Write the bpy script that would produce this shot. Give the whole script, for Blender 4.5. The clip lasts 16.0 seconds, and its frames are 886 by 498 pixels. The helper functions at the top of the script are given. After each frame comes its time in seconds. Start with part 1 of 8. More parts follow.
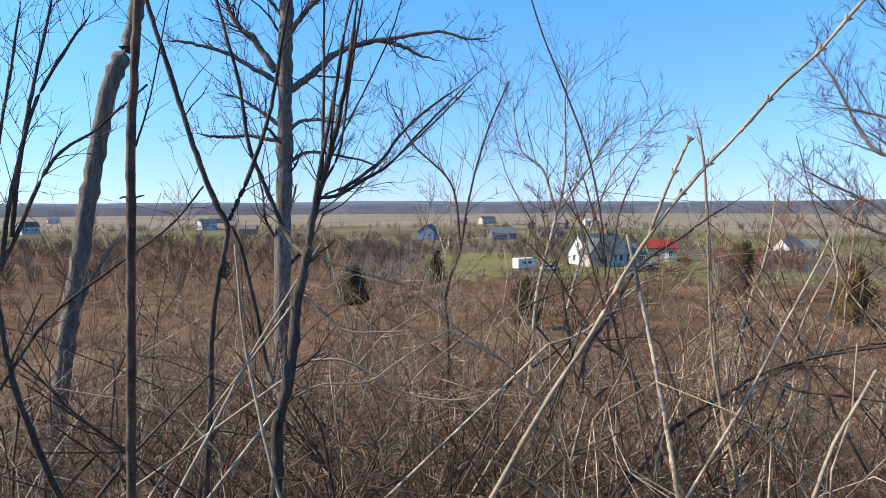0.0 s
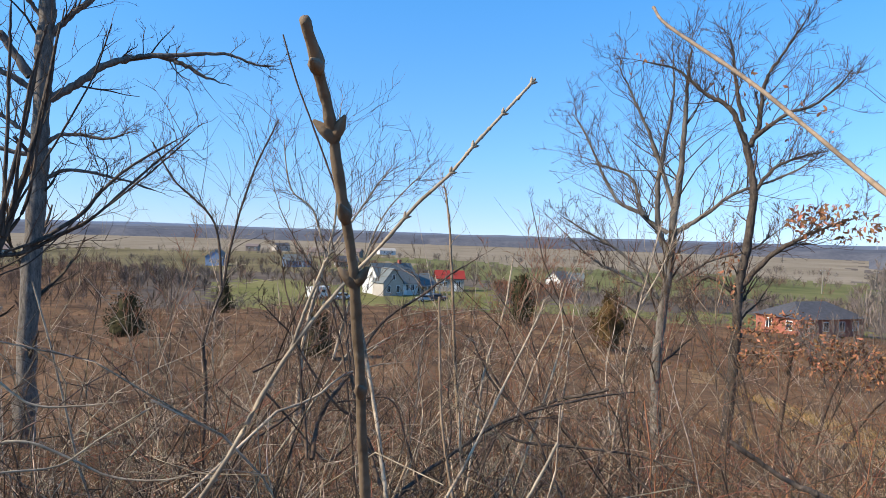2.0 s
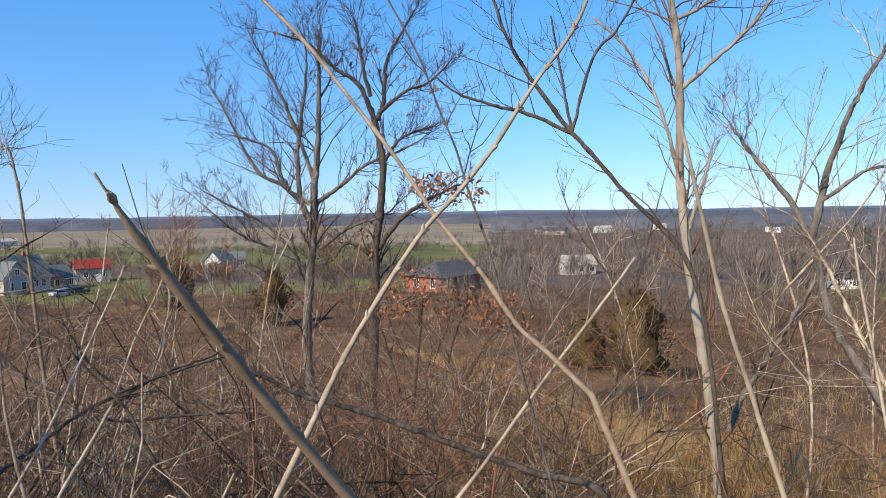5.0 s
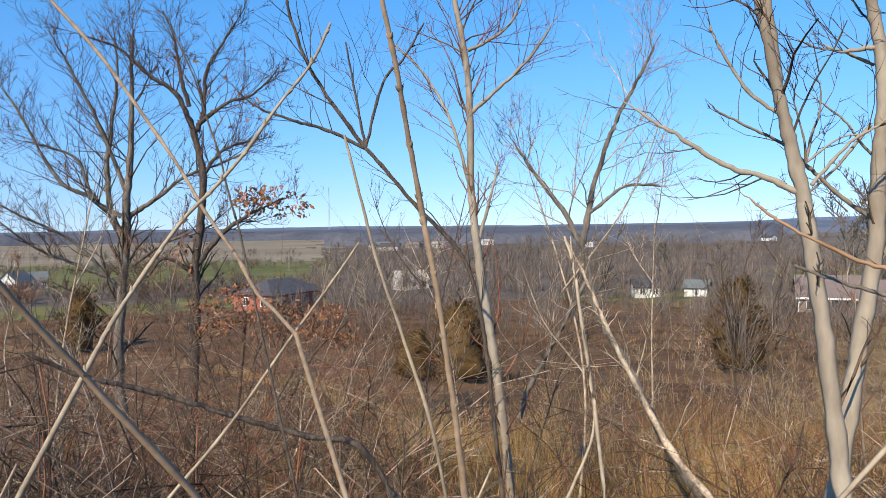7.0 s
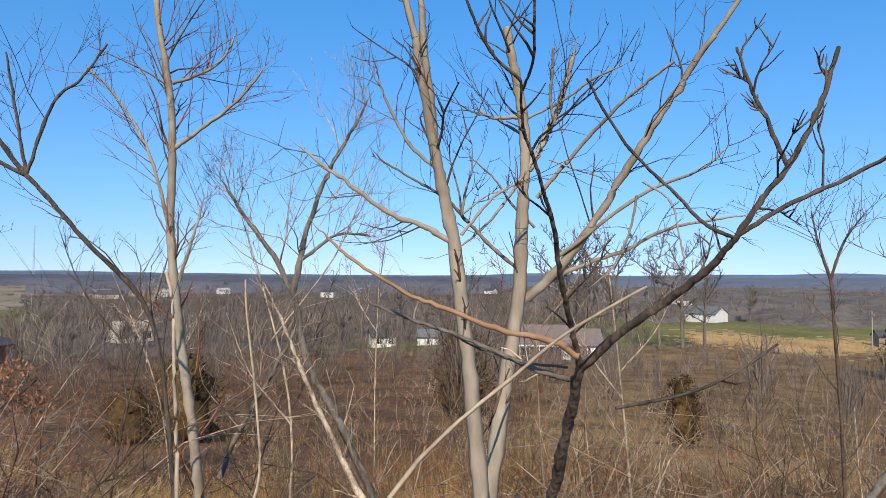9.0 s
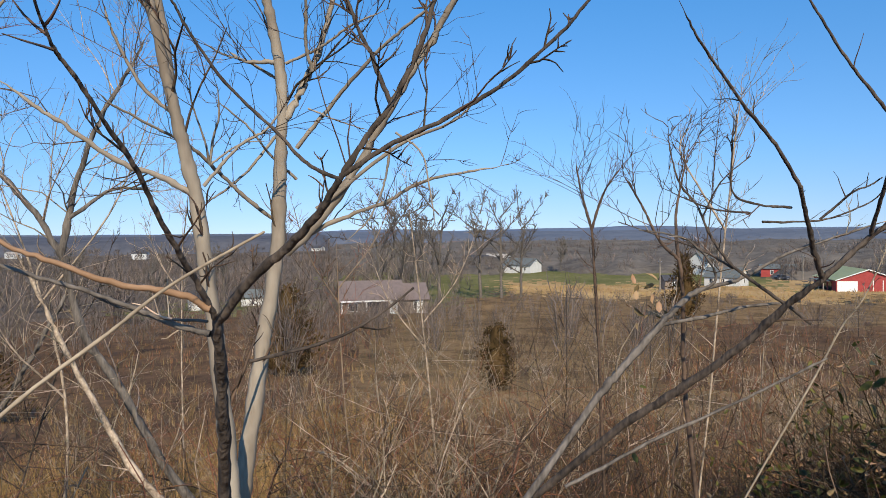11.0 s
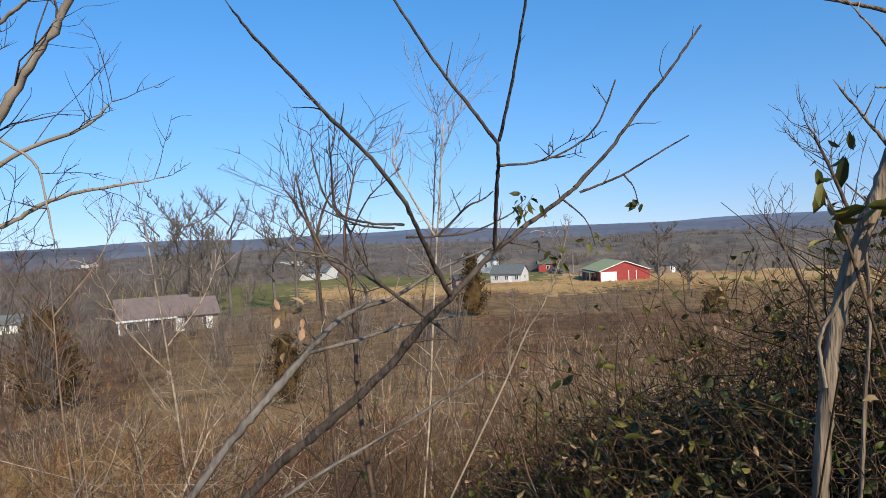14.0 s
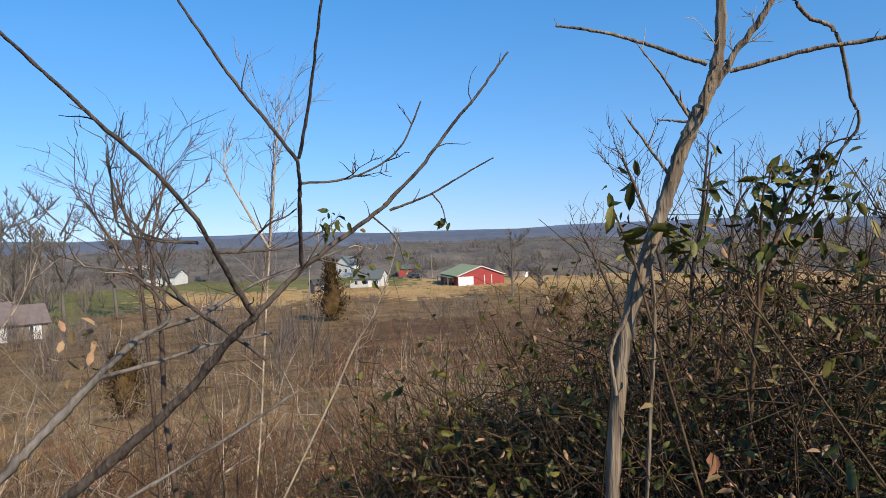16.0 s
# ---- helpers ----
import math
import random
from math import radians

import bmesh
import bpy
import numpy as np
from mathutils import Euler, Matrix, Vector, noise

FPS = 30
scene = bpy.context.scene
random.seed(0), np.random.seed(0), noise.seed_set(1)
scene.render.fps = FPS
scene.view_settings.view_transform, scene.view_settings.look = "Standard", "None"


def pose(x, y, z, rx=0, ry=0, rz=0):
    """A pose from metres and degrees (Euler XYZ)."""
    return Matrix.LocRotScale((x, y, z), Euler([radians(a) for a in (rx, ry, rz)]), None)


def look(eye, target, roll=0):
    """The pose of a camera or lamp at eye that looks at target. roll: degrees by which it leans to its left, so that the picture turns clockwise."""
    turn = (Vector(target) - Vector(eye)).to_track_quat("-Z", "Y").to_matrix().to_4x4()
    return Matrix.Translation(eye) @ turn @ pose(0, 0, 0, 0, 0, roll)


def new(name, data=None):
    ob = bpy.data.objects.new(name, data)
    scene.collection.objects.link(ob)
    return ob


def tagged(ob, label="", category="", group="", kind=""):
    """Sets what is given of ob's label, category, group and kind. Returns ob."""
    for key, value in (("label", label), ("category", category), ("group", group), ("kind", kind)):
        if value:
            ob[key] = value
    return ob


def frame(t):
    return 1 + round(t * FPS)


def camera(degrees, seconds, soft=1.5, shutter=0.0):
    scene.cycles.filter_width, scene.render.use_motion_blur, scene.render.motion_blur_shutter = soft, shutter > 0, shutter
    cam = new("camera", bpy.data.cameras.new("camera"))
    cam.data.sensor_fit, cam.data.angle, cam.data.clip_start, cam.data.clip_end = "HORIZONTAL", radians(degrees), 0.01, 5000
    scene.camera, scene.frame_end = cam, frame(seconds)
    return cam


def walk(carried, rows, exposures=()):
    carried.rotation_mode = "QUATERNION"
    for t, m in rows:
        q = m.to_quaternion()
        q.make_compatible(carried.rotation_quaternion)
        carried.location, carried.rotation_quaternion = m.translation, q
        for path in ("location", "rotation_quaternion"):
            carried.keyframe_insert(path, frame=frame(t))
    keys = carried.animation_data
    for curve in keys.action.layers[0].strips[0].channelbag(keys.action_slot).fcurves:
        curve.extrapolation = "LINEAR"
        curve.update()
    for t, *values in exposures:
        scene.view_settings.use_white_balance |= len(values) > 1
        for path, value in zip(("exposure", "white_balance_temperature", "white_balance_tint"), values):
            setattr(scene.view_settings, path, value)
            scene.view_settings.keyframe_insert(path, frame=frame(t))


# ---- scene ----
# ---- camera ----
cam = camera(66.48, 16.0, soft=0.9)
PATH = [
    (0.0, pose(0.000, 0.000, 1.580, 86.16, 0.24, -0.02)),
    (0.5, pose(0.049, 0.025, 1.574, 86.72, -0.34, -4.06)),
    (1.0, pose(0.094, 0.029, 1.592, 89.02, -1.09, -8.71)),
    (1.5, pose(0.133, 0.040, 1.638, 89.45, -0.68, -13.26)),
    (2.0, pose(0.172, 0.031, 1.670, 88.81, -1.89, -17.17)),
    (2.5, pose(0.246, 0.026, 1.688, 88.90, -1.55, -24.32)),
    (3.0, pose(0.284, 0.021, 1.691, 89.17, -0.84, -28.08)),
    (3.5, pose(0.320, -0.006, 1.679, 88.70, 0.58, -32.44)),
    (4.0, pose(0.356, 0.009, 1.656, 87.67, 0.89, -39.13)),
    (6.5, pose(0.271, -0.294, 1.596, 88.15, 0.97, -51.75)),
    (7.0, pose(0.255, -0.299, 1.588, 88.19, 0.85, -59.41)),
    (7.5, pose(0.278, -0.326, 1.563, 87.94, 0.32, -70.54)),
    (8.0, pose(0.313, -0.353, 1.572, 90.57, -0.39, -75.16)),
    (10.5, pose(0.366, -0.531, 1.573, 89.21, 0.48, -91.48)),
    (11.0, pose(0.381, -0.563, 1.565, 88.68, 0.52, -95.59)),
    (11.5, pose(0.376, -0.596, 1.561, 88.99, 0.10, -98.34)),
    (12.0, pose(0.367, -0.621, 1.560, 89.18, 0.03, -100.67)),
    (12.5, pose(0.349, -0.672, 1.563, 89.69, 0.60, -106.57)),
    (13.0, pose(0.357, -0.745, 1.569, 88.75, 1.89, -109.96)),
    (13.5, pose(0.390, -0.790, 1.571, 88.21, 2.15, -112.00)),
    (14.0, pose(0.435, -0.829, 1.582, 88.70, 2.52, -112.80)),
    (14.5, pose(0.451, -0.871, 1.597, 90.89, 0.95, -114.78)),
    (15.0, pose(0.444, -0.888, 1.599, 89.87, 0.19, -117.61)),
    (15.5, pose(0.440, -0.899, 1.581, 87.56, 0.71, -122.45)),
    (16.0, pose(0.407, -0.896, 1.597, 88.65, 1.86, -124.60)),
]
walk(cam, PATH, [(0.0, 0.75), (1.0, 0.73), (4.0, 0.52), (7.0, 0.48), (8.0, 0.40), (10.5, 0.12), (13.0, 0.12), (14.5, 0.18), (16.0, 0.20)])

# ---- light ----
SUN_AZ, SUN_EL = radians(93.0), radians(35.0)      # the sun stands left of the first view
world = bpy.data.worlds.new("World")
scene.world = world
world.use_nodes = True
wn = world.node_tree.nodes
wl = world.node_tree.links
sky = wn.new("ShaderNodeTexSky")
sky.sky_type = 'NISHITA'
sky.sun_disc = False
sky.sun_elevation = SUN_EL
sky.sun_rotation = -SUN_AZ
sky.altitude = 200
sky.air_density = 0.95
sky.dust_density = 0.2
sky.ozone_density = 2.5
lift = wn.new("ShaderNodeVectorMath")      # less of the pale band at the horizon
lift.operation = 'ADD'
lift.inputs[1].default_value = (0, 0, 0.085)
wl.new(wn.new("ShaderNodeTexCoord").outputs["Generated"], lift.inputs[0])
wl.new(lift.outputs[0], sky.inputs[0])
tint = wn.new("ShaderNodeMix")
tint.data_type, tint.blend_type = 'RGBA', 'MULTIPLY'
tint.inputs["Factor"].default_value = 1.0
rise = wn.new("ShaderNodeSeparateXYZ")
wl.new(lift.outputs[0], rise.inputs[0])
high = wn.new("ShaderNodeValToRGB")            # paler air low down, deeper blue above
high.color_ramp.elements[0].position, high.color_ramp.elements[1].position = 0.08, 0.50
high.color_ramp.elements[0].color = (0.75, 0.71, 0.78, 1)
high.color_ramp.elements[1].color = (0.40, 1.04, 1.38, 1)
middle = high.color_ramp.elements.new(0.20)
middle.color = (0.60, 0.85, 1.03, 1)
wl.new(rise.outputs["Z"], high.inputs[0])
for socket in tint.inputs:
    if socket.type == 'RGBA' and socket.name == "A":
        wl.new(sky.outputs[0], socket)
    if socket.type == 'RGBA' and socket.name == "B":
        wl.new(high.outputs[0], socket)
for socket in tint.outputs:
    if socket.type == 'RGBA':
        wl.new(socket, wn["Background"].inputs[0])
wn["Background"].inputs[1].default_value = 0.147
sun_data = bpy.data.lights.new("sun", 'SUN')
sun_data.energy = 5.0
sun_data.angle = radians(0.53)
sun_data.color = (1.0, 0.87, 0.67)
sun = new("sun", sun_data)
sun_dir = Vector((-math.sin(SUN_AZ) * math.cos(SUN_EL), math.cos(SUN_AZ) * math.cos(SUN_EL), math.sin(SUN_EL)))
sun.matrix_world = look(sun_dir * 60, (0, 0, 0))
scene.view_settings.exposure = 0.0

# ---- materials ----
def shade(name, c1, c2, scale=8.0, rough=0.85, bump=0.0, var=0.35, fine=6.0, stretch=(1, 1, 1), per_object=False,
          spec=0.3, metal=0.0, hue=0.02):
    """Two tones mixed by coarse and fine noise, varied piece by piece, with relief."""
    m = bpy.data.materials.new(name)
    m.use_nodes = True
    n, l = m.node_tree.nodes, m.node_tree.links
    b = n["Principled BSDF"]
    b.inputs["Roughness"].default_value = rough
    b.inputs["Specular IOR Level"].default_value = spec
    b.inputs["Metallic"].default_value = metal
    tc = n.new("ShaderNodeTexCoord")
    mp = n.new("ShaderNodeMapping")
    mp.inputs["Scale"].default_value = stretch
    l.new(tc.outputs["Object"], mp.inputs["Vector"])
    n1 = n.new("ShaderNodeTexNoise")
    n1.inputs["Scale"].default_value = scale
    n1.inputs["Detail"].default_value = 4
    n2 = n.new("ShaderNodeTexNoise")
    n2.inputs["Scale"].default_value = scale * fine
    n2.inputs["Detail"].default_value = 3
    for q in (n1, n2):
        l.new(mp.outputs[0], q.inputs["Vector"])
    add = n.new("ShaderNodeMath")
    add.operation = 'MULTIPLY_ADD'
    add.inputs[1].default_value = 0.6
    l.new(n1.outputs[0], add.inputs[0])
    sc = n.new("ShaderNodeMath")
    sc.operation = 'MULTIPLY'
    sc.inputs[1].default_value = 0.4
    l.new(n2.outputs[0], sc.inputs[0])
    l.new(sc.outputs[0], add.inputs[2])
    ramp = n.new("ShaderNodeValToRGB")
    ramp.color_ramp.elements[0].position, ramp.color_ramp.elements[1].position = 0.36, 0.64
    ramp.color_ramp.elements[0].color, ramp.color_ramp.elements[1].color = (*c1, 1), (*c2, 1)
    l.new(add.outputs[0], ramp.inputs[0])
    rnd = n.new("ShaderNodeObjectInfo") if per_object else n.new("ShaderNodeNewGeometry")
    hsv = n.new("ShaderNodeHueSaturation")
    mr = n.new("ShaderNodeMapRange")
    mr.inputs[3].default_value, mr.inputs[4].default_value = 1 - var, 1 + var
    l.new(rnd.outputs["Random" if per_object else "Random Per Island"], mr.inputs[0])
    l.new(mr.outputs[0], hsv.inputs["Value"])
    mh = n.new("ShaderNodeMapRange")
    mh.inputs[3].default_value, mh.inputs[4].default_value = 0.5 + hue, 0.5 - hue
    l.new(rnd.outputs["Random" if per_object else "Random Per Island"], mh.inputs[0])
    l.new(mh.outputs[0], hsv.inputs["Hue"])
    l.new(ramp.outputs[0], hsv.inputs["Color"])
    l.new(hsv.outputs[0], b.inputs["Base Color"])
    if bump:
        bp = n.new("ShaderNodeBump")
        bp.inputs["Strength"].default_value = bump
        bp.inputs["Distance"].default_value = 0.02
        l.new(add.outputs[0], bp.inputs["Height"])
        l.new(bp.outputs[0], b.inputs["Normal"])
    return m


def leafy(m, amount):
    """Lets light through thin leaves."""
    m.node_tree.nodes["Principled BSDF"].inputs["Transmission Weight"].default_value = 0.0
    m.node_tree.nodes["Principled BSDF"].inputs["Subsurface Weight"].default_value = amount
    m.node_tree.nodes["Principled BSDF"].inputs["Subsurface Radius"].default_value = (0.004, 0.003, 0.001)
    return m


BARK_GREY = shade("grey_bark", (0.06, 0.05, 0.041), (0.20, 0.17, 0.14), 24, 0.9, 0.6, 0.12, 5, (1, 1, 0.25))
BARK_TAN = shade("smooth_tan_bark", (0.17, 0.135, 0.098), (0.33, 0.28, 0.212), 7, 0.8, 0.3, 0.12, 6, (1, 1, 0.4))
BARK_ORANGE = shade("orange_tan_bark", (0.20, 0.115, 0.058), (0.34, 0.21, 0.12), 14, 0.75, 0.2, 0.1, 5, (1, 1, 0.4))
BARK_DARK = shade("dark_bark", (0.026, 0.020, 0.016), (0.115, 0.088, 0.067), 34, 0.9, 0.6, 0.15, 5, (1, 1, 0.3))
BARK_SHRED = shade("shredding_bark", (0.06, 0.045, 0.032), (0.29, 0.222, 0.15), 26, 0.9, 0.9, 0.1, 4, (1, 1, 0.08))
TWIG_DARK = shade("dark_twig", (0.034, 0.022, 0.015), (0.135, 0.088, 0.058), 20, 0.85, 0, 0.45)
TWIG_GREY = shade("grey_twig", (0.115, 0.083, 0.056), (0.52, 0.405, 0.285), 20, 0.85, 0, 0.5)
TWIG_TAN = shade("tan_twig", (0.145, 0.10, 0.062), (0.30, 0.215, 0.138), 20, 0.75, 0, 0.3)
TWIG_BROWN = shade("brown_shoot", (0.085, 0.058, 0.033), (0.225, 0.162, 0.102), 30, 0.8, 0.2, 0.2)
TWIG_RED = shade("reddish_twig", (0.13, 0.05, 0.026), (0.25, 0.115, 0.056), 20, 0.75, 0, 0.35)
CANE = shade("pale_cane", (0.18, 0.14, 0.095), (0.385, 0.308, 0.21), 18, 0.7, 0, 0.3)
STALK = shade("dead_stalk", (0.11, 0.075, 0.038), (0.35, 0.255, 0.138), 20, 0.9, 0, 0.5)
GRASS_RED = shade("russet_grass", (0.108, 0.056, 0.030), (0.24, 0.132, 0.070), 0.25, 0.95, 0, 0.45, spec=0.05)
GRASS_STRAW = shade("straw_grass", (0.18, 0.112, 0.045), (0.42, 0.28, 0.118), 0.3, 0.95, 0, 0.4, spec=0.05)
GRASS_DULL = shade("dull_dead_grass", (0.115, 0.080, 0.042), (0.25, 0.175, 0.092), 0.3, 0.95, 0, 0.3, spec=0.05)
CEDAR = shade("cedar_foliage", (0.020, 0.022, 0.011), (0.062, 0.052, 0.027), 1.2, 0.9, 0, 0.35, hue=0.02, spec=0.05)
CEDAR_RUST = shade("bronzed_cedar_foliage", (0.045, 0.03, 0.013), (0.115, 0.072, 0.03), 1.2, 0.9, 0, 0.35, hue=0.02, spec=0.05)
OAK_LEAF = leafy(shade("dry_oak_leaf", (0.15, 0.062, 0.028), (0.37, 0.175, 0.085), 6, 0.8, 0, 0.45), 0.2)
DEAD_LEAF = leafy(shade("dead_leaf", (0.17, 0.105, 0.05), (0.33, 0.22, 0.115), 9, 0.8, 0, 0.4), 0.2)
GREEN_LEAF = leafy(shade("evergreen_leaf", (0.032, 0.036, 0.006), (0.135, 0.130, 0.024), 9, 0.55, 0, 0.5, hue=0.03, spec=0.3), 0.15)
VINE = shade("vine_stem", (0.023, 0.014, 0.0075), (0.132, 0.080, 0.039), 25, 0.85, 0, 0.6)
WOODS = shade("bare_woods", (0.098, 0.078, 0.066), (0.185, 0.15, 0.126), 0.02, 0.95, 0, 0.45, spec=0.05)
SCRUB = shade("brown_scrub", (0.082, 0.055, 0.041), (0.165, 0.115, 0.085), 0.04, 0.95, 0, 0.45, spec=0.05)
# Distant forests: the air's blue haze is mixed into these two base colours.
FOREST_DARK = shade("haze_tinted_skyline", (0.074, 0.078, 0.096), (0.118, 0.118, 0.134), 0.02, 0.95, 0, 0.05, 8, spec=0.05)
FOREST_HAZE_TINT = shade("haze_tinted_forest", (0.098, 0.114, 0.150), (0.145, 0.157, 0.190), 0.012, 0.95, 0, 0.05, 8, spec=0.05)
FOREST = shade("far_forest", (0.088, 0.074, 0.064), (0.178, 0.150, 0.126), 0.05, 0.95, 0, 0.05, 8, spec=0.05)

SOIL = {
    "brush": shade("brushy_soil", (0.066, 0.041, 0.026), (0.185, 0.110, 0.060), 0.22, 0.95, 0.5, 0, 9, spec=0.02),
    "weeds": shade("weedy_soil", (0.100, 0.066, 0.034), (0.265, 0.172, 0.086), 0.30, 0.95, 0.5, 0, 9, spec=0.02),
    "lawn": shade("winter_lawn", (0.10, 0.105, 0.035), (0.20, 0.18, 0.075), 0.05, 0.95, 0.3, 0, 12, spec=0.02),
    "meadow": shade("dull_meadow", (0.100, 0.084, 0.044), (0.185, 0.152, 0.082), 0.03, 0.95, 0.3, 0, 9, spec=0.02),
    "green": shade("winter_wheat", (0.092, 0.102, 0.040), (0.165, 0.152, 0.068), 0.012, 0.95, 0.2, 0, 9, spec=0.02),
    "tan": shade("stubble_field", (0.18, 0.145, 0.10), (0.26, 0.215, 0.155), 0.012, 0.95, 0.2, 0, 9, spec=0.02),
    "gold": shade("golden_grass_field", (0.30, 0.19, 0.08), (0.45, 0.31, 0.15), 0.06, 0.95, 0.3, 0, 10, spec=0.02),
    "straw": shade("flattened_straw", (0.13, 0.078, 0.040), (0.27, 0.175, 0.092), 1.2, 0.95, 0.5, 0, 8, spec=0.02),
    "wood": shade("leaf_litter", (0.085, 0.068, 0.056), (0.155, 0.125, 0.10), 0.02, 0.95, 0.3, 0, 10, spec=0.02),
}


def paint(name, c, rough=0.6, spread=0.85, scale=0.8, metal=0.0, bump=0.05):
    return shade(name, tuple(v * spread for v in c), c, scale, rough, bump, 0.03, 12, per_object=True, metal=metal, hue=0)


WHITE = paint("white_siding", (0.60, 0.59, 0.56))
CREAM = paint("beige_siding", (0.40, 0.355, 0.305))
TAN_WALL = paint("dull_brown_siding", (0.23, 0.18, 0.145))
BRICK = shade("red_brick_wall", (0.25, 0.085, 0.05), (0.36, 0.145, 0.09), 3, 0.9, 0.2, 0.05, 10, per_object=True)
BARN_RED = paint("barn_red_boards", (0.36, 0.055, 0.05), 0.7, 0.75, 1.5)
GREEN_ROOF = paint("green_metal_roof", (0.34, 0.35, 0.15), 0.5)
ROOF_DARK = paint("dark_shingles", (0.075, 0.075, 0.085), 0.9, 0.6, 2.0)
ROOF_GREY = paint("grey_shingles", (0.14, 0.155, 0.155), 0.85, 0.7, 2.0)
ROOF_PINK = paint("faded_brown_shingles", (0.185, 0.142, 0.13), 0.9, 0.75, 1.5)
RED_ROOF = paint("bright_red_metal_roof", (0.25, 0.028, 0.02), 0.7)
BLUE_WALL = paint("blue_siding", (0.16, 0.24, 0.38))
TRIM = paint("white_trim", (0.82, 0.81, 0.78), 0.5)
GLASS = paint("dark_window_glass", (0.03, 0.035, 0.045), 0.08)
RUBBER = paint("rubber", (0.03, 0.03, 0.03), 0.9)
POLE_WOOD = paint("weathered_pole", (0.30, 0.26, 0.21), 0.9)
GALV = paint("galvanised_steel", (0.45, 0.46, 0.48), 0.5, metal=0.6)

# ---- mesh helpers ----
rng = np.random.default_rng(7)


def mesh_of(name, verts, faces):
    me = bpy.data.meshes.new(name)
    verts = np.asarray(verts, dtype=np.float32).reshape(-1, 3)
    faces = np.asarray(faces, dtype=np.int32)
    k = faces.shape[1]
    me.vertices.add(len(verts))
    me.vertices.foreach_set("co", verts.ravel())
    me.loops.add(faces.size)
    me.loops.foreach_set("vertex_index", faces.ravel())
    me.polygons.add(len(faces))
    me.polygons.foreach_set("loop_start", np.arange(0, faces.size, k, dtype=np.int32))
    me.update(calc_edges=True)
    return me


def put(name, me, material, parent=None, label="", smooth=False):
    """One mesh object, as a part under its thing where a parent is given."""
    me.materials.append(material)
    if smooth:
        me.polygons.foreach_set("use_smooth", np.ones(len(me.polygons), dtype=bool))
    ob = new(name, me)
    if parent is not None:
        ob.parent = parent
    return tagged(ob, label=label)


def part(name, bm, material, parent, label=""):
    """Links a bmesh as one mesh object under a thing or under a part."""
    me = bpy.data.meshes.new(name)
    bm.normal_update()
    bm.to_mesh(me)
    bm.free()
    return put(name, me, material, parent, label)


def thing(name, label, category, x=0, y=0, z=0, turn=0, group="", kind=""):
    e = new(name)
    e.empty_display_size = 0.2
    e.matrix_world = pose(x, y, z, 0, 0, turn)
    return tagged(e, label, category, group, kind)


def tubes(lines, radii, sides=3):
    """Verts and quads of many tapered tubes: lines (n, k, 3), radii (n, k)."""
    lines, radii = np.asarray(lines, float), np.asarray(radii, float)
    n, k, _ = lines.shape
    d = np.gradient(lines, axis=1)
    d /= np.linalg.norm(d, axis=2, keepdims=True) + 1e-9
    ref = np.where(np.abs(d[..., 2:3]) > 0.9, np.array([1.0, 0, 0]), np.array([0, 0, 1.0]))
    a = np.cross(d, ref)
    a /= np.linalg.norm(a, axis=2, keepdims=True) + 1e-9
    b = np.cross(d, a)
    ang = np.arange(sides) * 2 * np.pi / sides
    ring = a[:, :, None] * np.cos(ang)[:, None] + b[:, :, None] * np.sin(ang)[:, None]
    v = lines[:, :, None] + ring * radii[:, :, None, None]
    i = np.arange(n)[:, None, None] * k * sides
    j = np.arange(k - 1)[None, :, None] * sides
    s = np.arange(sides)[None, None, :]
    s2 = (s + 1) % sides
    q = np.stack([i + j + s, i + j + s2, i + j + sides + s2, i + j + sides + s], axis=-1)
    return v.reshape(-1, 3), q.reshape(-1, 4)


def join(parts):
    vs, fs, o = [], [], 0
    for v, f in parts:
        if len(v):
            vs.append(v)
            fs.append(f + o)
            o += len(v)
    return np.concatenate(vs), np.concatenate(fs)


def smooth_line(pts, k):
    """k points along a Catmull-Rom curve through pts."""
    p = np.asarray(pts, float)
    if len(p) == 2:
        p = np.array([p[0], (p[0] + p[1]) / 2, p[1]])
    q = np.vstack([2 * p[0] - p[1], p, 2 * p[-1] - p[-2]])
    u = np.linspace(0, len(p) - 1 - 1e-6, k)
    i = u.astype(int)
    t = (u - i)[:, None]
    a, b, c, d = q[i], q[i + 1], q[i + 2], q[i + 3]
    return 0.5 * (2 * b + (c - a) * t + (2 * a - 5 * b + 4 * c - d) * t * t + (3 * b - a - 3 * c + d) * t ** 3)


# ---- the lie of the land ----
def sstep(a, b, x):
    t = np.clip((x - a) / (b - a), 0, 1)
    return t * t * (3 - 2 * t)


R_KNOTS = [0, 2, 4, 8, 15, 30, 60, 90, 110, 143, 200, 400, 900, 1500, 2500, 3800, 4900]
Z_WEST = [0, 0, -0.35, -1.1, -2.4, -4.4, -7.5, -10.0, -11.5, -12.9, -13.8, -14.3, -14.8, -13, -8, 2, 10]
Z_EAST = [0, 0, -0.25, -0.9, -2.1, -4.2, -7.5, -10.0, -11.5, -12.9, -13.8, -13.5, -10, -7, -3, 3, 9]


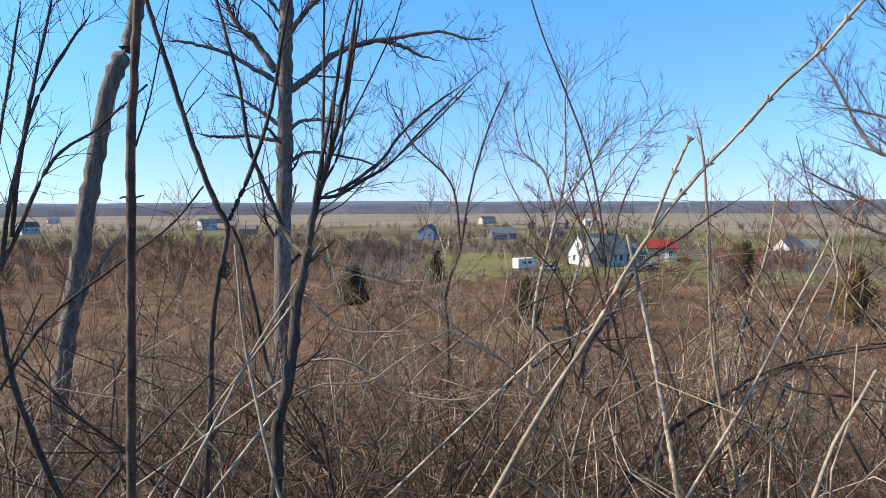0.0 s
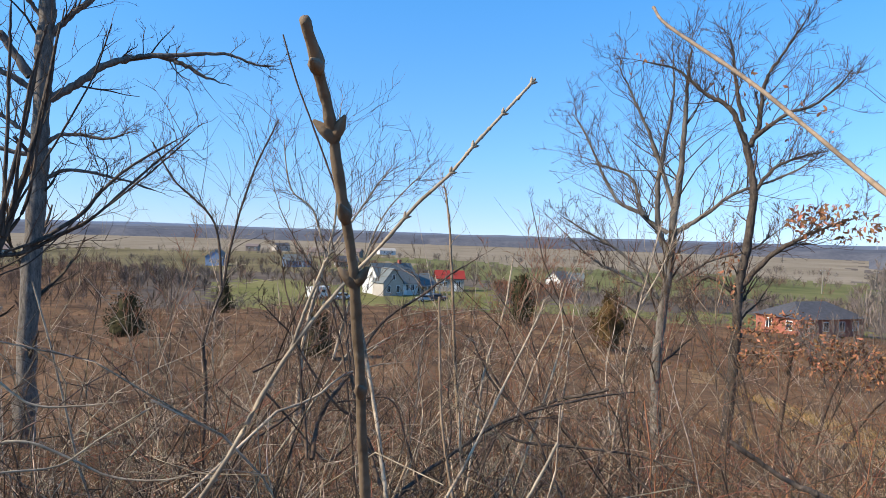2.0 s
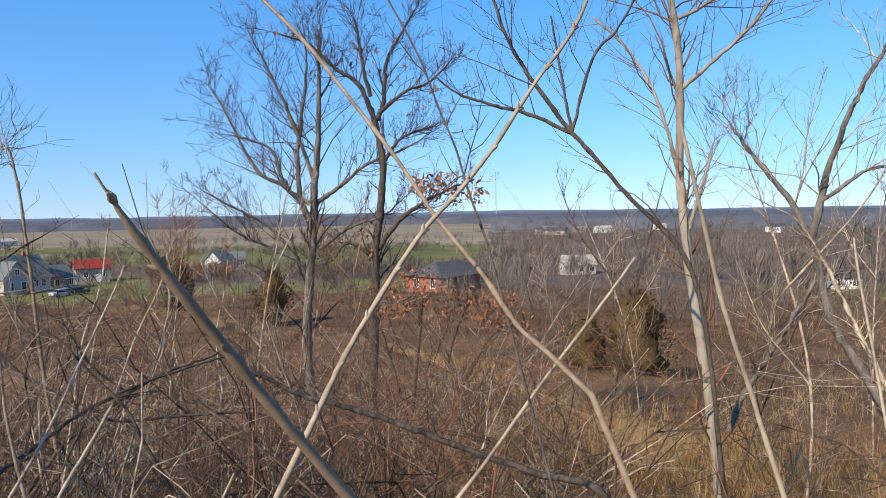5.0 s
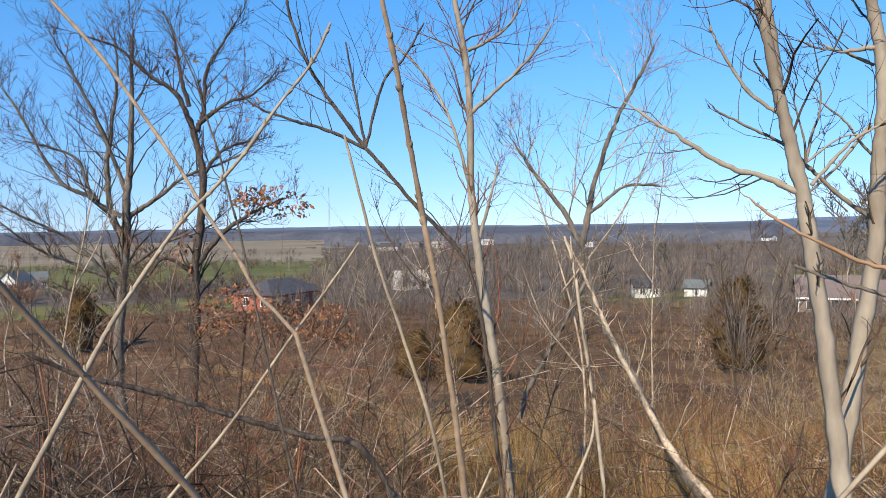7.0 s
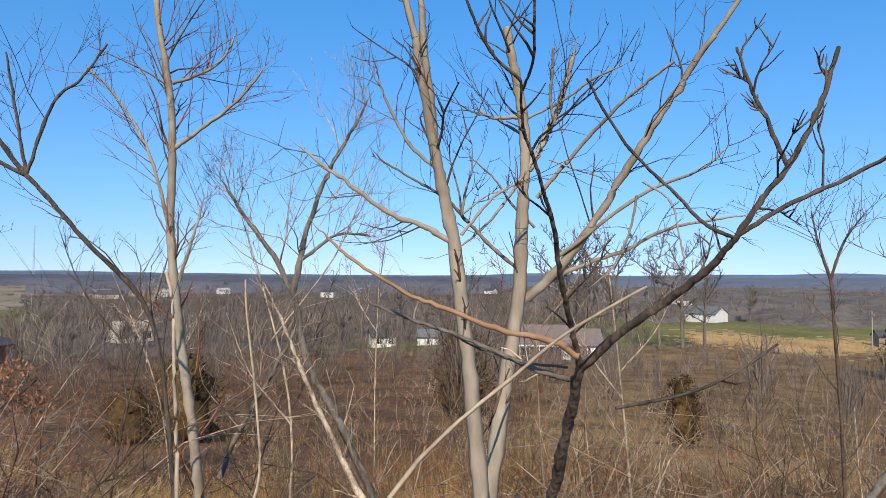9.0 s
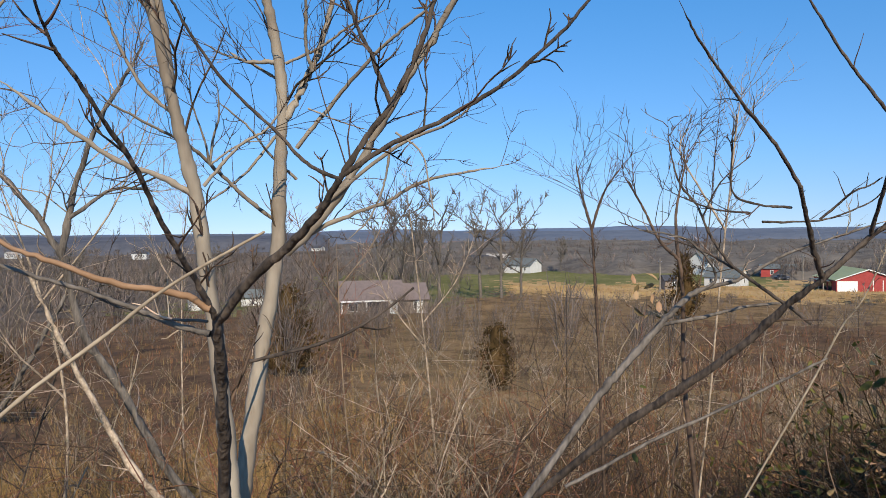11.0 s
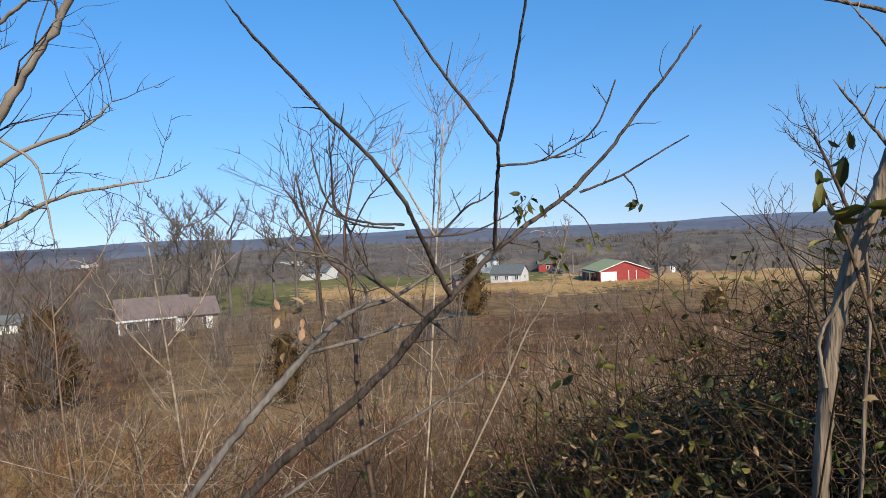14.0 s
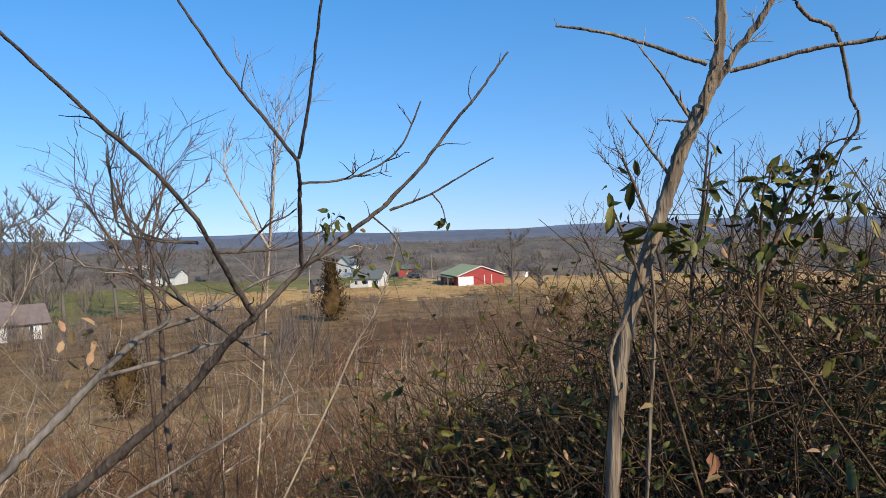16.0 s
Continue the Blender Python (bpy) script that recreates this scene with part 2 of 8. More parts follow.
def gz(x, y):
    """Height of the ground."""
    x, y = np.asarray(x, float), np.asarray(y, float)
    r = np.hypot(x, y)
    az = np.degrees(np.arctan2(-x, y))
    e = sstep(-75, -100, az)
    z = (1 - e) * np.interp(r, R_KNOTS, Z_WEST) + e * np.interp(r, R_KNOTS, Z_EAST)
    z = z + 0.12 * np.sin(x * 0.9 + 1.3 * np.sin(y * 0.5)) * sstep(2, 10, r) * sstep(400, 60, r)
    z = z + 0.35 * np.sin(x * 0.11 + 2) * np.cos(y * 0.13) * sstep(10, 40, r) * sstep(500, 100, r)
    return z + 4.0 * np.sin(az * 0.35 + 1.0) * np.sin(az * 0.12) * sstep(1200, 3500, r)


def polar(az, r):
    a = np.radians(az)
    return -np.sin(a) * r, np.cos(a) * r


TRAIL_R = [3.0, 6, 8.5, 12, 18, 30, 45, 70, 115]
TRAIL_AZ = [-70, -65, -62.6, -57, -51, -40, -32.6, -26, -20]


def trail(az, r):
    """How far a place lies off the flattened grass trail, in metres."""
    c = np.interp(r, TRAIL_R, TRAIL_AZ)
    return np.abs(az - c) * np.pi / 180 * r + 9.0 * (np.asarray(r) < 3.2) + 9.0 * (np.asarray(r) > 112)


def land(az, r):
    """What grows where: a name of SOIL."""
    w = az + 2.5 * math.sin(r * 0.013) + 1.2 * math.sin(r * 0.05 + az)
    far = min(1.0, 200 / r)
    rr = r * (1 + 0.05 * far * math.sin(az * 0.5) + 0.03 * far * far * math.sin(az * 1.7 + 1) + far * far * (0.008 * math.sin(az * 7.3 + r * 0.2) + 0.006 * math.sin(az * 19 - r * 0.5)))
    if r < 126 + 5 * math.sin(az * 0.9) + 3 * math.sin(az * 3.1 + 1):
        return "straw" if trail(az, r) < 0.40 + 0.008 * r + 0.25 * math.sin(r * 2.1) else "weeds" if w < -88 - 9 * math.sin(r * 1.9) * min(1, 4 / r) and az > -168 + 8 * math.sin(r * 1.3) and not (-137 < w < -114 and 22 < r < 100) else "brush"
    if az > 8:
        return "brush" if rr < 290 else "green" if rr < 380 and math.sin(az * 0.33 + 1) > 0.55 else "meadow" if rr < 480 else "tan" if rr < 1080 else "wood"
    if az > -22:
        return "lawn" if rr < 205 and az < 1 else "wood" if rr < 245 else "green" if rr < 420 and az < -11 + 4 * math.sin(r * 0.05) else "meadow" if rr < 480 and az > -13 else "tan" if rr < 1080 else "wood"
    if az > -50:
        return "lawn" if rr < 150 else "wood" if rr < 200 else "green" if rr < 360 else "tan" if rr < 1080 else "wood"
    if w > -86:
        return "lawn" if rr < 150 and az < -70 else "wood"
    if az > -180:
        if rr < 159:
            return "weeds" if az < -97 else "lawn"
        if rr < 205:
            return "weeds" if az < -128 and rr < 180 else "gold" if az < -101 else "lawn"
        return "lawn" if rr < 262 and az > -122 else "gold" if rr < 235 else "wood"
    return "wood"


def build_ground():
    az = np.concatenate([np.arange(-150, 60, 0.4), np.arange(60, 210, 5.0)])
    rs = np.concatenate([[0.3], np.geomspace(1.2, 60, 44), np.geomspace(63, 116, 14), np.linspace(118, 275, 84), np.geomspace(281, 4900, 56)])
    A, R = np.meshgrid(az, rs, indexing="ij")
    X, Y = polar(A, R)
    na, nr = len(az), len(rs)
    V = np.stack([X, Y, gz(X, Y)], -1).reshape(-1, 3)
    i = np.arange(na)[:, None]
    j = np.arange(nr - 1)[None, :]
    i2 = (i + 1) % na
    f = np.stack([i * nr + j, i * nr + j + 1, i2 * nr + j + 1, i2 * nr + j], -1)
    f = f.reshape(-1, 4)[:, ::-1]
    V = np.vstack([V, [[0, 0, 0]]])
    me = mesh_of("ground", V, f)
    names = list(SOIL)
    for k in names:
        me.materials.append(SOIL[k])
    idx = np.zeros((na, nr - 1), dtype=np.int32)
    g = np.random.default_rng(3)
    for a in range(na):
        for b in range(nr - 1):
            p = az[a] if az[a] < 180 else az[a] - 360
            ragged = g.normal() * sstep(20, 60, rs[b])
            idx[a, b] = names.index(land(p + 0.9 * ragged, rs[b] * (1 + 0.022 * ragged)))
    me.polygons.foreach_set("material_index", idx.ravel())
    me.polygons.foreach_set("use_smooth", np.ones(len(f), dtype=bool))
    ob = new("ground", me)
    tagged(ob, "brushy hillside falling to lawns, fields and bare woods", "ground", kind="structure")
    cap = bmesh.new()
    bmesh.ops.create_circle(cap, cap_ends=True, segments=24, radius=0.45)
    for v in cap.verts:
        v.co.z = 0.004
    part("path_soil", cap, SOIL["brush"], ob)


build_ground()


def build_hills():
    """Low blue-grey ridges at the edge of sight, with haze painted into their colour."""
    az = np.arange(-180, 180, 0.25)
    top = 13 + 5 * np.sin(np.radians(az) * 7 + 1) + 3 * np.sin(np.radians(az) * 19) + 1.2 * np.sin(np.radians(az) * 61)
    top = top + 1.0 * rng.random(len(az)) + sstep(-75, -100, az) * (15 + 9 * np.sin(np.radians(az) * 13 + 2) + 4 * np.sin(np.radians(az) * 31))
    rows = []
    for r, h in ((4300, -40), (4500, 0.72), (4700, 1.0), (4850, 0.2)):
        x, y = polar(az, r)
        rows.append(np.stack([x, y, np.where(h == -40, -40, top * h) + 0 * x], -1))
    V = np.stack(rows, 1).reshape(-1, 3)
    n, k = len(az), 4
    i = np.arange(n)[:, None]
    j = np.arange(k - 1)[None, :]
    i2 = (i + 1) % n
    f = np.stack([i * k + j, i2 * k + j, i2 * k + j + 1, i * k + j + 1], -1).reshape(-1, 4)
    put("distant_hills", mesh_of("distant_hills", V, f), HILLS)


# No haze in the air: this blue base colour stands for it.
HILLS = shade("haze_tinted_hills", (0.105, 0.135, 0.205), (0.145, 0.175, 0.245), 0.003, 1.0, 0, 0, spec=0.02)
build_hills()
tagged(bpy.data.objects["distant_hills"], "low wooded hills on the horizon, tinted blue for haze", "hills", kind="structure")


# ---- bare trees and saplings ----
def twigs_on(line, rad, count, length, lift, gen, seed, thin=0.5, fine=0.0011):
    """Side shoots along a limb: zigzag, upward-bending twigs with finer ones on them."""
    g = np.random.default_rng(seed)
    res = []
    k = len(line)
    for _ in range(count):
        u = 0.15 + 0.85 * g.random() ** 0.8
        f = u * (k - 1)
        i = min(int(f), k - 2)
        base = line[i] + (line[i + 1] - line[i]) * (f - i)
        r0 = max(fine, rad[i] * thin * (0.4 + 0.3 * g.random()))
        d = line[i + 1] - line[i]
        d = d / (np.linalg.norm(d) + 1e-9)
        side = g.normal(size=3)
        side -= d * side.dot(d)
        side /= np.linalg.norm(side) + 1e-9
        way = d * (0.45 + 0.4 * g.random()) + side * 0.8 + np.array([0, 0, lift * (0.2 + 0.6 * g.random())])
        way /= np.linalg.norm(way)
        n = length * (0.35 + 0.9 * g.random()) * (1.15 - 0.6 * u)
        p, pts = base.copy(), [base.copy()]
        step = n / 4
        for _s in range(4):
            way = way + g.normal(size=3) * 0.19 + np.array([0, 0, 0.09 * lift])
            way /= np.linalg.norm(way)
            p = p + way * step
            pts.append(p.copy())
        pts = np.array(pts)
        rr = r0 * np.linspace(1, 0.35, 5)
        res.append((pts, rr))
        if gen > 1:
            res += twigs_on(pts, rr, 2 + int(g.integers(0, 4)), n * 0.55, lift, gen - 1, int(g.integers(1 << 30)), 0.95, fine * 0.8)
    return res


TREE_SEED = [100]


def start_tree(name, label, category, bark, twig, height=0.0):
    return {"name": name, "label": label, "category": category, "bark": bark, "twig": twig, "limbs": [], "twigs": [], "kids": []}


def limb(tree, kind, pts, r0, r1, twig=(0, 0, 0)):
    """A tapering limb along pts, with (count, length, generations) of side shoots."""
    TREE_SEED[0] += 1
    g = np.random.default_rng(TREE_SEED[0])
    slim = 0.70 if kind == "shoot" else 0.85
    r0, r1 = r0 * slim, r1 * slim
    k = max(9, 7 * len(pts))
    line = smooth_line(pts, k)
    # crooked growth, then knots
    bend = {"shoot": 0.08, "cane": 0.10, "trunk": 0.07, "stem": 0.13}.get(kind, 0.20)
    drift = np.cumsum(g.normal(size=(k, 3)), 0)
    drift = drift - np.linspace(0, 1, k)[:, None] * drift[-1]
    line = line + drift * r0 * bend * 0.55 + g.normal(size=(k, 3)) * r0 * bend * 0.5 * (np.arange(k) > 0)[:, None] * (np.arange(k) < k - 1)[:, None]
    rad = np.linspace(r0, r1, k) * (1 + 0.06 * g.normal(size=k)) * np.where(g.random(k) < 0.12, 1.15, 1.0)
    if r1 < 0.5 * r0:
        rad = rad * np.clip((1 - np.linspace(0, 1, k)) / 0.14, 0.3, 1)
    tree["limbs"].append((kind, line, rad))
    if twig[0]:
        far = float(np.hypot(line[0, 0], line[0, 1]))
        tree["twigs"] += twigs_on(line, rad, int(twig[0] * (1.7 if far < 2.2 else 2.7)), twig[1], 0.7, twig[2], TREE_SEED[0] * 7, 0.5, max(0.0010, 0.0004 * min(far, 60), 0.0006 * far * (far > 60)))


def end_tree(tree, group="bare trees on the slope", root=True):
    base = tree["limbs"][0][1][0].copy()
    if root:
        # the stem goes on down to the soil
        kind, line, rad = tree["limbs"][0]
        foot = float(gz(base[0], base[1])) - 0.05
        if base[2] > foot + 0.05:
            d = line[0] - line[3]
            d = d / (np.linalg.norm(d) + 1e-9)
            drop = base[2] - foot
            run = min(1.3, drop / max(0.25, -d[2])) if d[2] < 0 else 0.3
            flat = np.array([d[0], d[1], 0])
            low = np.array([base[0], base[1], foot]) + flat * run
            mid = base + flat * run * 0.62 - np.array([0, 0, drop * 0.5])
            low[2] = float(gz(low[0], low[1])) - 0.05
            ext = smooth_line([low, mid, base], 7)[:-1]
            line = np.vstack([ext, line])
            rad = np.concatenate([rad[0] * np.linspace(1.3, 1.02, 6), rad])
            tree["limbs"][0] = (kind, line, rad)
            base = low
    e = thing(tree["name"], tree["label"], tree["category"], *base, group=group)
    o = base
    for kind, line, rad in tree["limbs"]:
        d = line[-1] - line[-2]
        tip = line[-1] + d / (np.linalg.norm(d) + 1e-9) * rad[-1] * np.array([[0.5], [0.75]])
        line, rad = np.vstack([line, tip]), np.concatenate([rad, rad[-1] * np.array([0.75, 0.08])])      # rounded end
        v, f = tubes(line[None] - o, rad[None], 8 if rad[0] > 0.012 else 6)
        put(kind, mesh_of(kind, v, f), tree["bark"], e, smooth=True)
    if tree["twigs"]:
        L = np.array([t[0] for t in tree["twigs"]]) - o
        R = np.array([t[1] for t in tree["twigs"]])
        v, f = tubes(L, R, 3)
        tagged(put("twig_spray", mesh_of("twig_spray", v, f), tree["twig"], e, "fine bare twigs"), kind="stuff")
    tree["base"], tree["root"] = base, e
    return e


def leaf_mesh(points, size, g, droop=0.0, curl=0.35, aspect=0.5):
    """Folded leaves of four corners and a keel at the given points."""
    n = len(points)
    a = g.normal(size=(n, 3))
    a[:, 2] -= droop
    a /= np.linalg.norm(a, axis=1, keepdims=True)
    b = g.normal(size=(n, 3))
    b -= a * (a * b).sum(1, keepdims=True)
    b /= np.linalg.norm(b, axis=1, keepdims=True)
    c = np.cross(a, b)
    s = (size * (0.6 + 0.8 * g.random(n)))[:, None]
    def at(u, w, lift):
        return points + a * s * u + b * s * aspect * w + c * s * curl * lift
    v = np.stack([at(0, 0, 0), at(0.22, 0.36, 0.16), at(0.62, 0.42, 0.10), at(1, 0, -0.35), at(0.62, -0.42, 0.10), at(0.22, -0.36, 0.16), at(0.5, 0, -0.08)], 1)
    i = np.arange(n)[:, None] * 7
    f = np.concatenate([i + np.array([q, (q + 1) % 6, 6]) for q in range(6)])
    return v.reshape(-1, 3), f


def leaves_on(tree, name, material, points, size, seed, label="", droop=0.6, curl=0.5, aspect=0.5):
    g = np.random.default_rng(seed)
    v, f = leaf_mesh(np.asarray(points) - tree["base"], size, g, droop, curl, aspect)
    tagged(put(name, mesh_of(name, v, f), material, tree["root"], label), kind="stuff")


def cloud(centre, spread, n, seed):
    g = np.random.default_rng(seed)
    p = g.normal(size=(n, 3))
    p /= np.maximum(1, np.linalg.norm(p, axis=1, keepdims=True) / 1.6)
    return np.asarray(centre) + p * np.asarray(spread)


def joints(tree, r):
    """Swollen nodes with paired bud stubs along a young shoot."""
    for kind, line, rad in list(tree["limbs"]):
        for i in range(2, len(line) - 1, 6):
            d = line[i + 1] - line[i]
            d = d / np.linalg.norm(d)
            s = np.cross(d, [0.3, 0.9, 0.2])
            s = s / np.linalg.norm(s)
            s = np.cross(d, s) if i // 6 % 2 else s
            for q in (-1, 1):
                p = line[i]
                tree["limbs"].append(("bud", np.array([p - d * r * 0.8, p + s * q * r * 0.25, p + s * q * r * 0.75 + d * r * 0.45, p + s * q * r * 1.15 + d * r * 1.0]), np.array([r * 0.35, r * 0.62, r * 0.42, r * 0.16])))


tree = start_tree("bare_tree", "tall grey-barked bare tree with spreading branches", "tree", BARK_GREY, TWIG_DARK, height=0)
limb(tree, "trunk", [(-3.118, 12.852, -3.9), (-3.094, 12.858, -1.002), (-3.053, 12.868, 1.171), (-3.002, 12.88, 2.772), (-2.962, 12.889, 4.349), (-2.902, 12.903, 5.389), (-2.849, 12.914, 6.623)], 0.1990, 0.1327, (6,1.380,2))
limb(tree, "limb", [(-2.914, 12.9, 3.671), (-2.522, 12.886, 4.033), (-2.035, 12.862, 4.422), (-1.395, 12.832, 4.62), (-0.866, 12.788, 4.546), (-0.498, 12.739, 4.358), (0.077, 12.65, 4.182)], 0.0940, 0.0264, (8,1.035,3))
limb(tree, "limb", [(-1.265, 12.587, 4.561), (-0.646, 12.633, 4.672), (-0.024, 12.65, 4.744), (0.494, 12.64, 4.607), (0.907, 12.617, 4.631)], 0.0476, 0.0159, (6,0.805,3))
limb(tree, "limb", [(-3.127, 12.85, 4.081), (-3.51, 12.862, 4.605), (-3.765, 12.854, 4.863), (-4.021, 12.863, 5.279), (-4.18, 12.91, 5.808)], 0.0884, 0.0340, (9,1.150,3))
limb(tree, "limb", [(-3.052, 12.868, 3.823), (-3.615, 12.824, 4.182), (-4.066, 12.771, 4.431), (-4.703, 12.662, 4.563), (-5.085, 12.581, 4.576)], 0.0608, 0.0227, (9,1.035,3))
limb(tree, "limb", [(-2.904, 12.902, 4.768), (-2.537, 12.797, 5.151), (-2.145, 12.685, 5.524), (-1.852, 12.514, 6.067)], 0.0719, 0.0264, (8,1.035,3))
limb(tree, "limb", [(-2.918, 12.899, 2.932), (-2.685, 12.828, 3.134), (-2.355, 12.766, 3.157), (-1.919, 12.674, 3.113), (-1.485, 12.563, 3.251)], 0.0498, 0.0159, (8,0.920,3))
limb(tree, "limb", [(-3.047, 12.869, 3.035), (-3.441, 12.888, 3.303), (-3.757, 12.896, 3.516), (-4.279, 12.878, 3.673)], 0.0498, 0.0170, (8,0.920,3))
limb(tree, "limb", [(-3.093, 12.858, 2.77), (-3.648, 12.834, 2.876), (-4.168, 12.793, 2.822), (-4.675, 12.739, 2.923)], 0.0498, 0.0170, (8,0.920,3))
limb(tree, "limb", [(-2.929, 12.897, 2.348), (-2.551, 12.9, 2.56), (-1.748, 12.893, 2.449), (-0.997, 12.841, 2.231)], 0.0442, 0.0162, (8,0.920,3))
limb(tree, "limb", [(-2.978, 12.885, 5.074), (-3.268, 12.815, 5.467), (-3.549, 12.74, 5.953)], 0.0498, 0.0166, (8,1.035,3))
end_tree(tree)
tree = start_tree("dead_tree", "leaning dead grey tree with rough bark", "tree", BARK_GREY, TWIG_GREY, height=0)
limb(tree, "trunk", [(-3.327, 5.584, -0.891), (-3.208, 5.653, 0.259), (-3.114, 5.706, 0.926), (-3.018, 5.757, 1.596), (-2.911, 5.812, 2.22), (-2.812, 5.86, 2.702), (-2.661, 5.93, 3.074), (-2.596, 5.959, 3.534)], 0.0924, 0.0734, (0,0.000,0))
limb(tree, "limb", [(-3.184, 5.667, 0.45), (-2.996, 5.711, 0.925), (-2.749, 5.779, 1.354)], 0.0245, 0.0107, (4,0.500,2))
end_tree(tree)
tree = start_tree("sapling", "straight slender brown-grey sapling stem", "sapling", TWIG_DARK, TWIG_TAN, height=0)
limb(tree, "stem", [(-0.601, 1.264, 1.02), (-0.586, 1.255, 1.329), (-0.575, 1.249, 1.541), (-0.562, 1.243, 1.747), (-0.547, 1.24, 1.927), (-0.539, 1.238, 2.035)], 0.0111, 0.0085, (0,0.000,0))
limb(tree, "shoot", [(-0.585, 1.272, 1.593), (-0.584, 1.243, 1.595), (-0.582, 1.218, 1.591)], 0.0035, 0.0017, (0,0.000,0))
limb(tree, "shoot", [(-0.581, 1.274, 1.593), (-0.558, 1.251, 1.596), (-0.543, 1.236, 1.598)], 0.0035, 0.0017, (0,0.000,0))
end_tree(tree)
tree = start_tree("shrub_tree", "dark multi-stemmed shrub with long upright shoots", "shrub", BARK_DARK, TWIG_DARK, height=0)
limb(tree, "stem", [(-0.421, 1.649, 0.877), (-0.413, 1.651, 1.02), (-0.379, 1.659, 1.189), (-0.359, 1.664, 1.33), (-0.334, 1.669, 1.47)], 0.0185, 0.0142, (3,0.185,2))
limb(tree, "stem", [(-0.334, 1.669, 1.47), (-0.313, 1.679, 1.582), (-0.278, 1.693, 1.722), (-0.243, 1.707, 1.876), (-0.2, 1.727, 2.144)], 0.0121, 0.0058, (5,0.222,2))
limb(tree, "stem", [(-0.324, 1.671, 1.526), (-0.303, 1.666, 1.651), (-0.264, 1.661, 1.828), (-0.219, 1.651, 2.066)], 0.0078, 0.0035, (5,0.222,2))
limb(tree, "stem", [(-0.309, 1.674, 1.596), (-0.257, 1.682, 1.603), (-0.174, 1.693, 1.652), (-0.132, 1.697, 1.68), (-0.032, 1.702, 1.784), (0.105, 1.699, 1.918)], 0.0062, 0.0024, (8,0.222,2))
limb(tree, "stem", [(-0.257, 1.682, 1.61), (-0.16, 1.695, 1.68), (-0.103, 1.699, 1.75), (-0.039, 1.702, 1.812), (0.073, 1.7, 1.888)], 0.0064, 0.0028, (6,0.185,2))
limb(tree, "shoot", [(-0.290, 1.673, 1.665), (-0.239, 1.665, 1.761), (-0.180, 1.650, 1.867), (-0.123, 1.624, 1.974), (-0.097, 1.601, 2.039), (-0.080, 1.580, 2.083)], 0.0034, 0.0020, (5,0.100,1))
limb(tree, "stem", [(-0.336, 1.686, 1.526), (-0.284, 1.679, 1.666), (-0.263, 1.653, 1.814), (-0.235, 1.616, 1.953), (-0.198, 1.576, 2.063)], 0.0048, 0.0030, (5,0.100,1))
limb(tree, "stem", [(-0.315, 1.691, 1.603), (-0.256, 1.686, 1.708), (-0.225, 1.660, 1.869), (-0.201, 1.629, 1.982), (-0.178, 1.595, 2.076)], 0.0044, 0.0028, (5,0.100,1))
limb(tree, "stem", [(-0.291, 1.675, 1.603), (-0.201, 1.683, 1.641), (-0.131, 1.684, 1.679), (-0.032, 1.677, 1.768), (0.010, 1.668, 1.808), (0.071, 1.654, 1.866)], 0.0036, 0.0018, (9,0.110,2))
limb(tree, "shoot", [(-0.299, 1.673, 1.554), (-0.229, 1.676, 1.596), (-0.115, 1.673, 1.734), (-0.097, 1.659, 1.800), (-0.129, 1.645, 1.825), (-0.135, 1.628, 1.876)], 0.0026, 0.0014, (6,0.100,2))
limb(tree, "shoot", [(-0.655, 1.454, 1.704), (-0.627, 1.457, 1.788), (-0.602, 1.451, 1.881), (-0.564, 1.433, 2.015)], 0.0034, 0.0018, (5,0.080,1))
limb(tree, "stem", [(-0.298, 1.676, 1.637), (-0.29, 1.663, 1.828), (-0.284, 1.65, 2.013), (-0.279, 1.641, 2.142)], 0.0057, 0.0028, (4,0.185,2))
end_tree(tree)
tree = start_tree("shrub_tree", "dark multi-stemmed shrub with forked upright shoots", "shrub", BARK_DARK, TWIG_DARK, height=0)
limb(tree, "stem", [(-0.685, 1.896, 0.739), (-0.668, 1.902, 1.035), (-0.654, 1.907, 1.263), (-0.621, 1.918, 1.439), (-0.611, 1.921, 1.519)], 0.0110, 0.0084, (2,0.192,2))
limb(tree, "stem", [(-0.611, 1.921, 1.519), (-0.652, 1.915, 1.615), (-0.714, 1.905, 1.804), (-0.768, 1.898, 1.989), (-0.81, 1.892, 2.14), (-0.827, 1.891, 2.23)], 0.0101, 0.0060, (6,0.240,2))
limb(tree, "stem", [(-0.608, 1.922, 1.535), (-0.551, 1.929, 1.663), (-0.487, 1.932, 1.854), (-0.446, 1.928, 2.056), (-0.411, 1.925, 2.209)], 0.0084, 0.0049, (5,0.240,2))
limb(tree, "stem", [(-0.399, 1.654, 1.088), (-0.525, 1.996, 1.076), (-0.56, 1.987, 1.283), (-0.594, 1.977, 1.451), (-0.616, 1.97, 1.518)], 0.0104, 0.0052, (4,0.240,2))
limb(tree, "stem", [(-0.337, 1.668, 1.453), (-0.461, 2.012, 1.482), (-0.524, 2.006, 1.633), (-0.569, 2.002, 1.765), (-0.599, 2.006, 1.962), (-0.65, 2.003, 2.172), (-0.665, 2.005, 2.268)], 0.0095, 0.0044, (6,0.288,2))
end_tree(tree)
tree = start_tree("shrub_tree", "fine-twigged shrub with stiff ascending branches", "shrub", BARK_DARK, TWIG_DARK, height=0)
limb(tree, "stem", [(-0.918, 1.549, 0.922), (-0.964, 1.52, 1.12), (-0.986, 1.506, 1.28), (-0.999, 1.497, 1.409)], 0.0090, 0.0060, (5,0.200,2))
